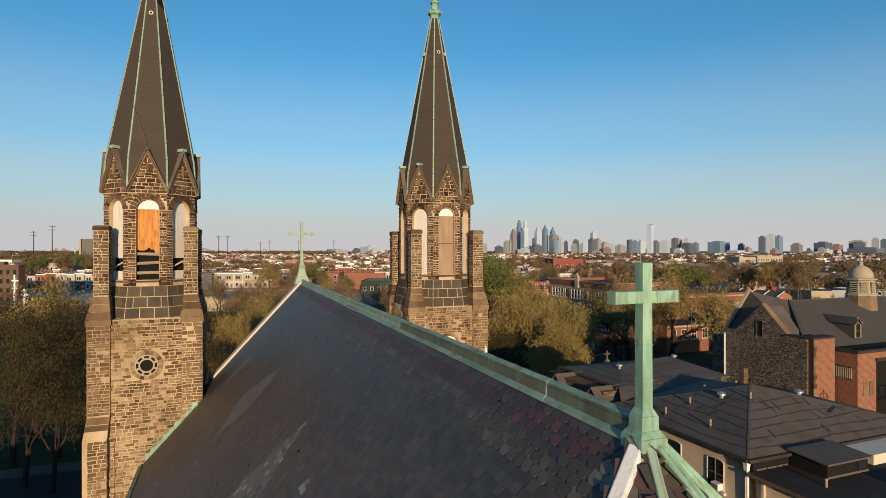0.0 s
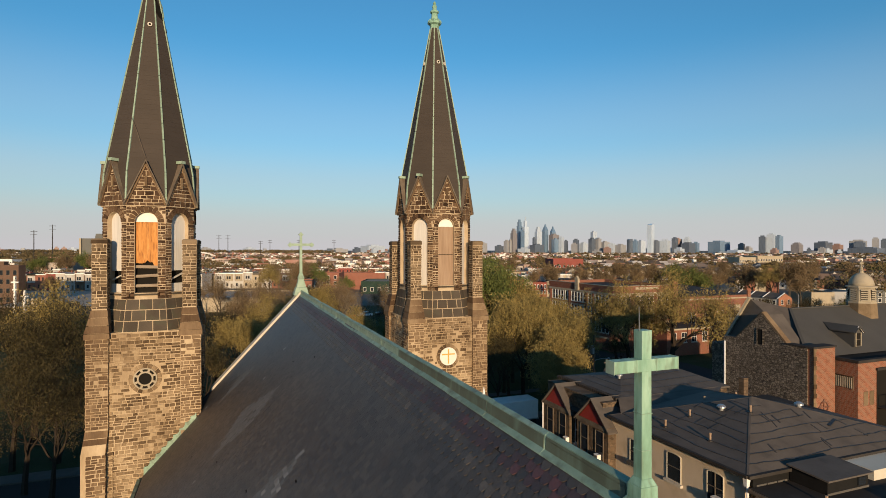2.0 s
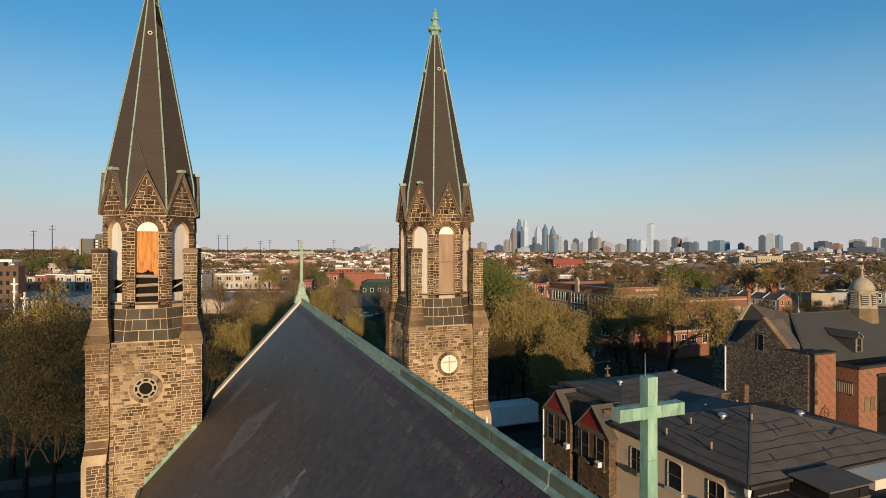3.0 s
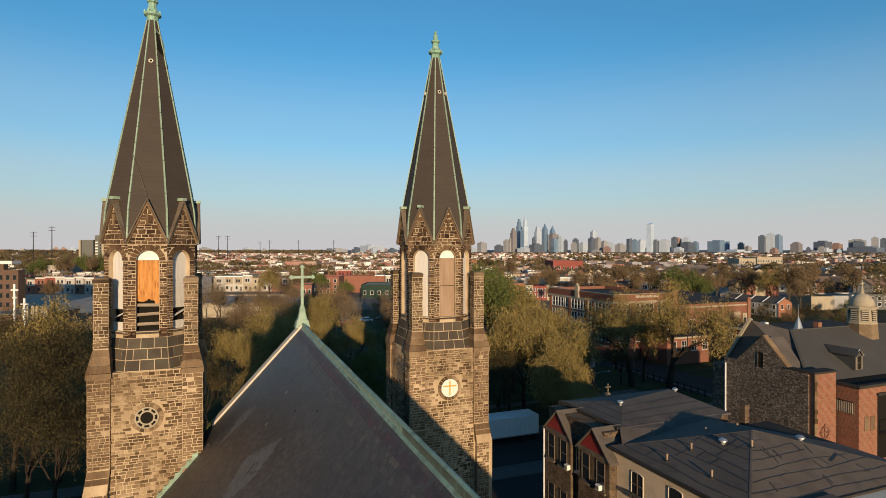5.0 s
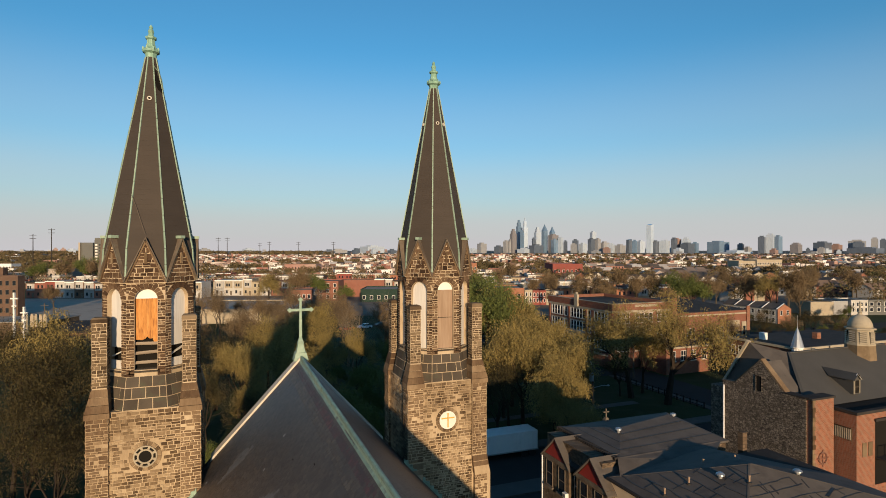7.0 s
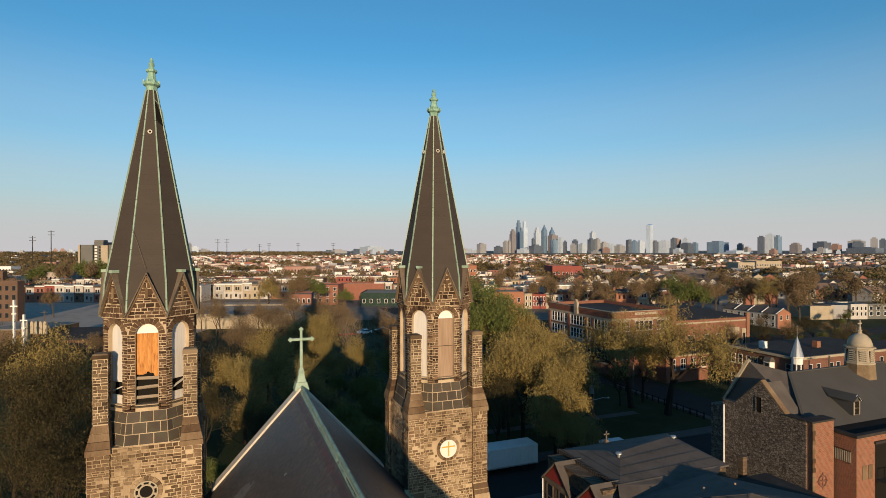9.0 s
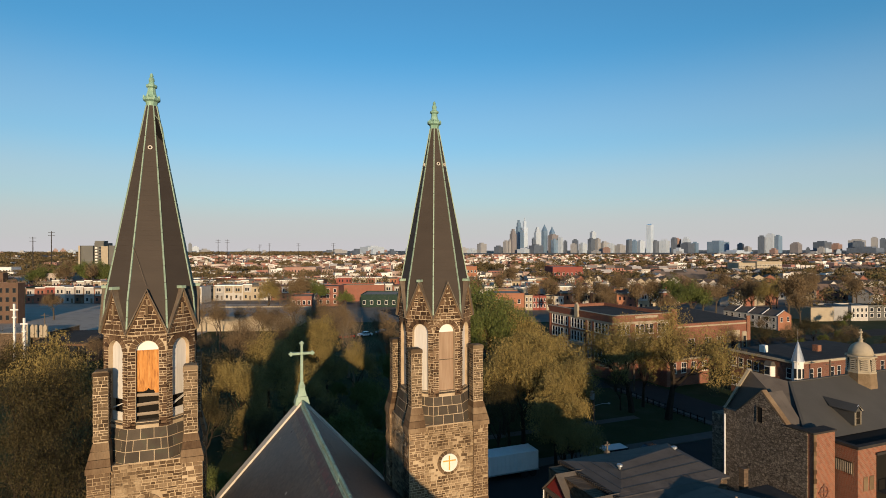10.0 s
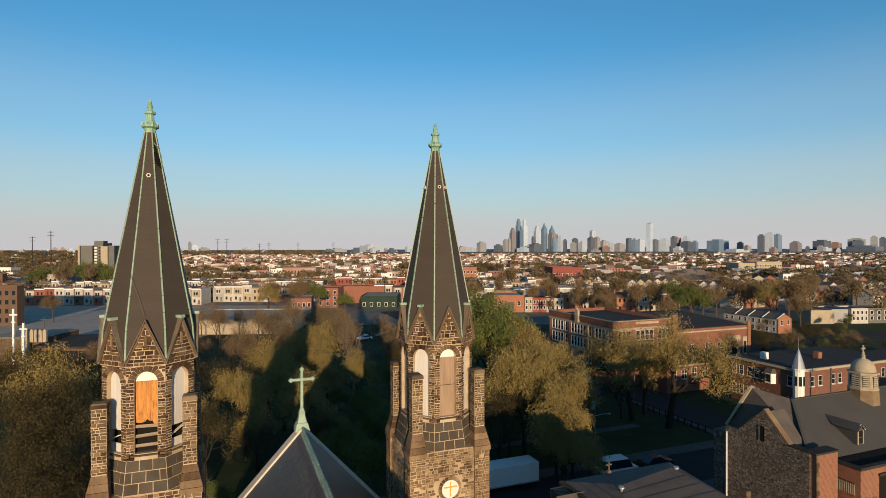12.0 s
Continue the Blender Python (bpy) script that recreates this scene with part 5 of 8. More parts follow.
# lower wing towards the apse
wing = thing("rectory_wing", (28, 14, 0), "low stuccoed rectory wing with dark flat roofs", "house")
WZ = 10.72
part("wall", Shape().box(21.6, 8.0, 0, 34, 17.8, WZ), "stucco", wing)
part("roof", Shape().box(21.3, 7.8, WZ, 34.2, 17.84, WZ + 0.12), "felt_dark", wing)
part("apron", Shape().box(21.5, 17.845, WZ + 0.12, 34, 18.195, 11.24), "black_felt", wing, "black felt apron below the eaves")
for x in (21.7, 22.35, 23.0):
    part("flashing", Shape().box(x, 17.81, WZ + 0.125, x + 0.58, 17.84, WZ + 0.2), "concrete", wing)
bulk = part("bulkhead", Shape().box(23.7, 16.1, WZ + 0.12, 26.3, 17.8, 11.45), "black_felt", wing, "black felted bulkhead")
part("bulkhead_roof", Shape().prism([(23.55, 15.95, 11.45), (26.45, 15.95, 11.45), (26.45, 17.84, 11.55), (23.55, 17.84, 11.55)], [(23.55, 15.95, 11.52), (26.45, 15.95, 11.52), (26.45, 17.84, 11.62), (23.55, 17.84, 11.62)]), "felt", bulk)
part("bulkhead_flashing", Shape().box(23.68, 16.06, WZ + 0.125, 26.32, 16.096, WZ + 0.22), "concrete", bulk)
part("bulkhead_window", Shape().box(25.6, 16.05, 11.0, 26.1, 16.095, 11.35), "glass", bulk)
part("cream_wall", Shape().box(27.2, 16.4, WZ + 0.12, 34, 17.8, 11.3), "cream", wing, "cream rendered attic wall")
part("roof_step", Shape().box(25.5, 8.0, WZ + 0.12, 34, 14.4, WZ + 0.36), "felt_dark", wing)
lw2 = face_frame((21.6, 0, 0), (0, -1, 0))
for y, z in ((15.4, 7.6), (12.8, 7.6), (15.4, 4.2), (12.8, 4.2)):
    window(wing, lw2, -y, z, 0.95, 1.5)
part("gutter", Shape().beam((21.24, 7.8, WZ + 0.02), (21.24, 17.84, WZ + 0.02), 0.12, 0.12), "trim", wing)
part("downpipe", Shape().tube([(21.5, 17.3, WZ - 0.05), (21.52, 17.3, 0)], [0.05, 0.05], 8), "cream", wing)
for x, y in ((22.9, 15.6), (23.0, 12.0)):
    v = thing("vent_pipe", (x, y, WZ + 0.12), "short rusty vent pipe on dark flat roof", "pipe", "vent pipes")
    part("pipe", Shape().lathe([(0.05, WZ + 0.06), (0.05, WZ + 0.4), (0.065, WZ + 0.4), (0.065, WZ + 0.47), (0.03, WZ + 0.47)], 8, 0, (x, y)), "plywood_grey", v)
chim = thing("chimney", (32.45, 27.4, 11), "square brown stone chimney stack behind rectory roof", "chimney")
part("shaft", Shape().box(32.42, 27.62, 8, 32.82, 28.02, 12.5), "facade_stone", chim)
part("cap", Shape().box(32.39, 27.59, 12.5, 32.85, 28.05, 12.58), "facade_stone", chim, bevel=0.03)

# ---- stone hall with the cupola ----
hall = thing("parish_hall", (47, 33, 0), "dark rubble stone hall with grey roof and brick rear", "hall")
part("gable_wall", Shape().slab([(38.9, 35.1, 0), (38.9, 35.1, 13.98), (38.9, 33.85, 14.06), (38.9, 31.6, 16.25), (38.9, 29.55, 14.15), (38.9, 27.9, 14.15), (38.9, 27.9, 0)], (0.5, 0, 0)), "rubble", hall, "tall blank rubble stone gable wall")
part("coping", Shape().beam((39.15, 31.58, 16.31), (39.15, 29.5, 14.2), 0.5, 0.14).beam((39.15, 31.6, 16.31), (39.15, 33.9, 14.1), 0.4, 0.1), "stone_pier", hall, "tan stone coping")
part("coping_flat", Shape().box(38.8, 27.85, 14.155, 39.5, 29.5, 14.25), "felt_dark", hall)
gw = face_frame((38.9, 0, 0), (0, -1, 0))
part("gable_opening", Shape().box(-31.9, -0.02, 13.8, -31.46, -0.004, 14.98).mapped(gw), "dark", hall, "dark narrow gable opening")
part("opening_jamb", Shape().box(-31.98, -0.05, 13.76, -31.904, -0.004, 15.04).box(-31.456, -0.05, 13.76, -31.4, -0.004, 15.04).box(-31.9, -0.05, 14.984, -31.46, -0.004, 15.06).mapped(gw), "rubble", hall)
part("downpipe", Shape().tube([(38.8, 34.9, 13.6), (38.8, 34.9, 6)], [0.065, 0.065], 8), "white_metal", hall, "white downpipe")
part("hall_wall", Shape().box(39.45, 28.3, 0, 55.8, 36.8, 13.2), "rubble", hall)
# unseen low east end, added to keep the lawn and street behind in shade
part("east_wall", Shape().box(56.05, 28.3, 0, 77, 36.8, 10.2), "rubble", hall)
part("east_roof", Shape().box(56.05, 28.1, 10.2, 77.2, 37.0, 10.36), "felt_dark", hall)
# wing roof behind the gable wall and steep main roof
part("wing_roof", Shape().prism([(39.42, 29.4, 13.85), (39.42, 31.6, 16.1), (39.42, 34.0, 13.9), (39.42, 31.6, 13.0)], [(40.75, 29.4, 13.85), (41.25, 31.6, 16.1), (41.25, 34.0, 13.9), (41.0, 31.6, 13.0)]), "felt", hall, "brown side roof")
rl, rh, rb = 28.2, 32.8, 37.4
part("roof", Shape().prism([(39.5, rl, 13.3), (43.7, rh, 16.27), (41.2, rb, 13.3)], [(56, rl, 13.3), (56, rh, 16.25), (56, rb, 13.3)]), "grey_roof", hall, "steep grey shingle roof")
part("hip_cap", Shape().beam((39.5, rl, 13.36), (43.7, rh, 16.32), 0.2, 0.08), "grey_roof", hall)
part("ridge_cap", Shape().beam((43.7, rh, 16.31), (56, rh, 16.29), 0.22, 0.08), "grey_roof", hall)
side = Shape().add([(41.45, 34.7, 17.02), (43.72, 32.85, 16.3), (40.9, 29.6, 13.7), (41.0, 36.6, 13.4), (45.5, 35.6, 15.4), (45.5, 37.2, 13.3)], [(0, 3, 2), (0, 2, 1), (0, 1, 4), (0, 4, 5, 3)])
part("side_roof", side, "felt", hall, "brown roof slope behind the gable")
part("verge_coping", Shape().beam((41.4, 34.7, 17.12), (41.0, 36.75, 13.4), 0.5, 0.2), "limestone", hall, "pale stone verge coping")
# brick rear parts
part("brick_pier", Shape().box(39.0, 27.45, 0, 41.2, 28.25, 14.13), "brick", hall, "orange-red brick end wall")
part("pier_coping", Shape().box(38.85, 27.38, 14.135, 41.3, 28.35, 14.27), "felt_dark", hall)
for i in range(22):
    part("quoin", Shape().box(38.93, 27.40, 7.0 + i * 0.33, 39.12 + 0.12 * (i % 2), 27.449, 7.31 + i * 0.33), "stone", hall)
rosette = Shape()
for i in range(12):
    a = 2 * math.pi * i / 12
    rosette.beam((40.0 + 0.42 * math.cos(a), 27.42, 9.9 + 0.42 * math.sin(a)), (40.0 + 0.42 * math.cos(a + 0.6), 27.42, 9.9 + 0.42 * math.sin(a + 0.6)), 0.1, 0.06, (0, 1, 0))
rosette.box(39.95, 27.4, 9.3, 40.05, 27.45, 10.5).box(39.4, 27.4, 9.85, 39.945, 27.45, 9.95).box(40.055, 27.4, 9.85, 40.6, 27.45, 9.95)
part("rosette", rosette, "brick_dark", hall)
WX, WY, WT = 41.5, 26.06, 13.2
part("brick_wing", Shape().box(WX, WY, 0, 56, 28.19, WT), "brick", hall, "red brick rear wing with flat black roof")
part("wing_flat_roof", Shape().box(WX + 0.3, WY + 0.3, WT, 56, 28.6, WT + 0.05), "black_felt", hall)
part("wing_coping", Shape().box(WX - 0.1, WY - 0.1, WT, WX + 0.3, 28.19, WT + 0.2).box(WX + 0.304, WY - 0.1, WT, 56, WY + 0.3, WT + 0.2), "felt_dark", hall)
lv = part("louvred_window", Shape().box(WX - 0.03, 26.4, 11.32, WX - 0.004, 27.7, 12.13), "dark", hall)
part("window_frame", Shape().box(WX - 0.07, 26.34, 11.24, WX - 0.034, 26.4, 12.2).box(WX - 0.07, 27.7, 11.24, WX - 0.034, 27.76, 12.2).box(WX - 0.07, 26.404, 12.13, WX - 0.034, 27.696, 12.2), "stone_mid", lv)
for i in range(10):
    y = 26.43 + i * 0.128
    part("louvre_bar", Shape().box(WX - 0.1, y, 11.34, WX - 0.035, y + 0.055, 12.1), "limestone", lv)
for x in (42.1, 42.75):
    part("blind_panel", Shape().box(x, WY - 0.03, 10.15, x + 0.45, WY - 0.004, 11.15), "stone_mid", hall)
part("doorway", Shape().box(43.5, WY - 0.02, 8.0, 45.6, WY - 0.004, 12.55), "dark", hall, "dark open fire-escape doorway")
part("door_lintel", Shape().box(43.4, WY - 0.14, 12.56, 45.7, WY - 0.004, 12.75), "felt_dark", hall)
escape = part("fire_escape", Shape().box(43.5, 25.0, 9.9, 46, WY - 0.03, 9.98), "felt_dark", hall, "black iron fire escape landing")
part("rail", Shape().beam((43.5, 25.0, 10.9), (46, 25.0, 10.9), 0.05, 0.05), "felt_dark", escape)
for x in (43.5, 44.3, 45.1, 46.0):
    part("post", Shape().beam((x, 25.0, 9.98), (x, 25.0, 10.9), 0.05, 0.05, (0, 1, 0)), "felt_dark", escape)
# dormer
DX = 45.5
dm = part("dormer", Shape().slab([(DX - 0.36, 28.6, 13.7), (DX + 0.36, 28.6, 13.7), (DX + 0.36, 28.6, 14.85), (DX, 28.6, 15.2), (DX - 0.36, 28.6, 14.85)], (0, 2.2, 0)), "grey_roof", hall, "small gabled dormer")
part("dormer_window", Shape().box(DX - 0.24, 28.55, 13.8, DX + 0.24, 28.6, 14.75), "dark", dm)
part("dormer_trim", Shape().beam((DX - 0.5, 28.5, 14.8), (DX, 28.5, 15.29), 0.06, 0.06, (0, 1, 0)).beam((DX, 28.5, 15.29), (DX + 0.5, 28.5, 14.8), 0.06, 0.06, (0, 1, 0)), "white_paint", dm)
for x in (-0.3, 0.3):
    part("dormer_jamb", Shape().box(DX + x - 0.035, 28.52, 13.75, DX + x + 0.035, 28.6, 14.8), "limestone", dm)
part("dormer_bar", Shape().box(DX - 0.24, 28.53, 14.25, DX + 0.24, 28.549, 14.29), "trim", dm)
for s in (-1, 1):
    part("dormer_roof", Shape().prism([(DX, 28.4, 15.25), (DX, 31.3, 15.25), (DX, 31.3, 15.32), (DX, 28.4, 15.32)], [(DX + s * 0.52, 28.4, 14.78), (DX + s * 0.52, 30.4, 14.78), (DX + s * 0.52, 30.4, 14.85), (DX + s * 0.52, 28.4, 14.85)]), "grey_roof", dm)
# cupola
CX, CY = 52.0, 32.4
cup = thing("cupola", (CX, CY, 16), "pale stone octagonal cupola with ribbed dome and cross", "cupola")
part("base", Shape().lathe([(1.25, 14.8), (1.12, 16.6)], 8, radians(22.5), (CX, CY)), "stone_mid", cup)
part("drum", Shape().lathe([(1.14, 16.55), (1.14, 16.68), (1.08, 16.7), (0.98, 17.85), (1.18, 17.9), (1.18, 18.03), (1.02, 18.05)], 8, radians(22.5), (CX, CY)), "limestone", cup)
part("dome", Shape().lathe([(0.96 * math.cos(a), 18.03 + 1.15 * math.sin(a)) for a in [i * math.pi / 2 / 8 for i in range(8)]] + [(0.15, 19.2)], 16, 0, (CX, CY)), "limestone", cup, smooth=True)
part("lantern", Shape().lathe([(0.2, 19.13), (0.15, 19.33), (0.22, 19.38), (0.1, 19.5), (0.13, 19.62), (0.05, 19.75)], 8, 0, (CX, CY)), "limestone", cup)
part("cross", Shape().box(CX - 0.05, CY - 0.05, 19.7, CX + 0.05, CY + 0.05, 20.3).box(CX - 0.24, CY - 0.04, 19.96, CX + 0.24, CY + 0.04, 20.07), "limestone", cup)
for k in range(8):
    a = radians(45 * k)
    m = face_frame((CX + 0.98 * math.cos(a), CY + 0.98 * math.sin(a), 0), (-math.sin(a), math.cos(a), 0))
    lo = part("louvre", Shape().box(-0.25, -0.02, 16.75, 0.25, 0.1, 17.75).mapped(m), "dark", cup)
    for i in range(6):
        z = 16.75 + i * 0.175
        part("louvre_slat", Shape().prism([m @ Vector(p) for p in ((-0.26, -0.09, z), (0.26, -0.09, z), (0.26, 0.0, z + 0.1), (-0.26, 0.0, z + 0.1))], [m @ Vector(p) for p in ((-0.26, -0.09, z + 0.03), (0.26, -0.09, z + 0.03), (0.26, 0.0, z + 0.13), (-0.26, 0.0, z + 0.13))]), "limestone", lo)

# ---- ground and streets ----
CT, ST = math.cos(radians(21.2)), math.sin(radians(21.2))


def spot(across, depth):
    """A place in the plan from metres across and ahead of the first view."""
    return (across * CT + depth * ST, -across * ST + depth * CT)


ground = part("ground", Shape().add([(-4600, -4600, 0), (4600, -4600, 0), (4600, 4600, 0), (-4600, 4600, 0)], [(0, 1, 2, 3)]), "grass")
tagged(ground, "dark grass and bare earth of the park and lots", "ground", kind="structure")


def strip(name, mat, x0, y0, x1, y1, z, label, h=0.0):
    sh = Shape().box(x0, y0, z - 0.3, x1, y1, z)
    return tagged(part(name, sh, mat), label, name.split("_")[-1], kind="structure")


strip("road", "asphalt", -200, 52.5, 300, 60.5, 0.02, "dark asphalt street in front of the church")
strip("pavement", "concrete", -200, 49.6, 300, 52.4, 0.14, "grey concrete pavement with kerb along the street")
strip("pavement", "concrete", -200, 60.6, 300, 62.8, 0.14, "grey concrete pavement with kerb along the park")
strip("road", "asphalt", 63.0, 90, 72.4, 240, 0.024, "dark asphalt side street beside the school")
strip("road", "asphalt", 71.2, 62.9, 79.4, 92.5, 0.028, "dark asphalt side street beside the park lawn")
strip("pavement", "concrete", 69.6, 63, 71.0, 89.5, 0.14, "grey concrete pavement along the park lawn")
strip("pavement", "asphalt", -22, 36.5, 62, 49.5, 0.03, "worn asphalt forecourt in front of the church")
strip("road", "asphalt", 128, 112, 260, 121, 0.03, "dark asphalt street behind the corner terrace")
strip("path", "concrete", 30, 72.0, 62, 73.6, 0.03, "pale concrete path across the park")
town = Shape().add([(*spot(-4000, 4400), 0.016), (*spot(-190, 206), 0.016), (*spot(85, 206), 0.016), (*spot(190, 222), 0.016), (*spot(4000, 4400), 0.016)], [(0, 1, 2, 3, 4)])
tagged(part("town_ground", town, "town"), "paved yards and streets between the town houses", "ground", kind="structure")
lot = Shape()
c = [spot(-140, 142), spot(-78, 142), spot(-75, 274), spot(-215, 274)]
tagged(part("parking_lot", lot.slab([(x, y, 0.0) for x, y in c], (0, 0, 0.04)), "lot"), "wide grey asphalt parking lot", "parking lot", kind="structure")

# ---- trees ----
LEAF = [(-.5, -.1, 0), (.1, .19, .06), (.5, -.13, 0)]


def tree_meshes(seed, height, spread, bark, leaf, twig_leaves, leaf_size, bare=0.0, trunk=0.24, levels=4, sides=5):
    """A trunk that forks into tapered limbs, and a crown of small leaves on the twigs."""
    rng = random.Random(seed)
    wood, crown = Shape(), Shape()
    tips = []

    def grow(p, way, length, radius, level):
        pts, rad = [p], [radius]
        n = 3 if level < 2 else 2
        d = way.copy()
        for i in range(n):
            wob = 0.2 if level else 0.05
            d = (d + Vector((rng.uniform(-wob, wob), rng.uniform(-wob, wob), rng.uniform(-.05, .16)))).normalized()
            p = p + d * length / n
            pts.append(p)
            rad.append(radius * (1 - 0.5 * (i + 1) / n))
        wood.tube(pts, rad, max(3, sides - level))
        if level >= levels:
            tips.append((pts[-1], d, length))
            tips.append((Vector(pts[0]), d, length))
            return
        k = rng.randint(4, 5) if level < 2 else rng.randint(3, 4)
        turn = rng.uniform(0, 6.28)
        for i in range(k):
            f = 0.45 + 0.55 * (i + 1) / k if level else 0.5 + 0.5 * (i + 1) / k
            at = Vector(pts[0]).lerp(Vector(pts[-1]), f) if len(pts) == 2 else (Vector(pts[-2]).lerp(Vector(pts[-1]), max(0, min(1, f * 2 - 1))) if f > 0.5 else Vector(pts[1]))
            turn += 2.4 + rng.uniform(-.4, .4)
            lean = rng.uniform(0.45, 0.95) * spread * (0.6 if i == k - 1 else 1)
            side = d.cross(Vector((math.cos(turn), math.sin(turn), 0.2)))
            side = side.normalized() if side.length > 1e-3 else Vector((1, 0, 0))
            nd = (d * math.cos(lean) + side * math.sin(lean) + Vector((0, 0, 0.12))).normalized()
            grow(at, nd, length * rng.uniform(0.58, 0.78), max(rad[-1] * rng.uniform(0.6, 0.85), 0.008), level + 1)

    grow(Vector((0, 0, -0.2)), Vector((rng.uniform(-.06, .06), rng.uniform(-.06, .06), 1)).normalized(), height * 0.27, trunk, 0)
    top = max(p[2] for p in wood.v)
    k = height / top
    wood.v = [(x * k, y * k, z * k if z > 0 else z) for x, y, z in wood.v]
    for p, d, length in tips:
        for i in range(twig_leaves):
            c = Vector(p) * k + Vector((rng.uniform(-1, 1), rng.uniform(-1, 1), rng.uniform(-.9, .9))) * (0.42 * length * k + 0.12)
            s = leaf_size * rng.uniform(0.55, 1.4)
            m = Euler((rng.uniform(0, 6.28), rng.uniform(0, 6.28), rng.uniform(0, 6.28))).to_matrix()
            crown.add([c + m @ (Vector(q) * s) for q in LEAF], [(0, 1, 2)])
    return mesh_of("trunk", wood, M[bark]), mesh_of("crown", crown, M[leaf])


def tree(name, at, meshes, label, scale=1.0, turn=0.0, group="park trees"):
    t = new(name)
    t.matrix_basis = Matrix.Translation((at[0], at[1], 0)) @ Matrix.Rotation(turn, 4, "Z") @ Matrix.Diagonal((scale, scale, scale, 1))
    tagged(t, label, "tree", group)
    for n, me in zip(("trunk", "crown"), meshes):
        o = new(n, me)
        o.parent = t
    return t


KINDS = {
    "gold_a": (tree_meshes(1, 14, 0.95, "bark_shaded", "leaf_gold", 27, 0.27), "spreading spring tree with fresh golden-olive leaves in the park"),
    "gold_b": (tree_meshes(2, 14, 0.85, "bark_shaded", "leaf_gold", 27, 0.27), "tall spring tree with fresh golden-olive leaves in the park"),
    "olive_a": (tree_meshes(3, 14, 1.0, "bark_shaded", "leaf_olive", 18, 0.22), "broad park tree with olive young leaves"),
    "olive_b": (tree_meshes(4, 13, 0.9, "bark_shaded", "leaf_olive", 14, 0.22), "park tree with thin olive young leaves"),
    "green": (tree_meshes(5, 12, 0.9, "bark", "leaf_green", 28, 0.29), "dense fresh green park tree"),
    "brown": (tree_meshes(6, 13, 0.9, "bark", "leaf_brown", 15, 0.25), "budding tree with pale brown twigs"),
    "bare": (tree_meshes(7, 12, 0.85, "bark_pale", "leaf_brown", 3, 0.18), "pale bare-branched tree with few buds"),
    "brown_far": (tree_meshes(16, 13, 0.95, "bark", "leaf_brown", 44, 0.42, levels=3), "distant budding tree with brown twigs"),
    "green_far": (tree_meshes(15, 12, 0.95, "bark", "leaf_green", 44, 0.45, levels=3), "distant fresh green tree among houses"),
    "big": (tree_meshes(8, 16, 1.08, "bark_shaded", "leaf_gold", 34, 0.27, trunk=0.4), "large dark-limbed tree coming into thin golden leaf"),
}
rng = random.Random(77)
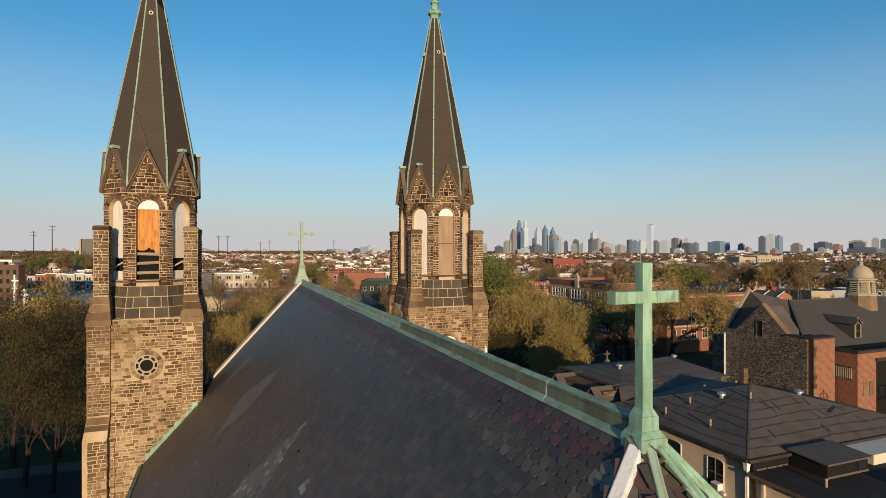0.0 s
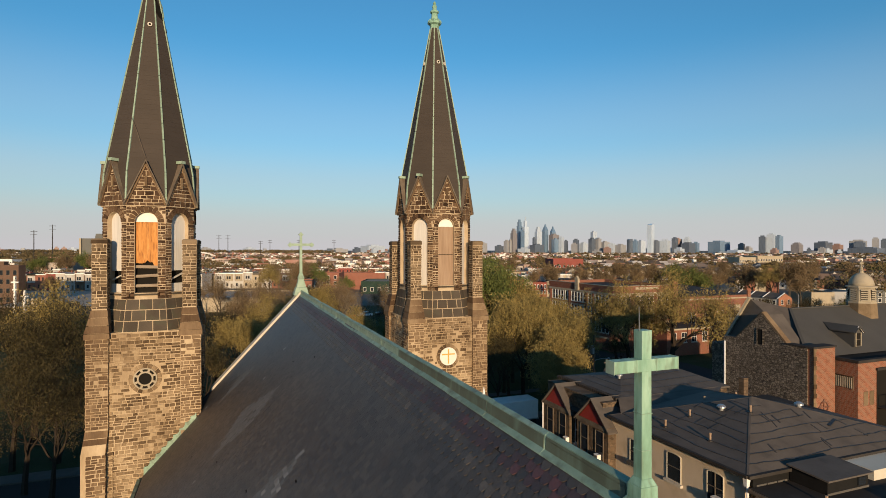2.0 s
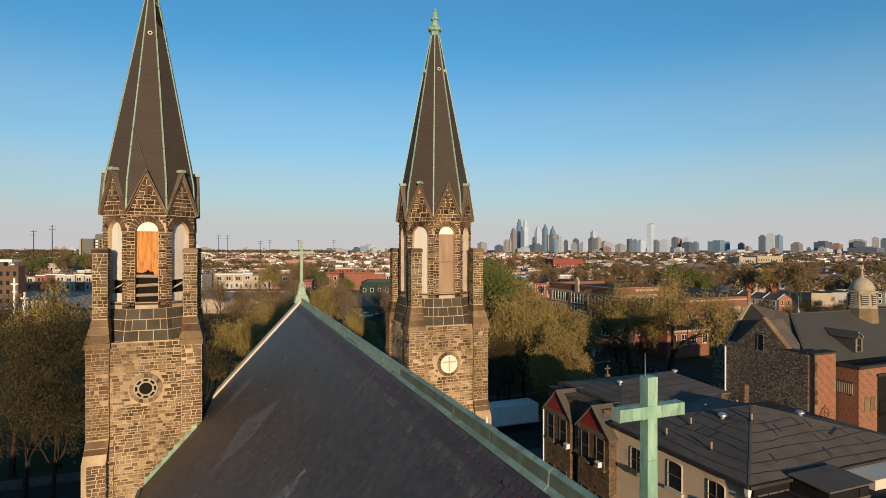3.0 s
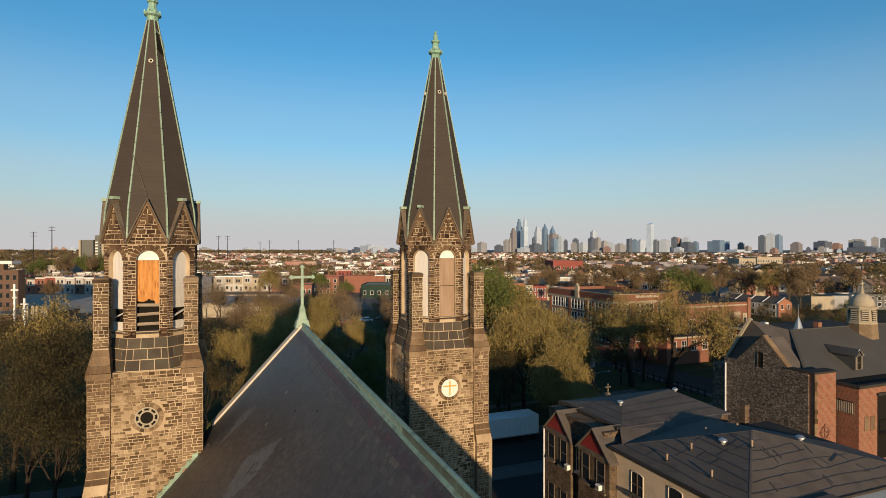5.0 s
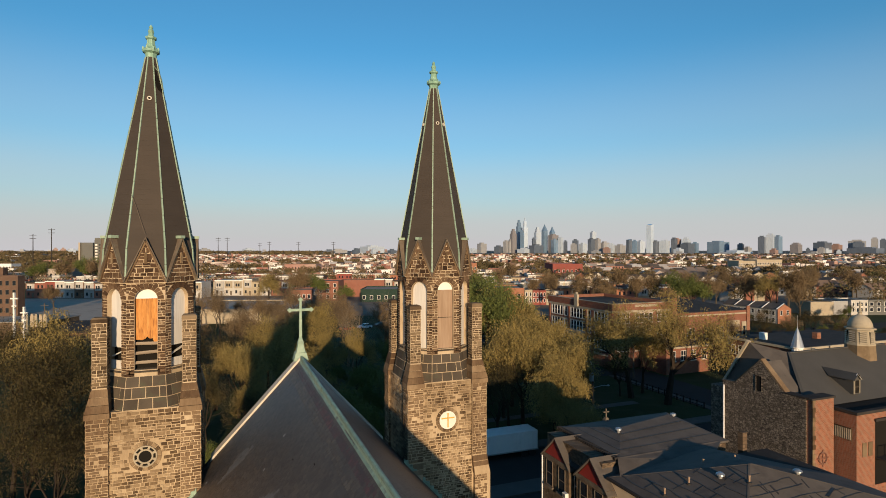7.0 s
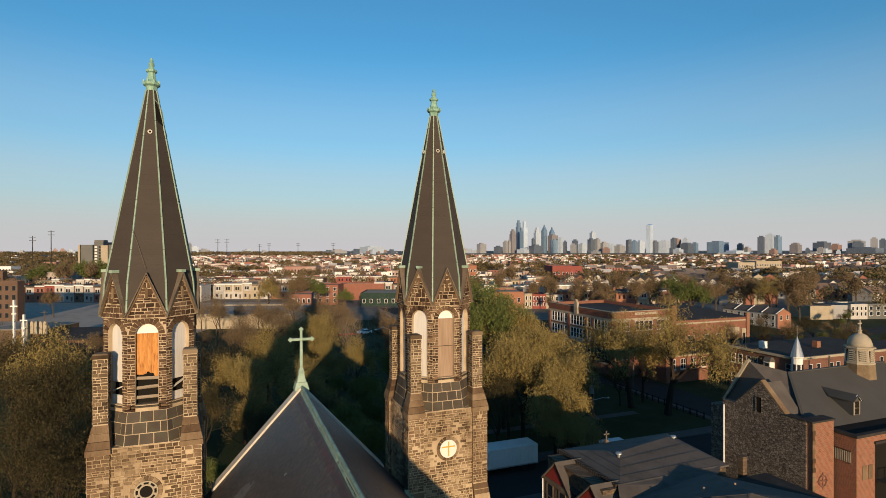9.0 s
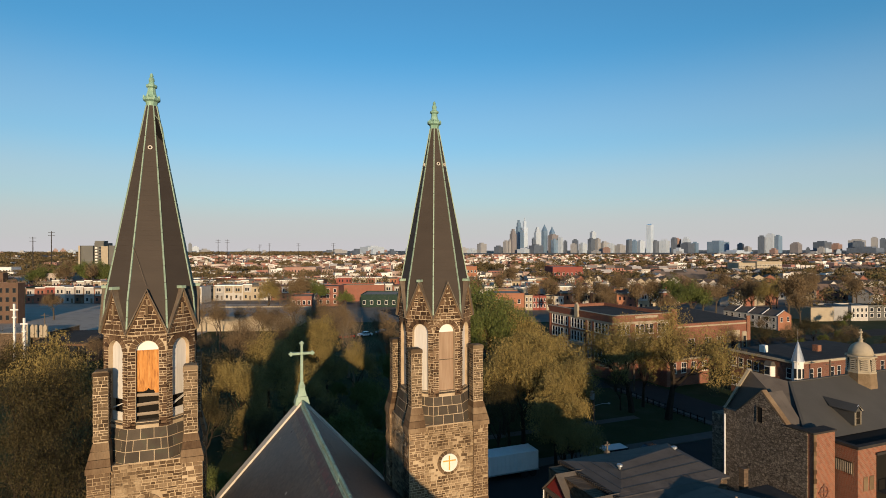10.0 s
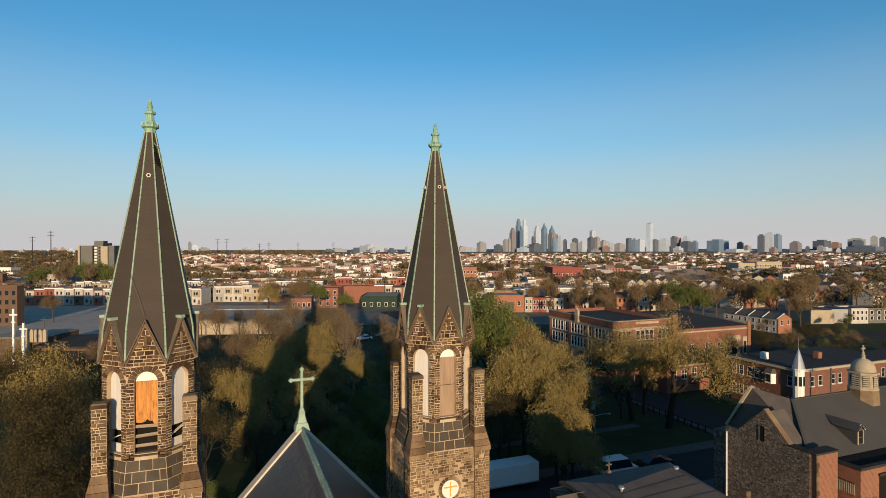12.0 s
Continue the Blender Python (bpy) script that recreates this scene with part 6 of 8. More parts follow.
TREES = [  # across, ahead, kind, height factor
    (-33, 47, "olive_b", 0.7), (-38, 55, "olive_a", 1.0), (-44, 60, "olive_a", 1.2), (-48, 68, "gold_a", 1.2), (-36, 68, "olive_b", 1.1), (-55, 72, "olive_a", 1.25), (-42, 78, "gold_b", 1.15), (-62, 82, "olive_a", 1.2),
    (-52, 86, "olive_b", 1.2), (-35, 86, "olive_a", 0.95), (-68, 92, "gold_a", 1.2), (-46, 98, "gold_a", 1.0), (-58, 102, "olive_a", 1.1), (-33, 60, "olive_a", 0.75), (-28, 66, "olive_b", 0.8), (-70, 104, "olive_a", 1.1), (-40, 108, "brown", 0.95), (-64, 114, "brown", 1.0), (-76, 100, "gold_a", 1.1), (-52, 56, "olive_a", 1.1), (-46, 50, "olive_b", 0.9),
    (-27, 76, "gold_b", 0.85), (-30, 96, "gold_a", 0.95), (-25, 88, "olive_a", 0.85), (-35, 120, "gold_a", 0.95), (-26, 110, "gold_b", 0.95), (-44, 126, "gold_a", 1.0), (-52, 136, "gold_b", 1.0),
    (-22, 66, "olive_a", 0.6), (-20, 78, "gold_a", 0.75), (-23, 56, "green", 0.45), (-15, 74, "olive_b", 0.6), (-45, 146, "gold_b", 1.05), (-57, 130, "gold_a", 1.0), (-39, 138, "gold_a", 1.1), (-49, 152, "gold_a", 1.1), (-60, 150, "brown", 1.1),
    (-31, 132, "gold_a", 1.0), (-35, 150, "gold_b", 1.15), (-42, 158, "brown", 1.1), (-26, 124, "brown", 1.0), (-24, 142, "gold_a", 1.0), (-28, 156, "brown", 1.05), (-20, 118, "bare", 1.05), (-17, 106, "bare", 0.95), (-23, 104, "gold_a", 0.8),
    (-13, 128, "gold_a", 0.9), (-9, 98, "green", 0.8), (-6, 120, "gold_a", 0.8), (-13, 90, "green", 0.55), (-10, 76, "green", 0.5), (-5, 80, "green", 0.55), (-16, 62, "green", 0.45), (-7, 66, "green", 0.4), (-14, 140, "brown", 0.9), (-17, 92, "green", 0.5), (-20, 96, "olive_a", 0.7),
    (4, 90, "green", 0.9), (2, 104, "olive_a", 1.0), (-1, 72, "green", 0.6),
    (8, 98, "green", 1.55), (12, 108, "green", 1.5), (9, 82, "gold_a", 0.95), (14, 90, "gold_b", 1.0), (15, 98, "gold_a", 0.9), (11, 76, "gold_b", 1.0), (15, 82, "gold_a", 0.9), (20, 104, "gold_b", 0.76), (14, 69, "gold_a", 0.85), (17, 75, "gold_b", 0.85), (9, 75, "olive_a", 0.75), (7, 118, "green", 1.65), (12, 119, "gold_a", 1.15), (11, 122, "brown", 0.9), (20, 88, "gold_a", 0.52), (7, 70, "olive_b", 0.7), (4, 96, "green", 1.5), (14, 66, "gold_a", 0.62), (16, 63, "gold_b", 0.55),
    (31.5, 93, "big", 0.97), (36, 89, "big", 1.05), (33, 106, "olive_b", 0.75), (30, 94, "olive_a", 0.5),
    (73, 108, "olive_b", 0.6), (80, 120, "green", 0.55), (88, 126, "olive_a", 0.55), (66, 126, "brown", 0.7), (95, 114, "green", 0.5), (78, 136, "olive_b", 0.65), (90, 142, "brown", 0.6), (70, 140, "brown", 0.8), (100, 150, "olive_a", 0.6), (84, 130, "green", 0.5), (104, 140, "brown", 0.6), (96, 134, "olive_b", 0.55), (110, 158, "brown", 0.45), (86, 160, "gold_a", 0.5), (98, 172, "brown", 0.4), (128, 216, "big", 0.9), (126, 196, "brown", 0.9),
    (-82, 112, "green", 0.9), (-92, 124, "olive_a", 1.0), (-78, 126, "brown", 0.9), (-20, 50, "green", 0.35), (-27, 50, "green", 0.45), (-100, 130, "gold_a", 0.9),
]
TREES += [(-8, 60, "green", 0.7), (-3, 62, "green", 0.72), (-12, 66, "green", 0.74), (-6, 72, "green", 0.78), (0, 68, "green", 0.72), (-1, 78, "green", 0.8), (-11, 82, "green", 0.7), (-16, 70, "olive_a", 0.62), (-5, 90, "olive_a", 0.75), (-21, 86, "gold_a", 0.7), (-15, 98, "olive_a", 0.8), (-42, 195, "green", 0.62),
          (-30, 82, "gold_b", 0.75), (-33, 74, "gold_a", 0.7), (-24, 72, "olive_b", 0.65), (-28, 104, "gold_a", 0.9), (-38, 114, "gold_b", 0.9), (-33, 128, "gold_a", 0.95), (-10, 108, "olive_a", 0.8), (45, 233, "brown", 0.5), (56, 226, "brown", 0.7), (62, 206, "brown", 0.75), (34.5, 96, "gold_a", 0.95),
          (15.5, 71, "gold_a", 0.74), (16.5, 79, "gold_b", 0.82), (15.5, 67, "gold_a", 0.68), (18.5, 87, "gold_a", 0.82), (12, 100, "gold_b", 1.15), (5, 108, "green", 1.62), (9, 113, "gold_a", 1.3), (18, 96, "gold_a", 0.84), (16, 105, "gold_b", 0.98), (17, 84, "gold_b", 0.95), (11, 88, "gold_a", 1.05)]
TREES += [(75, 118, "olive_a", 0.45), (82, 116, "green", 0.42), (90, 122, "olive_a", 0.50), (98, 120, "green", 0.40), (84, 132, "olive_a", 0.48), (94, 132, "green", 0.42), (104, 130, "olive_a", 0.50), (112, 136, "green", 0.42), (76, 128, "green", 0.40), (88, 144, "olive_a", 0.45), (100, 146, "green", 0.40), (112, 148, "olive_a", 0.42), (120, 144, "green", 0.40), (80, 138, "olive_b", 0.45)]     # dark bushes behind the corner terrace
TREES += [(-36, 48, "olive_a", 0.8), (-41, 53, "olive_a", 0.9), (-33, 53, "olive_a", 0.7), (-84, 176, "brown", 0.62), (-77, 178, "brown", 0.7), (-71, 175, "brown", 0.6), (-65, 178, "brown", 0.72), (-58, 176, "brown", 0.66), (-52, 178, "brown", 0.7)]
TREES += [(x, d, k, f) for x, d, k, f in ((92, 205, "green", 1.2), (99, 212, "brown", 1.1), (76, 190, "brown", 0.9), (112, 228, "brown", 1.0), (130, 240, "brown", 1.1), (60, 215, "brown", 0.9), (70, 245, "brown", 1.0), (84, 262, "brown", 1.1), (104, 255, "green", 1.2), (150, 250, "gold_a", 1.0), (170, 258, "brown", 1.1), (186, 250, "brown", 1.0), (144, 285, "brown", 1.1), (-62, 235, "brown", 1.2), (-70, 225, "gold_a", 1.1), (-55, 245, "green", 1.1), (-75, 240, "brown", 1.2), (-66, 262, "green", 1.1), (-42, 240, "green", 0.8), (-160, 300, "green", 1.0), (-175, 310, "brown", 1.0), (-190, 335, "green", 1.2), (-230, 400, "green", 1.5), (-250, 410, "green", 1.5), (-270, 420, "green", 1.6), (-290, 430, "brown", 1.4), (-215, 420, "green", 1.4), (15, 260, "brown", 1.0), (28, 275, "brown", 1.1), (50, 270, "brown", 1.0), (-5, 330, "brown", 1.1), (40, 330, "brown", 1.2), (200, 300, "brown", 1.1), (220, 260, "brown", 1.0), (-130, 222, "brown", 0.8), (-150, 215, "brown", 0.8), (-120, 236, "bare", 0.8), (-250, 345, "green", 1.4), (-242, 352, "green", 1.45), (-234, 346, "brown", 1.4), (-227, 354, "green", 1.45), (-219, 348, "brown", 1.4), (-212, 354, "green", 1.3), (75, 216, "brown", 1.1), (83, 223, "brown", 1.15), (90, 213, "green", 1.25), (66, 222, "brown", 1.0), (58, 231, "brown", 1.0), (131, 211, "brown", 1.3), (138, 217, "brown", 1.1), (124, 223, "brown", 1.1), (48, 241, "brown", 1.1), (40, 247, "brown", 1.0), (160, 250, "brown", 1.1), (172, 264, "brown", 1.1), (150, 268, "brown", 1.0), (110, 247, "brown", 1.1), (196, 266, "brown", 1.1), (100, 158, "green", 0.35), (108, 166, "olive_b", 0.4), (114, 160, "green", 0.32), (121, 172, "olive_b", 0.4), (128, 178, "green", 0.35), (134, 186, "olive_a", 0.35), (118, 190, "green", 0.3), (141, 194, "green", 0.35), (106, 182, "olive_b", 0.4), (98, 178, "green", 0.35), (92, 168, "olive_b", 0.4), (146, 200, "olive_b", 0.4))]
for across, ahead, kind, s in TREES:
    if -66 < across < -8 and 112 < ahead < 165 and kind.startswith("gold"):
        kind, s = "brown", s * 0.85
    if -32 < across < -12 and 70 < ahead < 112 and kind.startswith("olive"):
        kind = "gold_a"
    if across < -44 and 85 < ahead < 140:
        s *= 0.62
    if across < -0.62 * ahead and ahead < 140:
        s = min(s, (29 - 0.178 * ahead) / 14)
    me, label = KINDS[kind + "_far" if ahead > 185 and kind in ("brown", "green") else kind]
    tree("tree", spot(across, ahead), me, label, s * rng.uniform(0.95, 1.08), rng.uniform(0, 6.28))

# ---- rows of houses ----
for name, cols in {"brick_house": [(0.19, 0.078, 0.055), (0.28, 0.12, 0.085)], "orange_house": [(0.25, 0.11, 0.065), (0.33, 0.15, 0.09)], "white_house": [(0.36, 0.34, 0.31), (0.5, 0.47, 0.43)], "cream_house": [(0.3, 0.25, 0.18), (0.4, 0.34, 0.25)],
                   "grey_house": [(0.25, 0.25, 0.25), (0.36, 0.35, 0.34)], "brown_house": [(0.09, 0.056, 0.04), (0.15, 0.092, 0.064)], "red_house": [(0.19, 0.055, 0.045), (0.26, 0.075, 0.06)], "green_house": [(0.018, 0.035, 0.028), (0.026, 0.05, 0.038)]}.items():
    M[name] = material(name, cols, rough=0.85, scale=2.5, fine=5, bump=0.1, stains=0.2, stain_colour=(0.15, 0.12, 0.1))
M["silver_roof"] = material("silver_coated_roof", [(0.2, 0.175, 0.148), (0.33, 0.285, 0.24)], rough=0.95, scale=3, fine=4, stains=0.4, stain_colour=(0.2, 0.18, 0.16))


def house_variant(seed, wall, low_wall, roof, w, h, bay):
    """A two-storey terraced house at the origin, its front to -y; returned as (name, mesh, parent index) parts."""
    rng = random.Random(seed)
    d = 11.0
    out = []
    out.append(("wall", mesh_of("wall", Shape().box(-w / 2, 0, 0, w / 2, d, h), M[wall])))
    out.append(("roof", mesh_of("roof", Shape().prism([(-w / 2, -0.1, h), (w / 2, -0.1, h), (w / 2, d, h - 0.5), (-w / 2, d, h - 0.5)], [(-w / 2, -0.1, h + 0.12), (w / 2, -0.1, h + 0.12), (w / 2, d, h - 0.38), (-w / 2, d, h - 0.38)]), M[roof])))
    out.append(("cornice", mesh_of("cornice", Shape().box(-w / 2, -0.4, h - 0.5, w / 2, -0.004, h - 0.02), M["white_paint" if seed % 3 else "trim"])))
    y = 0.0
    if bay:
        out.append(("bay", mesh_of("bay", Shape().prism([(-w * 0.4, -0.004, h * 0.5), (-w * 0.25, -0.8, h * 0.5), (w * 0.25, -0.8, h * 0.5), (w * 0.4, -0.004, h * 0.5)], [(-w * 0.4, -0.004, h - 0.55), (-w * 0.25, -0.8, h - 0.55), (w * 0.25, -0.8, h - 0.55), (w * 0.4, -0.004, h - 0.55)]), M[low_wall])))
        y = -0.8
    for x, z, ww, hh, yy in ((-0.2 * w * (0.6 if bay else 1), h * 0.6, 0.85, 1.55, y), (0.2 * w * (0.6 if bay else 1), h * 0.6, 0.85, 1.55, y), (-0.2 * w, 1.2, 1.0, 1.6, 0), (0.25 * w, 0.3, 0.95, 2.2, 0)):
        out.append(("window" if hh < 2 else "door", mesh_of("window", Shape().box(x - ww / 2, yy - 0.06, z, x + ww / 2, yy - 0.004, z + hh), M["glass" if hh < 2 else "trim"])))
    if rng.random() < 0.7:
        cx, cy = rng.uniform(-w / 2 + 0.5, w / 2 - 0.5), rng.uniform(3, 8)
        out.append(("chimney", mesh_of("chimney", Shape().box(cx - 0.3, cy - 0.3, h - 0.6, cx + 0.3, cy + 0.3, h + 1.0), M["brick_house"])))
    return out


spec = [("brick_house", "white_house", "felt_dark", 1), ("white_house", "cream_house", "silver_roof", 1), ("brown_house", "white_house", "felt_dark", 1), ("cream_house", "cream_house", "silver_roof", 0), ("brick_house", "brick_house", "felt", 0), ("white_house", "white_house", "felt_dark", 0),
        ("orange_house", "white_house", "silver_roof", 0), ("grey_house", "white_house", "silver_roof", 1), ("red_house", "red_house", "felt_dark", 0), ("brick_house", "cream_house", "silver_roof", 1), ("green_house", "green_house", "silver_roof", 1), ("cream_house", "white_house", "felt", 1)]
WORDS = {"brick_house": "red brick", "white_house": "white-fronted", "brown_house": "brown brick", "cream_house": "cream", "orange_house": "orange brick", "grey_house": "grey", "red_house": "bright red", "green_house": "dark green"}
HOUSES = []
for i, (a, b, c, bay) in enumerate(spec):
    HOUSES.append((house_variant(i, a, b, c, 4.9, 7.6 + (i % 3) * 0.5, bay), f"{WORDS[a]} two-storey terraced house" + (" with bay window" if bay else "")))


def gabled_variant(wall, roof, w, h):
    """A small pitched-roof house, its gable end to the side."""
    d = 9.0
    out = [("wall", mesh_of("wall", Shape().prism([(-w / 2, 0, 0), (w / 2, 0, 0), (w / 2, d, 0), (-w / 2, d, 0)], [(-w / 2, 0, h), (w / 2, 0, h), (w / 2, d, h), (-w / 2, d, h)]), M[wall])),
           ("gable", mesh_of("gable", Shape().slab([(-w / 2, 0, h), (-w / 2, d, h), (-w / 2, d / 2, h + 2.6)], (w, 0, 0)), M[wall])),
           ("roof_slope", mesh_of("roof_slope", Shape().slab([(-w / 2 - 0.3, -0.5, h - 0.25), (w / 2 + 0.3, -0.5, h - 0.25), (w / 2 + 0.3, d / 2, h + 2.75), (-w / 2 - 0.3, d / 2, h + 2.75)], (0, 0, 0.15)), M[roof])),
           ("roof_slope", mesh_of("roof_slope", Shape().slab([(w / 2 + 0.3, d + 0.5, h - 0.25), (-w / 2 - 0.3, d + 0.5, h - 0.25), (-w / 2 - 0.3, d / 2, h + 2.75), (w / 2 + 0.3, d / 2, h + 2.75)], (0, 0, 0.15)), M[roof]))]
    for x in (-w / 4, w / 4):
        for z in (1.0, 3.6):
            out.append(("window", mesh_of("window", Shape().box(x - 0.5, -0.06, z, x + 0.5, -0.004, z + 1.4), M["glass"])))
    return out


for wall, roof in (("white_house", "brown_roof"), ("brick_house", "brown_roof"), ("cream_house", "felt"), ("white_house", "felt")):
    HOUSES.append((gabled_variant(wall, roof, 7.0, 5.4), f"small {WORDS[wall]} house with a pitched brown roof"))


def house(at, turn, k):
    parts, label = HOUSES[k % len(HOUSES)]
    h = new("terraced_house")
    h.matrix_basis = Matrix.Translation((at[0], at[1], 0)) @ Matrix.Rotation(turn, 4, "Z")
    tagged(h, label, "house", "terraced houses")
    for n, me in parts:
        o = new(n, me)
        o.parent = h
    return h


rng = random.Random(42)
YAW = radians(-21.2)


def house_row(across0, across1, depth, tilt=0.0, kinds=None, gap=0.04):
    x = across0
    while x < across1:
        if rng.random() > gap:
            y = depth + (x - across0) * math.tan(radians(tilt))
            k = rng.choice(kinds) if kinds else rng.randrange(len(HOUSES))
            house(spot(x, y), YAW + radians(tilt), k)
        x += 4.92 * math.cos(radians(tilt))


PALE = [1, 3, 5, 9, 11, 1, 0, 7, 2]
MIXED = [0, 4, 2, 3, 1, 9, 7, 6]
PITCHED = [12, 13, 14, 15]
house_row(-250, -120, 279, -1, [8, 1, 5, 2, 10, 7, 0, 5, 2, 4, 10])
house_row(-122, -12, 292, 1, PALE)
house_row(-240, -70, 332, -1, PALE + [0, 4])
house_row(-160, -20, 362, 2, [4, 6, 0, 8, 9, 1, 3])
house_row(54, 66, 245, 6, [0, 6, 3, 11, 6, 3, 1], gap=0.03)
house_row(68, 104, 240, 8, [6, 4, 3, 11, 0, 1], gap=0.08)
house_row(8, 90, 270, 3, [1, 3, 9, 6, 11, 0, 5], gap=0.08)
house_row(30, 90, 300, 5, [0, 4, 6, 9, 1, 3], gap=0.1)
house_row(-20, 60, 335, 0, [1, 3, 5, 9, 0, 6], gap=0.06)
house_row(-20, 70, 368, 2, [1, 3, 5, 9, 0, 6], gap=0.06)
for across, depth, n, tilt in ((96, 262, 5, 24), (110, 300, 6, -20), (140, 262, 4, 22), (150, 330, 6, 18), (176, 292, 5, -16), (205, 262, 5, 20), (120, 350, 6, 25), (190, 345, 6, -22), (225, 320, 6, 15), (240, 285, 4, -10), (90, 380, 6, 20), (160, 385, 7, 12), (255, 370, 6, 20), (200, 400, 6, -15)):
    for i in range(n):
        c, s_ = math.cos(radians(tilt)), math.sin(radians(tilt))
        house(spot(across + i * 7.02 * c, depth + i * 7.02 * s_), YAW + radians(tilt + (90 if n % 2 == 0 else 0)), rng.choice(PITCHED))
# unseen house rows added beyond the edges of the view, to shade the ground
for i in range(11):
    house((-18 - i * 4.92, 14), 0.0, rng.choice(MIXED))
    house((108 + i * 4.92, 37), 0.0, rng.choice(MIXED))
for i in range(12):
    house((-26 + i * 4.92, -62), 0.0, rng.choice(MIXED))

# far roofs, walls and tree crowns
M["far_walls"] = material("far_house_walls", [(0.145, 0.095, 0.078), (0.28, 0.115, 0.092), (0.32, 0.18, 0.145), (0.44, 0.4, 0.355), (0.66, 0.645, 0.62), (0.72, 0.71, 0.7), (0.31, 0.225, 0.195)], rough=0.9, scale=30, fine=1, bump=0, pieces=1.15, spread=0.2)
M["far_roofs"] = material("far_roofs", [(0.066, 0.056, 0.05), (0.115, 0.093, 0.08), (0.2, 0.155, 0.13), (0.46, 0.43, 0.405)], rough=0.8, scale=30, fine=1, bump=0, pieces=1.1, spread=0.2)
walls, roofs, wins = Shape(), Shape(), Shape()


def far_house(x, y, turn, w, d, h, pitched):
    m = Matrix.Translation((*spot(x, y), 0)) @ Matrix.Rotation(turn, 4, "Z")
    p = [m @ Vector(q) for q in ((-w / 2, 0, 0), (w / 2, 0, 0), (w / 2, d, 0), (-w / 2, d, 0), (-w / 2, 0, h), (w / 2, 0, h), (w / 2, d, h), (-w / 2, d, h))]
    walls.add(p, [(0, 1, 5, 4), (1, 2, 6, 5), (2, 3, 7, 6), (3, 0, 4, 7)])
    if pitched:
        for gx in (-w / 2, w / 2):
            walls.add([m @ Vector(q) for q in ((gx, 0, h), (gx, d, h), (gx, d / 2, h + d * 0.28))], [(0, 1, 2)])
        r = [m @ Vector(q) for q in ((-w / 2 - 0.3, -0.3, h), (w / 2 + 0.3, -0.3, h), (w / 2 + 0.3, d + 0.3, h), (-w / 2 - 0.3, d + 0.3, h), (-w / 2 - 0.3, d / 2, h + d * 0.3), (w / 2 + 0.3, d / 2, h + d * 0.3))]
        roofs.slab([r[0], r[1], r[5], r[4]], (0, 0, 0.2))
        roofs.slab([r[2], r[3], r[4], r[5]], (0, 0, 0.2))
    else:
        r = [m @ Vector(q) for q in ((-w / 2 - 0.1, -0.2, h), (w / 2 + 0.1, -0.2, h), (w / 2 + 0.1, d, h - 0.3), (-w / 2 - 0.1, d, h - 0.3))]
        roofs.slab(r, (0, 0, 0.25))
    if y < 1100:
        n = max(2, int(w / 2.4))
        for i in range(n):
            for z in ((1.2, 4.4) if h < 9 else (1.2, 4.4, 7.4)):
                if z + 1.6 < h:
                    cx = -w / 2 + w * (i + 0.5) / n
                    wins.add([m @ Vector(q) for q in ((cx - 0.5, -0.05, z), (cx + 0.5, -0.05, z), (cx + 0.5, -0.05, z + 1.6), (cx - 0.5, -0.05, z + 1.6))], [(0, 1, 2, 3)])


depth = 330.0
while depth < 1650:
    x = -0.95 * depth
    turn = YAW + radians(rng.uniform(-14, 14))
    while x < 0.95 * depth:
        run = rng.randint(3, 12)
        pitched = rng.random() < (0.55 if x > 0.3 * depth else 0.15)
        jitter = rng.uniform(-18, 18)
        big = rng.random() < 0.04
        for i in range(run):
            if x < -0.56 * depth and depth > 440 and rng.random() < 0.8:
                x += 5.3
                continue
            if depth + jitter > 400 or not (-200 < x < 310):
                if big:
                    far_house(x + 8, depth + jitter, turn, rng.uniform(14, 28), rng.uniform(12, 22), rng.uniform(7, 12), False)
                    x += 30
                    break
                far_house(x, depth + jitter, turn + (radians(90) if pitched and run % 3 == 0 else 0), 5.2 if not pitched else 9, 11 if not pitched else 8, rng.uniform(6, 9) if not pitched else rng.uniform(4.5, 6.5), pitched)
            x += 5.3 if not pitched else 9
        x += rng.choice((6, 14, 25, 40))
        if rng.random() < 0.4:
            turn = YAW + radians(rng.uniform(-20, 20))
    depth *= 1.055
    depth += 14
tagged(part("far_house_walls", walls, "far_walls", kind="stuff"), "distant brick and white city house walls", "houses")
tagged(part("far_house_roofs", roofs, "far_roofs", kind="stuff"), "distant flat and pitched city roofs", "roofs")
tagged(part("far_house_windows", wins, "glass", kind="stuff"), "small dark windows of distant houses", "windows")

M["far_leaf"] = material("far_crowns", [(0.05, 0.05, 0.02), (0.085, 0.07, 0.032), (0.12, 0.086, 0.046), (0.15, 0.11, 0.056), (0.08, 0.085, 0.03)], rough=0.9, scale=16, fine=1, bump=0, pieces=0.4, spread=0.9)
clumps = []
np_rng = np.random.RandomState(4)


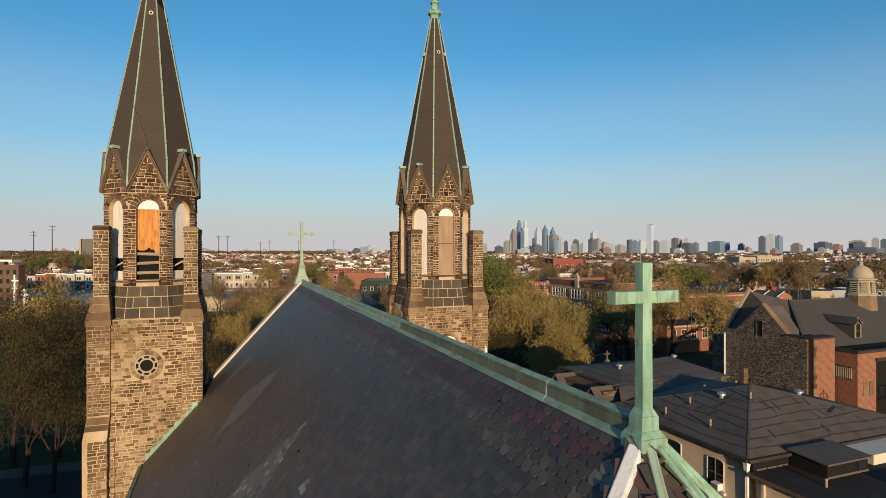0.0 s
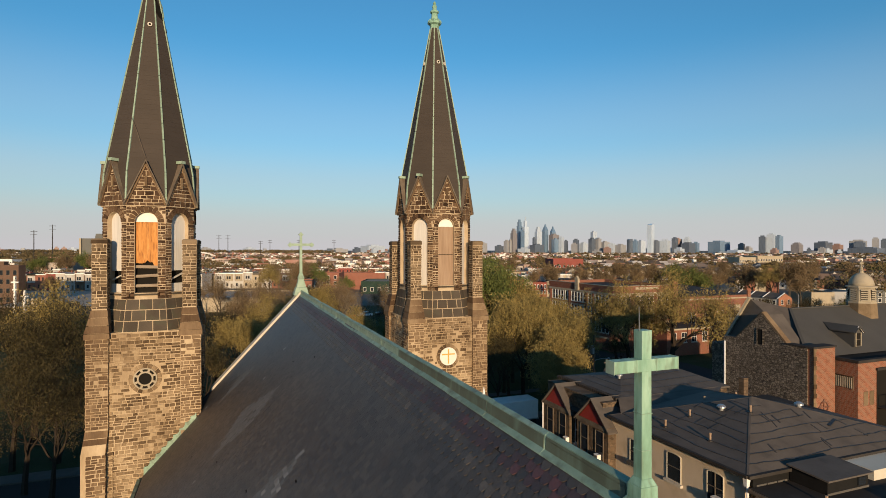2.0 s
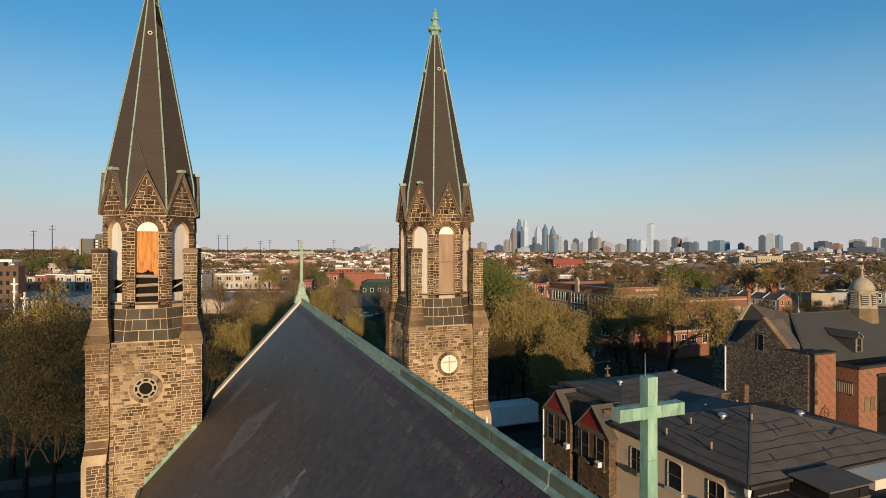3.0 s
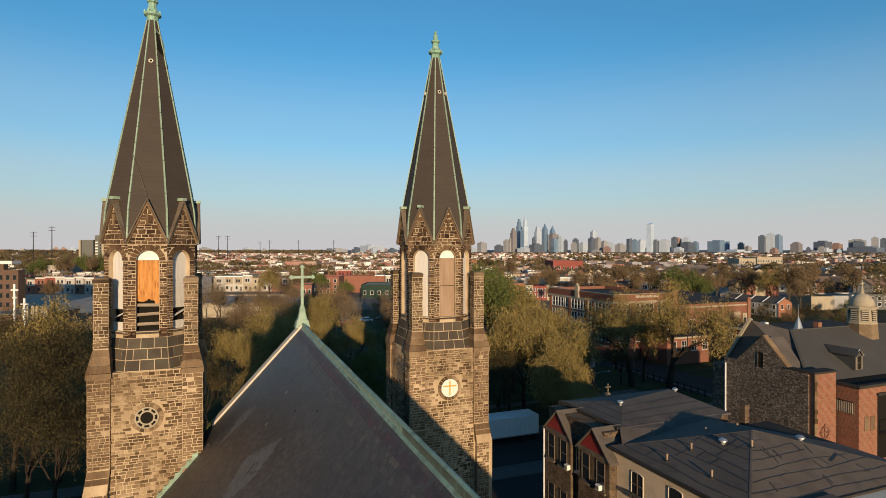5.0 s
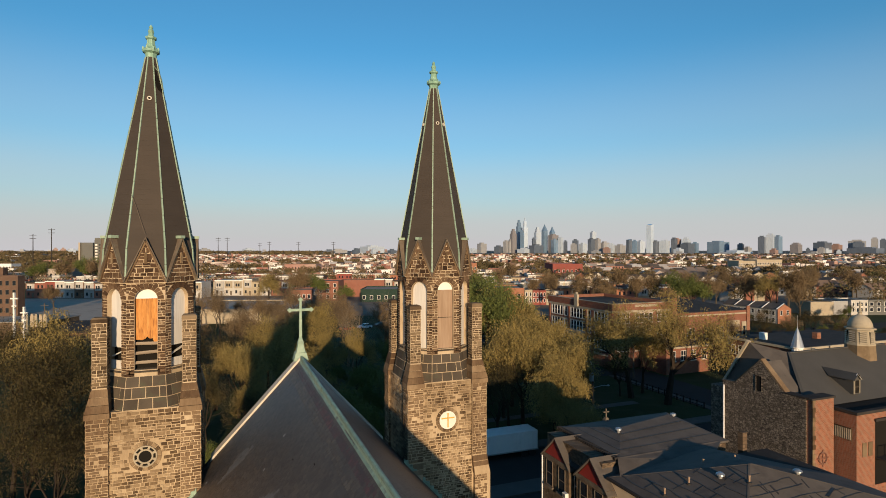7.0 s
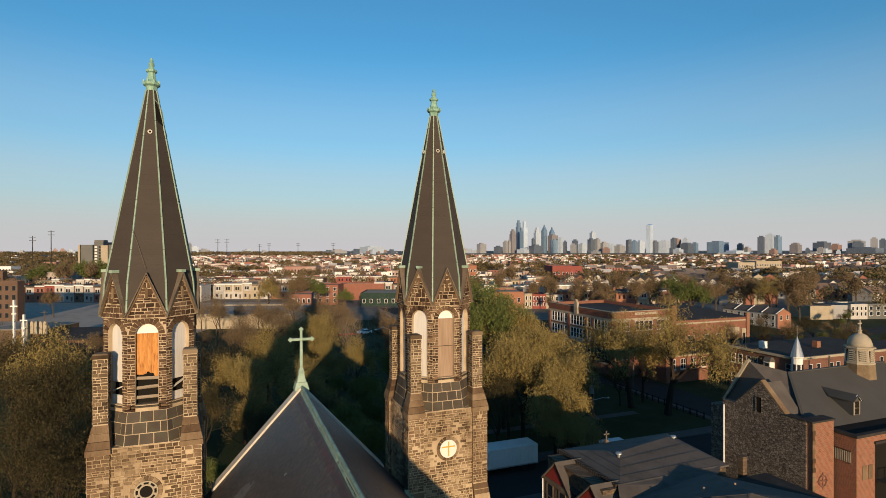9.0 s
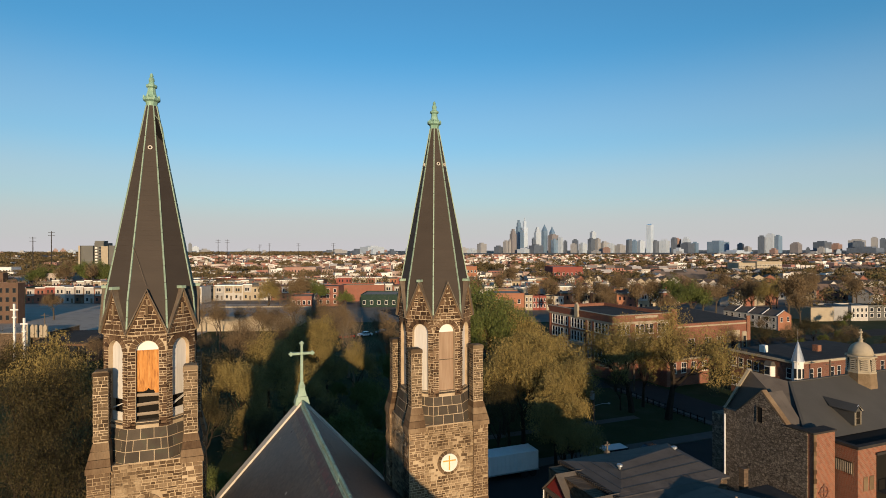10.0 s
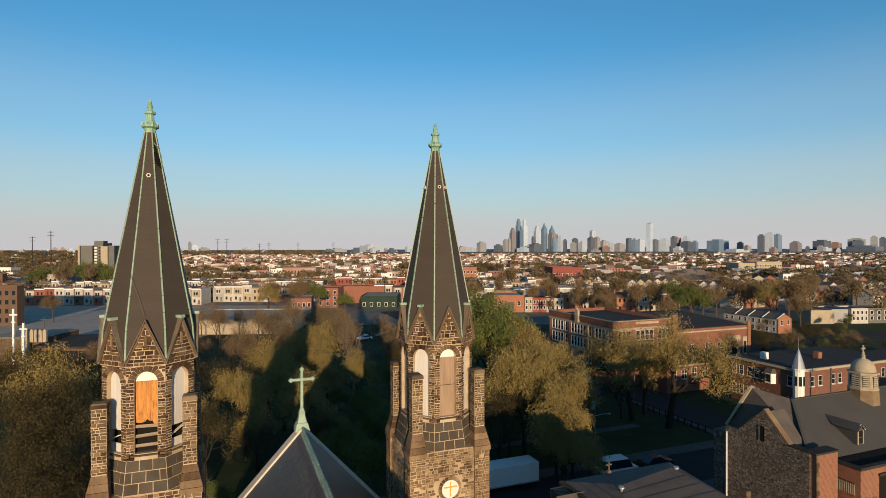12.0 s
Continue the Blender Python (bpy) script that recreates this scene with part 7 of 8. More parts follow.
def clump(x, y, r, h, n, size):
    """One far crown: several lobes of small leaf sprays, denser towards its top."""
    c = spot(x, y)
    lobes = np_rng.uniform(-1, 1, size=(7, 3)) * (r * 0.62, r * 0.62, h * 0.2) + (c[0], c[1], h * 0.62)
    at = lobes[np_rng.randint(0, 7, n)]
    way = np_rng.normal(size=(n, 3))
    way /= np.linalg.norm(way, axis=1)[:, None]
    at = at + way * np_rng.uniform(0.55, 1.0, size=(n, 1)) * (r * 0.42, r * 0.42, h * 0.22)
    a, b = np_rng.normal(size=(2, n, 3))
    a *= size / np.linalg.norm(a, axis=1)[:, None]
    b *= size / np.linalg.norm(b, axis=1)[:, None]
    clumps.append(np.stack((at - a, at - b * 0.8, at + a * 0.9 + b * 0.5), axis=1))


for i in range(300):
    d = rng.uniform(175, 440)
    x = rng.uniform(-0.85, 0.85) * d
    if (d < 300 and -260 < x < 60) or (d < 200 and x > 0):
        continue
    clump(x, d, rng.uniform(4, 7), rng.uniform(8, 13), 320, 0.5)
for i in range(3000):
    d = 380 * (4.2 ** rng.random())
    x = rng.uniform(-0.9, 0.9) * d
    wood = noise.noise(Vector((x / 120, d / 120, 0))) > (0.16 if -0.4 < x / d < 0.12 else -0.12)
    if wood:
        clump(x, d, rng.uniform(5, 9), rng.uniform(7, 12), 170 if d < 800 else 90, 0.6 + d / 1050)
for i in range(420):        # woods beyond the terraces
    d = 430 * (3.0 ** rng.random())
    clump(rng.uniform(-0.88, -0.53) * d, d, rng.uniform(7, 12), rng.uniform(8, 12), 130, 0.7 + d / 1050)
for i in range(260):        # woods on the horizon
    d = rng.uniform(1500, 2600)
    x = rng.uniform(-0.85, -0.2) * d
    clump(x, d, 22, 14, 70, 3.0)
leaf_points = np.concatenate(clumps).reshape(-1, 3)
far_mesh = bpy.data.meshes.new("far_tree_crowns")
far_mesh.from_pydata(leaf_points.tolist(), [], np.arange(len(leaf_points)).reshape(-1, 3).tolist())
far_mesh.materials.append(M["far_leaf"])
tagged(new("far_tree_crowns", far_mesh), "distant budding city tree crowns", "trees", kind="stuff")

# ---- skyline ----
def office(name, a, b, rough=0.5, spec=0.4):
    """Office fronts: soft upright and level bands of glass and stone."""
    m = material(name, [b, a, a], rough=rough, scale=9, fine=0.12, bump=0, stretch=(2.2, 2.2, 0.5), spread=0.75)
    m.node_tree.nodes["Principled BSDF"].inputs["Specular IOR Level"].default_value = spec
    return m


# base colours mostly tinted blue, standing in for haze over the far city
M["sk_white"] = office("haze_blue_office", (0.36, 0.42, 0.5), (0.24, 0.29, 0.36))
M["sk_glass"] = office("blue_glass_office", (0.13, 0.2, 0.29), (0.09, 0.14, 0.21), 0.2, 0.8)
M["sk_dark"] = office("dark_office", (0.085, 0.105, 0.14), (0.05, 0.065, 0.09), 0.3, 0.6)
M["sk_tan"] = office("haze_grey_block", (0.25, 0.255, 0.27), (0.17, 0.175, 0.19))
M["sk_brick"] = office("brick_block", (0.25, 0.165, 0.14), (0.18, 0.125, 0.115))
M["sk_brown"] = office("haze_brown_tower", (0.19, 0.18, 0.19), (0.13, 0.125, 0.14))
M["sk_silver"] = office("haze_silver_glass", (0.42, 0.5, 0.6), (0.3, 0.38, 0.48), 0.2, 0.8)
SK = 2800.0
SKY_WORDS = {"sk_white": "pale office tower", "sk_glass": "blue glass office tower", "sk_dark": "dark glass office block", "sk_tan": "tan masonry block", "sk_brick": "red brick block", "sk_brown": "brown stone tower", "sk_silver": "tall silver glass tower"}


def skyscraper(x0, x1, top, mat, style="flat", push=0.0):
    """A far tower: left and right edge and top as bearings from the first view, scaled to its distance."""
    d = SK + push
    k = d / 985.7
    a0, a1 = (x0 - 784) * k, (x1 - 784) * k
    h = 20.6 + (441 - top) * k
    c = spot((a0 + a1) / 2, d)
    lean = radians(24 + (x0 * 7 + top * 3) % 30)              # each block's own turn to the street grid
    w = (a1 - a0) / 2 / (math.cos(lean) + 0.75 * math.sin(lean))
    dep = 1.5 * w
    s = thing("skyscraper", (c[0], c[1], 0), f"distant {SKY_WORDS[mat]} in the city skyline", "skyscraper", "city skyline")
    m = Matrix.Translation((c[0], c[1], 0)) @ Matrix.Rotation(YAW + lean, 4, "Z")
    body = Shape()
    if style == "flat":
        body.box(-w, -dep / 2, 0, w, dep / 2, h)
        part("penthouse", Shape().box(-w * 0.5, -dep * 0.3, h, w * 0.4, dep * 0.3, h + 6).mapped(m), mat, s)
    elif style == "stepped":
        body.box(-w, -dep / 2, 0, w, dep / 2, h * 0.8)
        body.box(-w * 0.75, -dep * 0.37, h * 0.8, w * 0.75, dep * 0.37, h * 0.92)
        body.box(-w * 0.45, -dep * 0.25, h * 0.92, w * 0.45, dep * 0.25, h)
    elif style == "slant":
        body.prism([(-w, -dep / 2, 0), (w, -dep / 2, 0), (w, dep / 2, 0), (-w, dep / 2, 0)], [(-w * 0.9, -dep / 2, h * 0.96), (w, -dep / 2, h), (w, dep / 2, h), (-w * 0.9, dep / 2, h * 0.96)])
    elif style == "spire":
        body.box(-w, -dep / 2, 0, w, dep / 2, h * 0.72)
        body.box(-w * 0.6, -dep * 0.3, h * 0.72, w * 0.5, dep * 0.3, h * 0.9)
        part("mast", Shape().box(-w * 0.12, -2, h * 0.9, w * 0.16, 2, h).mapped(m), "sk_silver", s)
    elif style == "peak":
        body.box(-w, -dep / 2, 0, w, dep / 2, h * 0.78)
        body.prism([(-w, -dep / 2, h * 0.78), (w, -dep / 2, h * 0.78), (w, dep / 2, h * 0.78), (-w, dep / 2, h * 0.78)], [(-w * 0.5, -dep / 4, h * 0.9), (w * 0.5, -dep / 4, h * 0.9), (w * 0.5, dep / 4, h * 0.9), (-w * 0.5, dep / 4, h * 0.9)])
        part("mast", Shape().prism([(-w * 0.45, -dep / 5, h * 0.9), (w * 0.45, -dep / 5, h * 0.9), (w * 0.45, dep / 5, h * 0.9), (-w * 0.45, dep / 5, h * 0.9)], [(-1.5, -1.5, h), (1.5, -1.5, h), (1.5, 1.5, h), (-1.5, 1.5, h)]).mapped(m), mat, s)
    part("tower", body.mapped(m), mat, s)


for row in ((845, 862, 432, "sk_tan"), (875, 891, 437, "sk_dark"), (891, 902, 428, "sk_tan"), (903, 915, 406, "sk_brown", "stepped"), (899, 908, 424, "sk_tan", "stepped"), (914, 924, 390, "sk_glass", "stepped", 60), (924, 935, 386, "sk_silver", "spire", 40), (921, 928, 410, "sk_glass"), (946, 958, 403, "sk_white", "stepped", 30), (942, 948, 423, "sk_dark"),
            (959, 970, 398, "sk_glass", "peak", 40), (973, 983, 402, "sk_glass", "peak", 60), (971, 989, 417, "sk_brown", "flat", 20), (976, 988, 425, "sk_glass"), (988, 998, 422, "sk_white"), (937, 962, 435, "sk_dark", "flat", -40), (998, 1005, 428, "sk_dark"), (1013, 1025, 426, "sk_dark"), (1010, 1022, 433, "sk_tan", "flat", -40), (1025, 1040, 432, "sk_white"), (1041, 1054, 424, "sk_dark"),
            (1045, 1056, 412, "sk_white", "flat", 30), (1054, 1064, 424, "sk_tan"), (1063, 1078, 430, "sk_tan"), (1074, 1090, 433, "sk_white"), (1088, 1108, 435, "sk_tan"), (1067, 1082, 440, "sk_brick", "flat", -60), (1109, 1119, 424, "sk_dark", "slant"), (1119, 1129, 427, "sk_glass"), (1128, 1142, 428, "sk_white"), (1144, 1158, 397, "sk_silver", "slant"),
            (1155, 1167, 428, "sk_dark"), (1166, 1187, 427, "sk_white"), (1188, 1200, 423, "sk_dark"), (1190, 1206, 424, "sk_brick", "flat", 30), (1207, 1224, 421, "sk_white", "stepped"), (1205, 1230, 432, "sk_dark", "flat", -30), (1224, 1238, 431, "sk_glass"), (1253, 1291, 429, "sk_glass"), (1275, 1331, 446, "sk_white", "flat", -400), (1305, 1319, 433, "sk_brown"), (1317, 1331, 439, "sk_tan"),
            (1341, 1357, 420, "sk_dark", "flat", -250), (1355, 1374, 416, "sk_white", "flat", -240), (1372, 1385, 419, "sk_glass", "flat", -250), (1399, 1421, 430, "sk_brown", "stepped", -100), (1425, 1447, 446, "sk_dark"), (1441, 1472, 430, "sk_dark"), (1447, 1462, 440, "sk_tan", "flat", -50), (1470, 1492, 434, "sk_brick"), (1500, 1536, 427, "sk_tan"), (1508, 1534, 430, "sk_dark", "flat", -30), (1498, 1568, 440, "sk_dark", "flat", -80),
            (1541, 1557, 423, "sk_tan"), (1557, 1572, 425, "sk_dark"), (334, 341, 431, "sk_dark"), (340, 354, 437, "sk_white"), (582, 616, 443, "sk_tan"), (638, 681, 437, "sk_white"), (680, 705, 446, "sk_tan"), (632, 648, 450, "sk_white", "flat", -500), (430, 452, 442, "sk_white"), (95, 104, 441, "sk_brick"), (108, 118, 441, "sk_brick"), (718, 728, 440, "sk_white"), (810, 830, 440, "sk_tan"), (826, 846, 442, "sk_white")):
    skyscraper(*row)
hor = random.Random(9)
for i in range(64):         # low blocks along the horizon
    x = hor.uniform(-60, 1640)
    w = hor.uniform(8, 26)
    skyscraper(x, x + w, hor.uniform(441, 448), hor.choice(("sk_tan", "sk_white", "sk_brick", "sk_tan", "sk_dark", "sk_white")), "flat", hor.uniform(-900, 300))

# ---- single buildings of the middle distance ----
def block(name, across0, across1, depth0, depth1, h, wall, roof, label, storeys=0, cols=0, turn=0.0, parapet=0.5, sheet=None):
    """A flat-roofed building by its place across and ahead; windows on the front."""
    w, d = across1 - across0, depth1 - depth0
    c = spot((across0 + across1) / 2, depth0)
    b = thing(name, (c[0], c[1], 0), label, "building")
    m = Matrix.Translation((c[0], c[1], 0)) @ Matrix.Rotation(YAW + radians(turn), 4, "Z")
    part("wall", Shape().box(-w / 2, 0, 0, w / 2, d, h).mapped(m), wall, b)
    part("roof", Shape().box(-w / 2 + 0.3, 0.3, h, w / 2 - 0.3, d - 0.3, h + 0.1).mapped(m), roof, b)
    for x0, y0, x1, y1 in ((-w / 2, 0, w / 2, 0.3), (-w / 2, d - 0.3, w / 2, d), (-w / 2, 0.304, -w / 2 + 0.3, d - 0.304), (w / 2 - 0.3, 0.304, w / 2, d - 0.304)):
        part("parapet", Shape().box(x0, y0, h + 0.004, x1, y1, h + parapet).mapped(m), sheet or wall, b)
    for i in range(cols):
        for j in range(storeys):
            x = -w / 2 + w * (i + 0.5) / cols
            z = 1.2 + j * (h - 1.0) / storeys
            ww = min(1.4, w / cols * 0.55)
            o = part("window", Shape().box(x - ww / 2, -0.1, z, x + ww / 2, -0.004, z + min(1.9, h / storeys * 0.6)).mapped(m), "trim" if wall == "brown_house" else "white_paint", b)
            part("pane", Shape().box(x - ww / 2 + 0.12, -0.14, z + 0.12, x + ww / 2 - 0.12, -0.104, z + min(1.9, h / storeys * 0.6) - 0.12).mapped(m), "glass", o)
    return b


slab_home = thing("apartment_block", (*spot(-322, 520), 0), "tall dark grey and cream apartment block with balcony strip", "apartment block")
am = Matrix.Translation((*spot(-322, 520), 0)) @ Matrix.Rotation(YAW + radians(8), 4, "Z")
M["slab_grey"] = material("grey_cladding", [(0.1, 0.1, 0.095), (0.14, 0.14, 0.13)], rough=0.8, scale=6, fine=2)
for n, x0, x1, y0, h, mat in (("gable_end", -15.6, -14.0, -2, 30, "cream_house"), ("wing", -13.99, -4.0, 0, 30, "slab_grey"), ("stair_core", -3.99, 4.0, 3, 32.5, "slab_grey"), ("cream_panel", 4.01, 10.0, -2, 29.5, "cream_house"), ("wing", 10.01, 15.0, 0, 30, "slab_grey")):
    part(n, Shape().box(x0, y0, 0, x1, 22, h).mapped(am), mat, slab_home)
for i in range(10):
    part("balcony", Shape().box(-3.4, 2.6, 2 + i * 2.8, -1.2, 2.99, 3.3 + i * 2.8).mapped(am), "white_paint", slab_home)
    part("window", Shape().box(0.2, 2.9, 2 + i * 2.8, 2.6, 2.99, 3.5 + i * 2.8).mapped(am), "glass", slab_home)
part("roof_plant", Shape().box(-5, 6, 32.5, 3, 15, 34.5).mapped(am), "slab_grey", slab_home)
block("low_annex", -318, -285, 480, 500, 9, "orange_house", "felt", "low tan brick annex before the apartment slabs", 2, 8, 5)
block("warehouse", -88, -50, 184, 216, 4.4, "cream_house", "lot", "long low pale warehouse with flat roof behind trees", 0, 0, 2)
block("brick_works", -196, -155.5, 204, 207.5, 14.3, "brown_house", "felt", "brown brick works with rows of windows", 4, 16, 0)
block("brick_works", -330, -262, 330, 334, 12.5, "brown_house", "felt_dark", "low orange brick works with flat roof", 2, 6, 4)
block("green_store", -38, -21, 258, 280, 5.4, "green_house", "silver_roof", "dark green painted corner store with pale sign band", 1, 5, 0)
block("brick_store", -61, -53, 225, 240, 7.5, "brick_house", "silver_roof", "brick corner building with a pale roof", 2, 4, 10)
block("brick_store", -59, -49, 262, 276, 9.0, "brick_house", "felt", "tall narrow red brick shop", 3, 3, 0)
block("long_shed", -56, -30, 286, 300, 8.0, "brick_house", "felt", "long low brick shed with brown roof", 0, 0, 3)
garage = block("garage", 22.4, 35.8, 244, 262, 7.0, "orange_house", "silver_roof", "orange brick garage with wide pale door")
gx, gy = spot(29.1, 244)
gm = Matrix.Translation((gx, gy, 0)) @ Matrix.Rotation(YAW, 4, "Z")
part("garage_door", Shape().box(-1.8, -0.12, 0, 2.2, -0.004, 4.4).mapped(gm), "concrete", garage, "wide pale roller door")
for x, w in ((-5.6, 1.0), (-3.8, 1.0), (4.4, 1.2)):
    window(garage, gm, x, 3.0, w, 1.9)
for x0, x1, h, wall, words in ((36.0, 39.4, 6.2, "cream_house", "yellow"), (39.5, 42.4, 5.9, "red_house", "dark red"), (42.5, 45.4, 5.9, "red_house", "dark red"), (45.5, 49.2, 5.7, "cream_house", "cream"), (49.3, 53.0, 5.7, "white_house", "pale grey")):
    block("row_house", x0, x1, 244, 254, h, wall, "felt", words + " two-storey row house with small windows", 2, 2)
block("red_factory", 80, 102, 405, 430, 13, "red_house", "silver_roof", "bright red factory with white ends", 2, 7, 3)
block("orange_factory", 12, 24, 390, 420, 14, "orange_house", "felt", "orange brick factory block", 3, 5, 0)
block("tan_school", 266, 281, 500, 520, 13, "cream_house", "felt", "tan brick school above roofs", 3, 10, 0)
block("tan_school", 285, 308, 505, 530, 14, "cream_house", "felt", "tan brick school with chimney", 3, 10, 0)
block("cream_house", 136, 145, 206, 218, 4.6, "cream_house", "silver_roof", "plain cream rendered house end", 0, 0, 4)
block("white_house", 151.8, 158.4, 207, 216, 5.2, "white_house", "felt_dark", "white-fronted pair of terraced houses with bay windows", 2, 4, 4)
block("blue_house", 158.6, 170, 208, 217, 5.2, "slab_grey", "felt_dark", "grey-blue terraced house beside the white pair", 2, 4, 4)
block("grey_house", 145.3, 151.5, 208, 220, 4.7, "grey_house", "felt", "plain grey rendered house end", 0, 0, 0)

# brick school with tall windows
school = thing("school", (81, 105, 0), "three-storey red brick school with white sash windows", "school")
part("wall", Shape().box(73.8, 94, 0, 90.2, 118, 12.6), "brick_school", school)
part("wing_wall", Shape().box(90.204, 95.2, 0, 113.4, 118, 10.6), "brick_school", school)
part("roof", Shape().box(74.2, 94.4, 12.6, 89.8, 117.6, 12.7), "felt_dark", school)
part("wing_roof", Shape().prism([(90.3, 95.3, 10.6), (113.3, 95.3, 10.6), (113.3, 117.9, 10.6), (90.3, 117.9, 10.6)], [(90.3, 95.3, 10.7), (113.3, 95.3, 10.7), (113.3, 117.9, 11.8), (90.3, 117.9, 11.8)]), "felt_dark", school)
for x0, y0, x1, y1, z0, z1, mat in ((73.7, 93.9, 90.3, 94.4, 12.6, 13.4, "brick_school"), (73.7, 94.404, 74.2, 118.1, 12.6, 13.4, "brick_school"), (89.8, 94.404, 90.3, 118.1, 12.6, 13.4, "brick_school"), (74.204, 117.6, 89.796, 118.1, 12.6, 13.4, "brick_school"), (73.55, 93.75, 90.4, 93.896, 11.6, 12.0, "limestone"), (73.55, 93.9, 73.696, 118, 11.6, 12.0, "limestone"), (90.31, 95.05, 113.5, 95.196, 9.8, 10.1, "limestone"), (89.2, 93.6, 90.5, 93.89, 0, 14.2, "brick"), (112.6, 94.9, 113.6, 95.19, 0, 11.6, "brick")):
    part("parapet" if z1 > 13 else "band", Shape().box(x0, y0, z0, x1, y1, z1), mat, school)
part("name_panel", Shape().box(79.5, 93.8, 12.65, 85.5, 93.88, 13.15), "limestone", school)
lf, ff = face_frame((73.8, 0, 0), (0, -1, 0)), face_frame((0, 94, 0), (1, 0, 0))
for z in (9.35, 6.5, 3.55):
    for y0, y1, sashes in ((111.8, 116.5, 4), (109.95, 111.1, 1), (103.0, 108.6, 5), (101.0, 102.2, 1), (95.2, 99.8, 4)):
        w = (y1 - y0) / sashes
        for i in range(sashes):
            window(school, lf, -(y0 + (i + 0.5) * w), z, w - 0.2, 2.1, depth=0.12)
            part("mullion", Shape().box(-(y0 + i * w) - 0.12, -0.1, z - 0.05, -(y0 + i * w) + 0.12, -0.004, z + 2.15).mapped(lf), "white_paint", school)
        part("mullion", Shape().box(-y1 - 0.12, -0.1, z - 0.05, -y1 + 0.12, -0.004, z + 2.15).mapped(lf), "white_paint", school)
        part("lintel", Shape().box(-y1 - 0.15, -0.14, z + 2.16, -y0 + 0.15, -0.004, z + 2.36).mapped(lf), "limestone", school)
    for x0, x1, sashes in ((75.1, 78.3, 3), (79.6, 84.4, 4), (85.4, 88.6, 3)):
        w = (x1 - x0) / sashes
        for i in range(sashes):
            window(school, ff, x0 + (i + 0.5) * w, z, w - 0.18, 2.0)
        part("lintel", Shape().box(x0 - 0.15, -0.14, z + 2.06, x1 + 0.15, -0.004, z + 2.26).mapped(ff), "limestone", school)
part("band", Shape().box(73.6, 94.1, 2.4, 73.79, 103.9, 2.75).box(73.6, 108.7, 2.4, 73.79, 117.9, 2.75), "limestone", school)
wf = face_frame((0, 95.2, 0), (1, 0, 0))
for x in (96, 101, 104.6):
    window(school, wf, x, 4.6, 2.0, 2.6, bars=2)
part("stone_bay", Shape().box(106.6, 94.98, 3.0, 110.4, 95.19, 8.4), "limestone", school, "pale stone window surround")
window(school, face_frame((0, 94.98, 0), (1, 0, 0)), 108.5, 4.2, 1.7, 3.0, bars=2, frame_mat="trim")
part("stone_bay", Shape().box(111.2, 94.98, 3.0, 112.5, 95.19, 8.0), "limestone", school)
window(school, face_frame((0, 94.98, 0), (1, 0, 0)), 111.85, 4.2, 0.8, 2.8, frame_mat="trim")
part("balcony", Shape().box(72.9, 102.8, 5.9, 73.62, 108.8, 6.35), "limestone", school, "pale stone balcony over the entrance")
for y in (103.0, 104.4, 105.8, 107.2, 108.4):
    part("column", Shape().box(73.1, y, 0, 73.45, y + 0.34, 5.89), "limestone", school)
for y in (94.2, 100.05, 102.3, 109.0, 117.0):
    part("pilaster", Shape().box(73.5, y, 0, 73.79, y + 0.6, 11.59), "brick_school", school)
part("cresting", Shape().slab([(73.3, 105.5, 11.9), (73.3, 105.5, 14.4), (73.3, 106.1, 15.1), (73.3, 106.7, 14.4), (73.3, 106.7, 11.9)], (0.5, 0, 0)), "limestone", school)
part("coping", Shape().box(73.6, 93.8, 13.4, 90.4, 94.5, 13.5).box(73.6, 94.504, 13.4, 74.3, 118.2, 13.5), "limestone", school)

annex = thing("school_annex", (86, 88, 0), "low red brick school annex with white cornice", "building")
part("wall", Shape().box(80.5, 86, 0, 92, 93.5, 5.3), "brick_school", annex)
part("cornice", Shape().box(80.3, 85.8, 5.1, 92.2, 93.4, 5.4), "limestone", annex)
part("roof", Shape().box(80.6, 86.1, 5.4, 91.9, 93.3, 5.48), "felt_dark", annex)
for x in (82.2, 84.8, 87.4, 90.2):
    window(annex, face_frame((0, 86, 0), (1, 0, 0)), x, 2.6, 1.3, 2.0, bars=2)

# brick terrace with a pale turret
terr = thing("corner_terrace", (100, 72, 0), "brown brick corner terrace with white cornice and turret", "building")
part("wall", Shape().box(90, 66, 0, 116, 79.4, 8.0), "brick_dark", terr)
part("roof", Shape().box(89.9, 65.9, 8.0, 116.1, 79.5, 8.15), "felt_dark", terr)
part("cornice", Shape().box(89.6, 65.6, 7.7, 116.2, 65.99, 8.1), "limestone", terr)
part("cornice", Shape().box(89.6, 66.0, 7.7, 89.99, 79.6, 8.1), "limestone", terr)
tf, tl = face_frame((0, 66, 0), (1, 0, 0)), face_frame((90, 0, 0), (0, -1, 0))
for x in (93.2, 95.2, 98.5, 100.2, 103.5, 106, 109, 112):
    for z in (5.0, 1.4):
        window(terr, tf, x, z, 0.95, 1.7)
for y in (67.6, 74.0, 75.4, 77.2, 78.7):
    for z in (5.0, 1.4):
        window(terr, tl, -y, z, 0.95, 1.7)
tur = part("turret", Shape().lathe([(0.85, 0), (0.85, 8.0), (1.0, 8.1), (1.0, 8.25)], 12, 0, (90.2, 66.2)), "white_paint", terr, "white round corner turret")
part("turret_roof", Shape().lathe([(1.0, 8.25), (0.68, 9.5), (0.3, 10.8), (0.06, 11.5), (0.03, 11.7), (0.02, 13.6)], 12, 0, (90.2, 66.2)), "steel", tur, "pale conical turret roof")
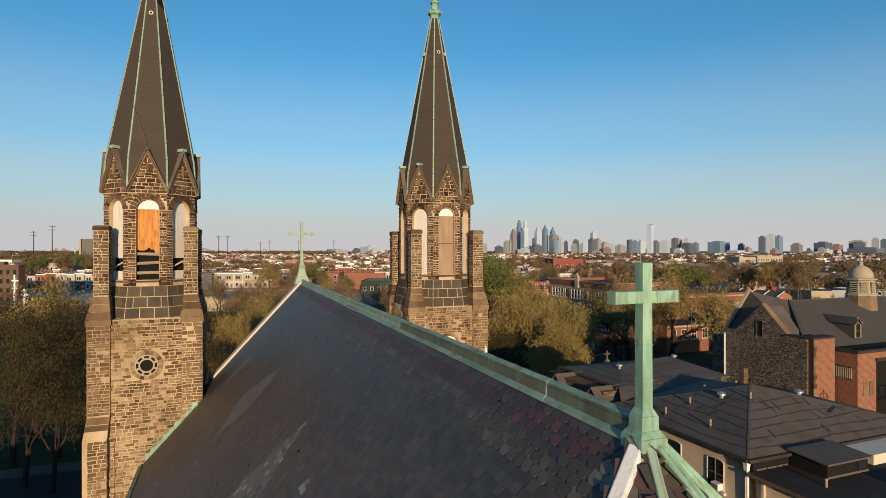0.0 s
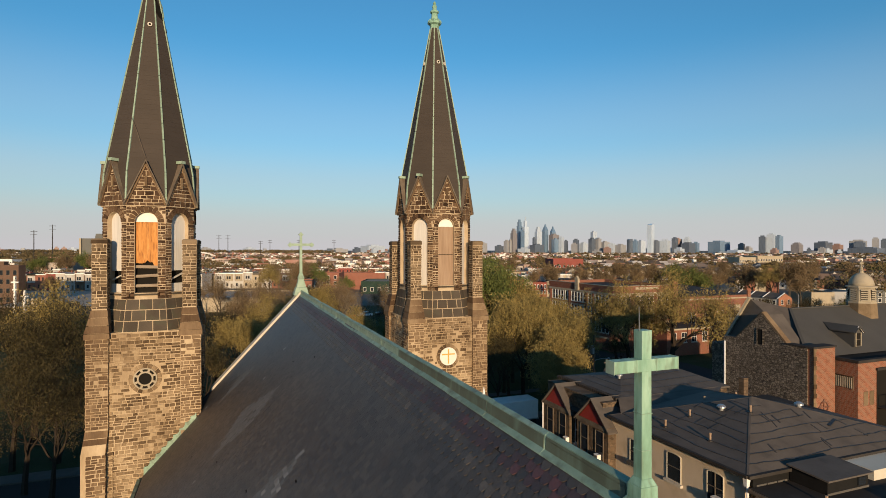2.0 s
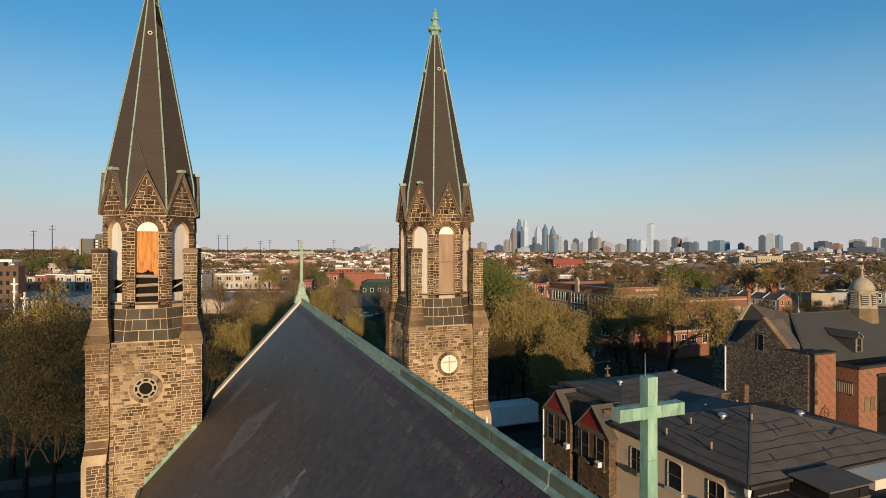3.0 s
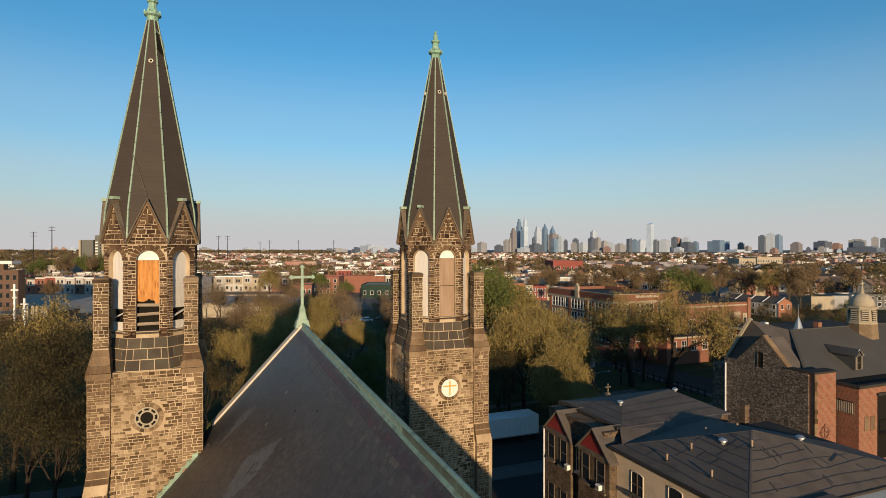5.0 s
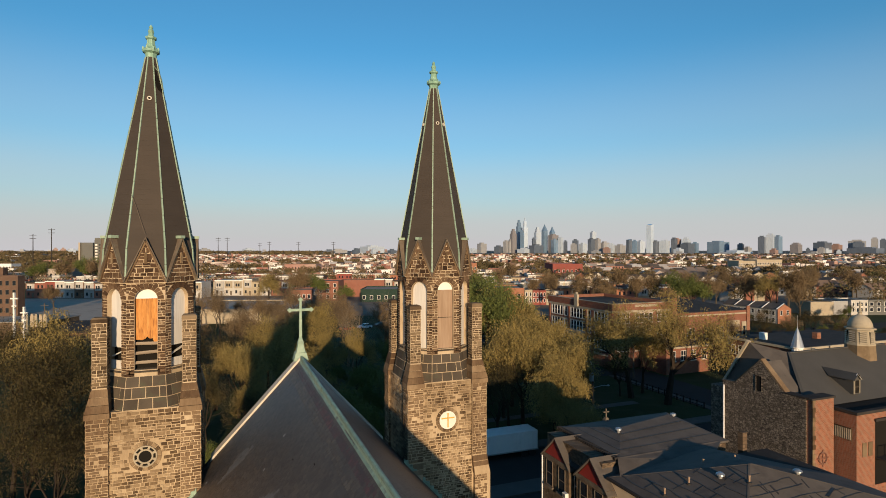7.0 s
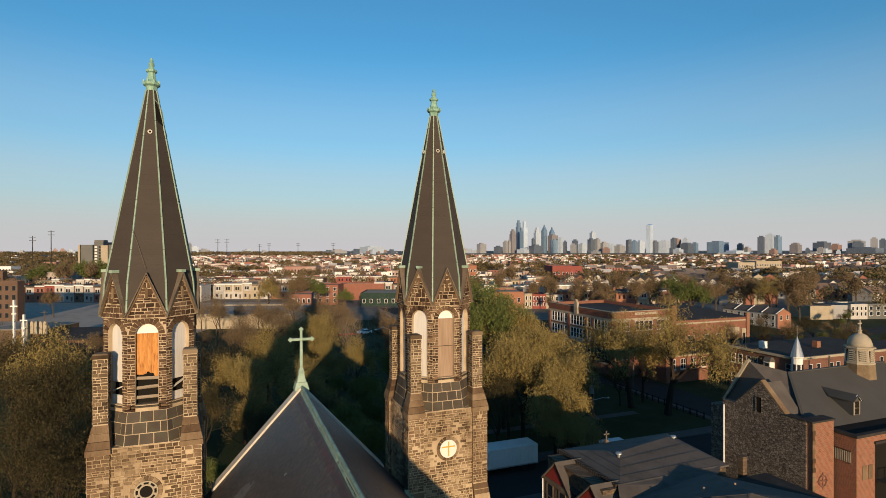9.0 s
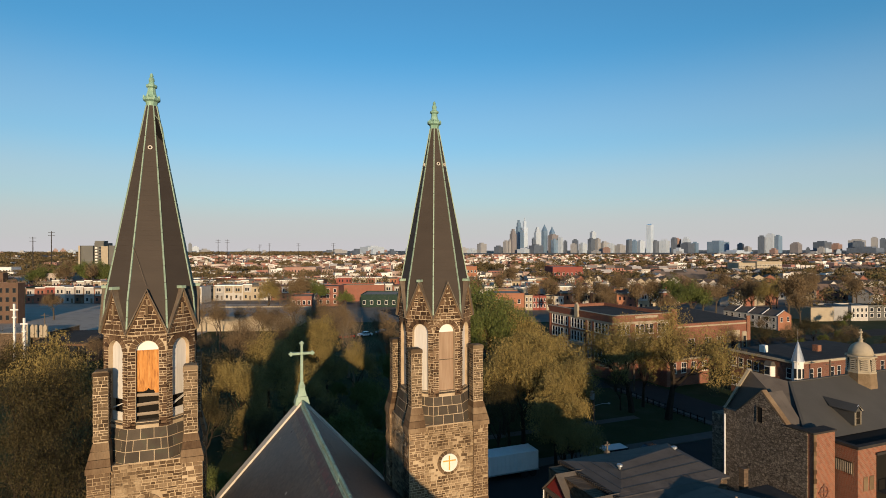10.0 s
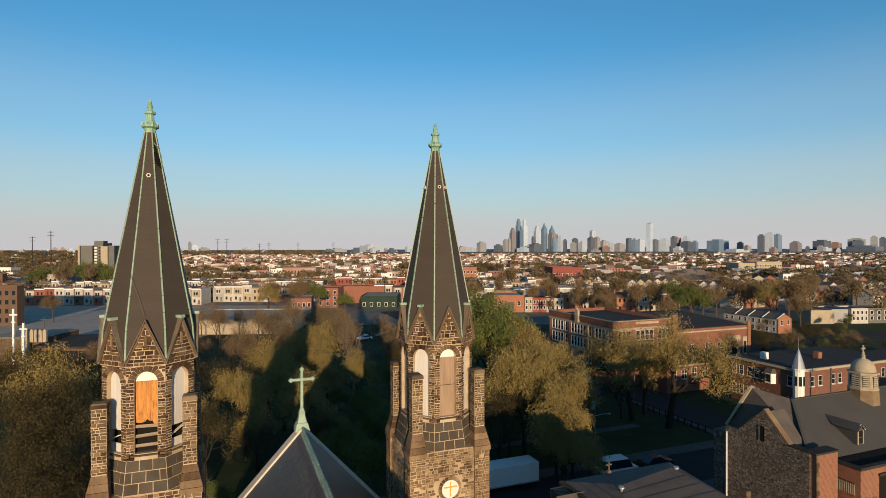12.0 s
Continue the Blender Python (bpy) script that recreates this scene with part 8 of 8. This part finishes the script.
for a in (190, 235, 280):
    m = face_frame((90.2 + 0.85 * math.cos(radians(a)), 66.2 + 0.85 * math.sin(radians(a)), 0), (-math.sin(radians(a)), math.cos(radians(a)), 0))
    part("turret_window", Shape().box(-0.22, -0.06, 5.4, 0.22, 0.02, 7.0).mapped(m), "glass", tur)
tb = part("bay", Shape().prism([(89.99, 70.2, 4.7), (89.3, 70.6, 4.7), (89.3, 71.8, 4.7), (89.99, 72.2, 4.7)], [(89.99, 70.2, 6.5), (89.3, 70.6, 6.5), (89.3, 71.8, 6.5), (89.99, 72.2, 6.5)]), "white_paint", terr, "white oriel bay")
part("bay_roof", Shape().prism([(89.99, 70.0, 6.52), (89.15, 70.5, 6.52), (89.15, 71.9, 6.52), (89.99, 72.4, 6.52)], [(89.99, 70.4, 7.3), (89.6, 70.6, 7.3), (89.6, 71.8, 7.3), (89.99, 72.0, 7.3)]), "concrete", tb)
part("pane", Shape().box(89.24, 70.75, 5.0, 89.296, 71.65, 6.3), "glass", tb)
part("chimney", Shape().box(92, 74, 8.1, 93, 75, 9.4), "white_paint", terr)
part("chimney", Shape().box(102, 71, 8.1, 103, 72, 9.3), "brick", terr)
for x in (117, 124, 131):
    low = thing("terraced_house", (x + 3, 72, 0), "low brown brick house continuing the corner terrace", "house", "corner terrace row")
    part("wall", Shape().box(x, 66.2, 0, x + 6.9, 78, 6.4), "brick_dark", low)
    part("roof", Shape().box(x, 66.0, 6.4, x + 6.9, 78.2, 6.55), "felt_dark", low)
    part("cornice", Shape().box(x, 65.8, 5.9, x + 6.9, 66.19, 6.4), "white_paint", low)
    for wx in (1.6, 4.8):
        window(low, face_frame((0, 66.2, 0), (1, 0, 0)), x + wx, 3.6, 1.0, 1.6)

# row of small gabled houses, ridge running away from the street
for i in range(4):
    y = 131.0 + i * 5.4
    h = thing("gabled_house", (172, y, 0), "white gabled house with brown roof" if i else "gabled house with bare red brick end wall", "house", "gabled row")
    part("wall", Shape().box(169.2, y, 0, 175.2, y + 5.3, 4.75), "white_house", h)
    if not i:
        part("end_wall", Shape().slab([(169.1, y - 0.004, 0), (175.3, y - 0.004, 0), (175.3, y - 0.004, 4.75), (172.2, y - 0.004, 6.35), (169.1, y - 0.004, 4.75)], (0, -0.15, 0)), "orange_house", h, "bare red brick end wall")
        for wx in (170.7, 173.7):
            window(h, face_frame((0, y - 0.154, 0), (1, 0, 0)), wx, 2.8, 1.0, 1.5)
    part("roof", Shape().prism([(168.8, y, 4.7), (172.2, y, 6.45), (175.6, y, 4.7)], [(168.8, y + 5.3, 4.7), (172.2, y + 5.3, 6.45), (175.6, y + 5.3, 4.7)]), "felt", h)
    part("verge", Shape().beam((168.7, y + 0.1, 4.85), (172.2, y + 0.1, 6.6), 0.3, 0.16), "white_paint", h)
    for wy in (1.5, 3.9):
        for z in (2.7, 0.5):
            window(h, face_frame((169.2, 0, 0), (0, -1, 0)), -(y + wy), z, 0.95, 1.4)

# modern chapel with two white crosses
chapel = thing("modern_chapel", (*spot(-90, 133), 0), "low modern chapel with scalloped white screen wall", "chapel")
cm = Matrix.Translation((*spot(-90, 133), 0)) @ Matrix.Rotation(YAW, 4, "Z")
part("hall", Shape().prism([(-8, 3.5, 0), (4.5, 2, 0), (6, 14, 0), (-8, 14, 0)], [(-8, 3.5, 4.6), (4.5, 2, 4.6), (6, 14, 5.6), (-8, 14, 5.2)]).mapped(cm), "brown_house", chapel)
part("roof", Shape().prism([(-9, 1.5, 4.62), (5.2, 0.4, 4.62), (6.6, 15, 5.62), (-9, 15, 5.22)], [(-9, 1.5, 5.1), (5.2, 0.4, 5.1), (6.6, 15, 6.1), (-9, 15, 5.7)]).mapped(cm), "felt_dark", chapel)
part("wing", Shape().box(-22, 4, 0, -8.4, 18, 6.6).mapped(cm), "facade_stone", chapel)
part("wing_roof", Shape().box(-22.2, 3.8, 6.6, -8.2, 18.2, 6.8).mapped(cm), "silver_roof", chapel)
for i in range(6):
    x = -12.6 + i * 1.05
    z0 = 0.0 if i < 2 else 5.8
    part("screen_panel", Shape().slab([(x, 2.8, z0), (x + 0.85, 2.8, z0), (x + 0.85, 2.8, 8.4), (x + 0.66, 2.8, 8.8), (x + 0.42, 2.8, 9.0), (x + 0.19, 2.8, 8.8), (x, 2.8, 8.4)], (0, 0.5, 0)).mapped(cm), "cream_house", chapel)
for i in range(5):
    x = -7.2 + i * 2.3
    part("window", Shape().box(x, 1.9, 0.4, x + 1.8, 2.3, 3.8).mapped(cm), "glass", chapel)
for x, h in ((-9.9, 14.6), (-7.6, 11.3)):
    p = cm @ Vector((x, -3, 0))
    cr = thing("standing_cross", p, "tall slender white standing cross outside the chapel", "cross", "white crosses")
    part("shaft", Shape().box(x - 0.2, -3.2, 0, x + 0.2, -2.8, h).mapped(cm), "white_paint", cr)
    part("arm", Shape().box(x - 0.85, -3.15, h - 1.55, x + 0.85, -2.85, h - 1.25).box(x - 0.5, -3.15, h - 3.3, x + 0.5, -2.85, h - 3.0).mapped(cm), "white_paint", cr)

# pylons and a tied-arch bridge far off
for x, d, h in ((-441, 600, 40), (-421, 600, 46), (-323, 802, 40), (-310, 802, 40), (-328, 1000, 34), (-311, 1000, 36), (-259, 1000, 36), (-196, 1000, 36)):
    p = spot(x, d)
    py = thing("power_mast", (*p, 0), "thin dark steel railway power mast on the horizon", "mast", "power masts")
    part("pole", Shape().tube([(*p, 0), (*p, h)], [0.6, 0.35], 6), "felt_dark", py)
    q = Matrix.Translation((*p, 0)) @ Matrix.Rotation(YAW, 4, "Z")
    for z in (h - 1.5, h - 5):
        part("crossarm", Shape().box(-3.6, -0.2, z, 3.6, 0.2, z + 0.4).mapped(q), "felt_dark", py)
br = thing("arch_bridge", (*spot(-395, 900), 0), "white tied-arch bridge beyond the houses", "bridge")
bm = Matrix.Translation((*spot(-395, 900), 0)) @ Matrix.Rotation(YAW, 4, "Z")
for off in (0, 9):
    part("arch", Shape().tube([bm @ Vector((-34 + 68 * i / 12, off, 3 + 11 * math.sin(math.pi * i / 12))) for i in range(13)], [0.55] * 13, 6), "white_paint", br)
    for i in range(1, 12):
        part("hanger", Shape().tube([bm @ Vector((-34 + 68 * i / 12, off, 3)), bm @ Vector((-34 + 68 * i / 12, off, 3 + 11 * math.sin(math.pi * i / 12)))], [0.2, 0.2], 4), "white_paint", br)
part("deck", Shape().box(-36, -1, 1.5, 36, 10, 3).mapped(bm), "concrete", br)

# ---- street things ----
def car_parts(paint, van=False):
    body = Shape()
    L, W = (5.2, 1.95) if van else (4.5, 1.8)
    sec = [(-L / 2, 0.45), (-L / 2 + 0.1, 0.85), (-L / 2 + (0.9 if not van else 0.7), 0.98), (L / 2 - 0.1, 0.95), (L / 2, 0.5), (L / 2 - 0.1, 0.3), (-L / 2 + 0.1, 0.3)]
    body.prism([(x, -W / 2, z) for x, z in sec], [(x, W / 2, z) for x, z in sec])
    cab = [(-L / 2 + 1.2, 0.96), (-L / 2 + 1.9, 1.45), (L / 2 - 1.2, 1.45), (L / 2 - 0.45, 0.96)] if not van else [(-L / 2 + 0.9, 0.96), (-L / 2 + 1.5, 2.0), (L / 2 - 0.1, 2.0), (L / 2 - 0.05, 0.95)]
    k = 0.86
    glass = Shape().prism([(x, -W / 2 * (1 if z < 1 else k), z) for x, z in cab], [(x, W / 2 * (1 if z < 1 else k), z) for x, z in cab])
    roof = Shape().box(cab[1][0] + 0.02, -W / 2 * k - 0.01, cab[1][1] - 0.03, cab[2][0], W / 2 * k + 0.01, cab[1][1] + 0.04)
    out = [("body", mesh_of("body", body, paint)), ("glazing", mesh_of("glazing", glass, M["glass"])), ("car_roof", mesh_of("car_roof", roof, paint))]
    for x in (-L / 2 + 0.85, L / 2 - 0.85):
        for y in (-W / 2, W / 2):
            wheel = Shape().prism([(x + 0.33 * math.cos(a), y - 0.1, 0.33 + 0.33 * math.sin(a)) for a in [i * math.pi / 8 for i in range(16)]], [(x + 0.33 * math.cos(a), y + 0.1, 0.33 + 0.33 * math.sin(a)) for a in [i * math.pi / 8 for i in range(16)]])
            out.append(("wheel", mesh_of("wheel", wheel, M["rubber"])))
    return out


M["paint_white"] = material("white_car_paint", [(0.7, 0.7, 0.7), (0.78, 0.78, 0.78)], rough=0.25, bump=0)
M["paint_dark"] = material("dark_car_paint", [(0.02, 0.022, 0.026), (0.03, 0.032, 0.036)], rough=0.25, bump=0)
M["paint_red"] = material("red_car_paint", [(0.3, 0.02, 0.02), (0.36, 0.03, 0.03)], rough=0.25, bump=0)
CARS = {"white": car_parts(M["paint_white"]), "dark": car_parts(M["paint_dark"]), "red": car_parts(M["paint_red"]), "van": car_parts(M["paint_white"], True)}
for kind, x, y, turn in (("white", 70.9, 106.0, 84), ("white", 71.2, 100.4, 84), ("van", 46.5, 58.4, 178), ("dark", 52.5, 58.3, 180), ("white", 69.0, 122, 86), ("van", 118, 82, 20), ("white", 121, 84.5, 20), ("dark", 124, 88, 20), ("dark", 66, 140, 90), ("white", 40, 170, 10), ("dark", 46, 172, 10), ("red", 34, 168, 10), ("white", 60, 178, 0), ("dark", 130, 150, -20), ("white", 140, 148, -20), ("dark", 150, 146, -20)):
    c = new("car" if kind != "van" else "van")
    c.matrix_basis = Matrix.Translation((x, y, 0.03)) @ Matrix.Rotation(radians(turn), 4, "Z")
    tagged(c, {"white": "white saloon car parked on the street", "dark": "dark saloon car parked on the street", "red": "red saloon car parked on the street", "van": "white van parked on the street"}[kind], "car" if kind != "van" else "van", "parked cars")
    for n, me in CARS[kind]:
        o = new(n, me)
        o.parent = c

# white box trailer
tr = thing("box_trailer", (31.5, 60, 0), "white corrugated box trailer parked on the street", "trailer")
part("box", Shape().box(26.6, 58.4, 0.9, 35.0, 60.9, 3.1), "white_paint", tr, bevel=0.05)
for i in range(16):
    x = 26.8 + i * 0.53
    part("rib", Shape().box(x, 58.36, 1.0, x + 0.06, 58.396, 3.0), "white_paint", tr)
part("rail", Shape().box(26.55, 58.34, 0.8, 35.05, 60.96, 0.92), "steel", tr)
part("chassis", Shape().box(27, 59, 0.6, 34.8, 60.3, 0.8), "felt_dark", tr)
for x in (33.2, 34.3):
    for y in (58.6, 60.5):
        part("wheel", Shape().prism([(x + 0.48 * math.cos(a), y - 0.14, 0.5 + 0.48 * math.sin(a)) for a in [i * math.pi / 8 for i in range(16)]], [(x + 0.48 * math.cos(a), y + 0.14, 0.5 + 0.48 * math.sin(a)) for a in [i * math.pi / 8 for i in range(16)]]), "rubber", tr)
part("landing_leg", Shape().box(28.2, 59.0, 0.04, 28.35, 59.15, 0.8).box(28.2, 60.2, 0.04, 28.35, 60.35, 0.8), "steel", tr)

# utility poles
for x, y, h, lamp in ((46.0, 62.5, 9.6, True), (92, 62, 9, False), (120, 62, 9, False), (150, 62, 9, False), (-24, 120, 9, False), (-46, 180, 10, False), (-30, 186, 10, False), (60, 190, 9, True), (72.5, 86, 8.5, True)):
    up = thing("utility_pole", (x, y, 0), "weathered wooden utility pole beside the street", "pole", "utility poles")
    part("pole", Shape().tube([(x, y, 0), (x, y, h)], [0.17, 0.12], 8), "wood_pole", up)
    if not lamp:
        part("crossarm", Shape().box(x - 0.9, y - 0.05, h - 0.7, x + 0.9, y + 0.05, h - 0.58), "wood_pole", up)
    if lamp:
        part("transformer", Shape().lathe([(0.3, h - 2.4), (0.32, h - 1.4), (0.2, h - 1.3)], 12, 0, (x - 0.42, y - 0.2)), "steel", up)
        part("lamp_arm", Shape().tube([(x, y, h - 3.4), (x + 1.2, y - 0.4, h - 3.1), (x + 1.9, y - 0.6, h - 3.15)], [0.04] * 3, 5), "steel", up)
        part("lamp_head", Shape().lathe([(0.1, h - 3.2), (0.2, h - 3.1), (0.05, h - 3.0)], 8, 0, (x + 2.0, y - 0.6)), "steel", up)
# park fence
fence = thing("park_fence", (60, 68, 0), "low dark iron park fence along the path", "fence")
for i in range(16):
    y = 66 + i * 1.4
    part("post", Shape().box(69.2, y - 0.06, 0, 69.32, y + 0.06, 1.05), "black_felt", fence)
for z in (0.35, 0.85):
    part("rail", Shape().box(69.24, 66, z, 69.28, 87, z + 0.07), "black_felt", fence)
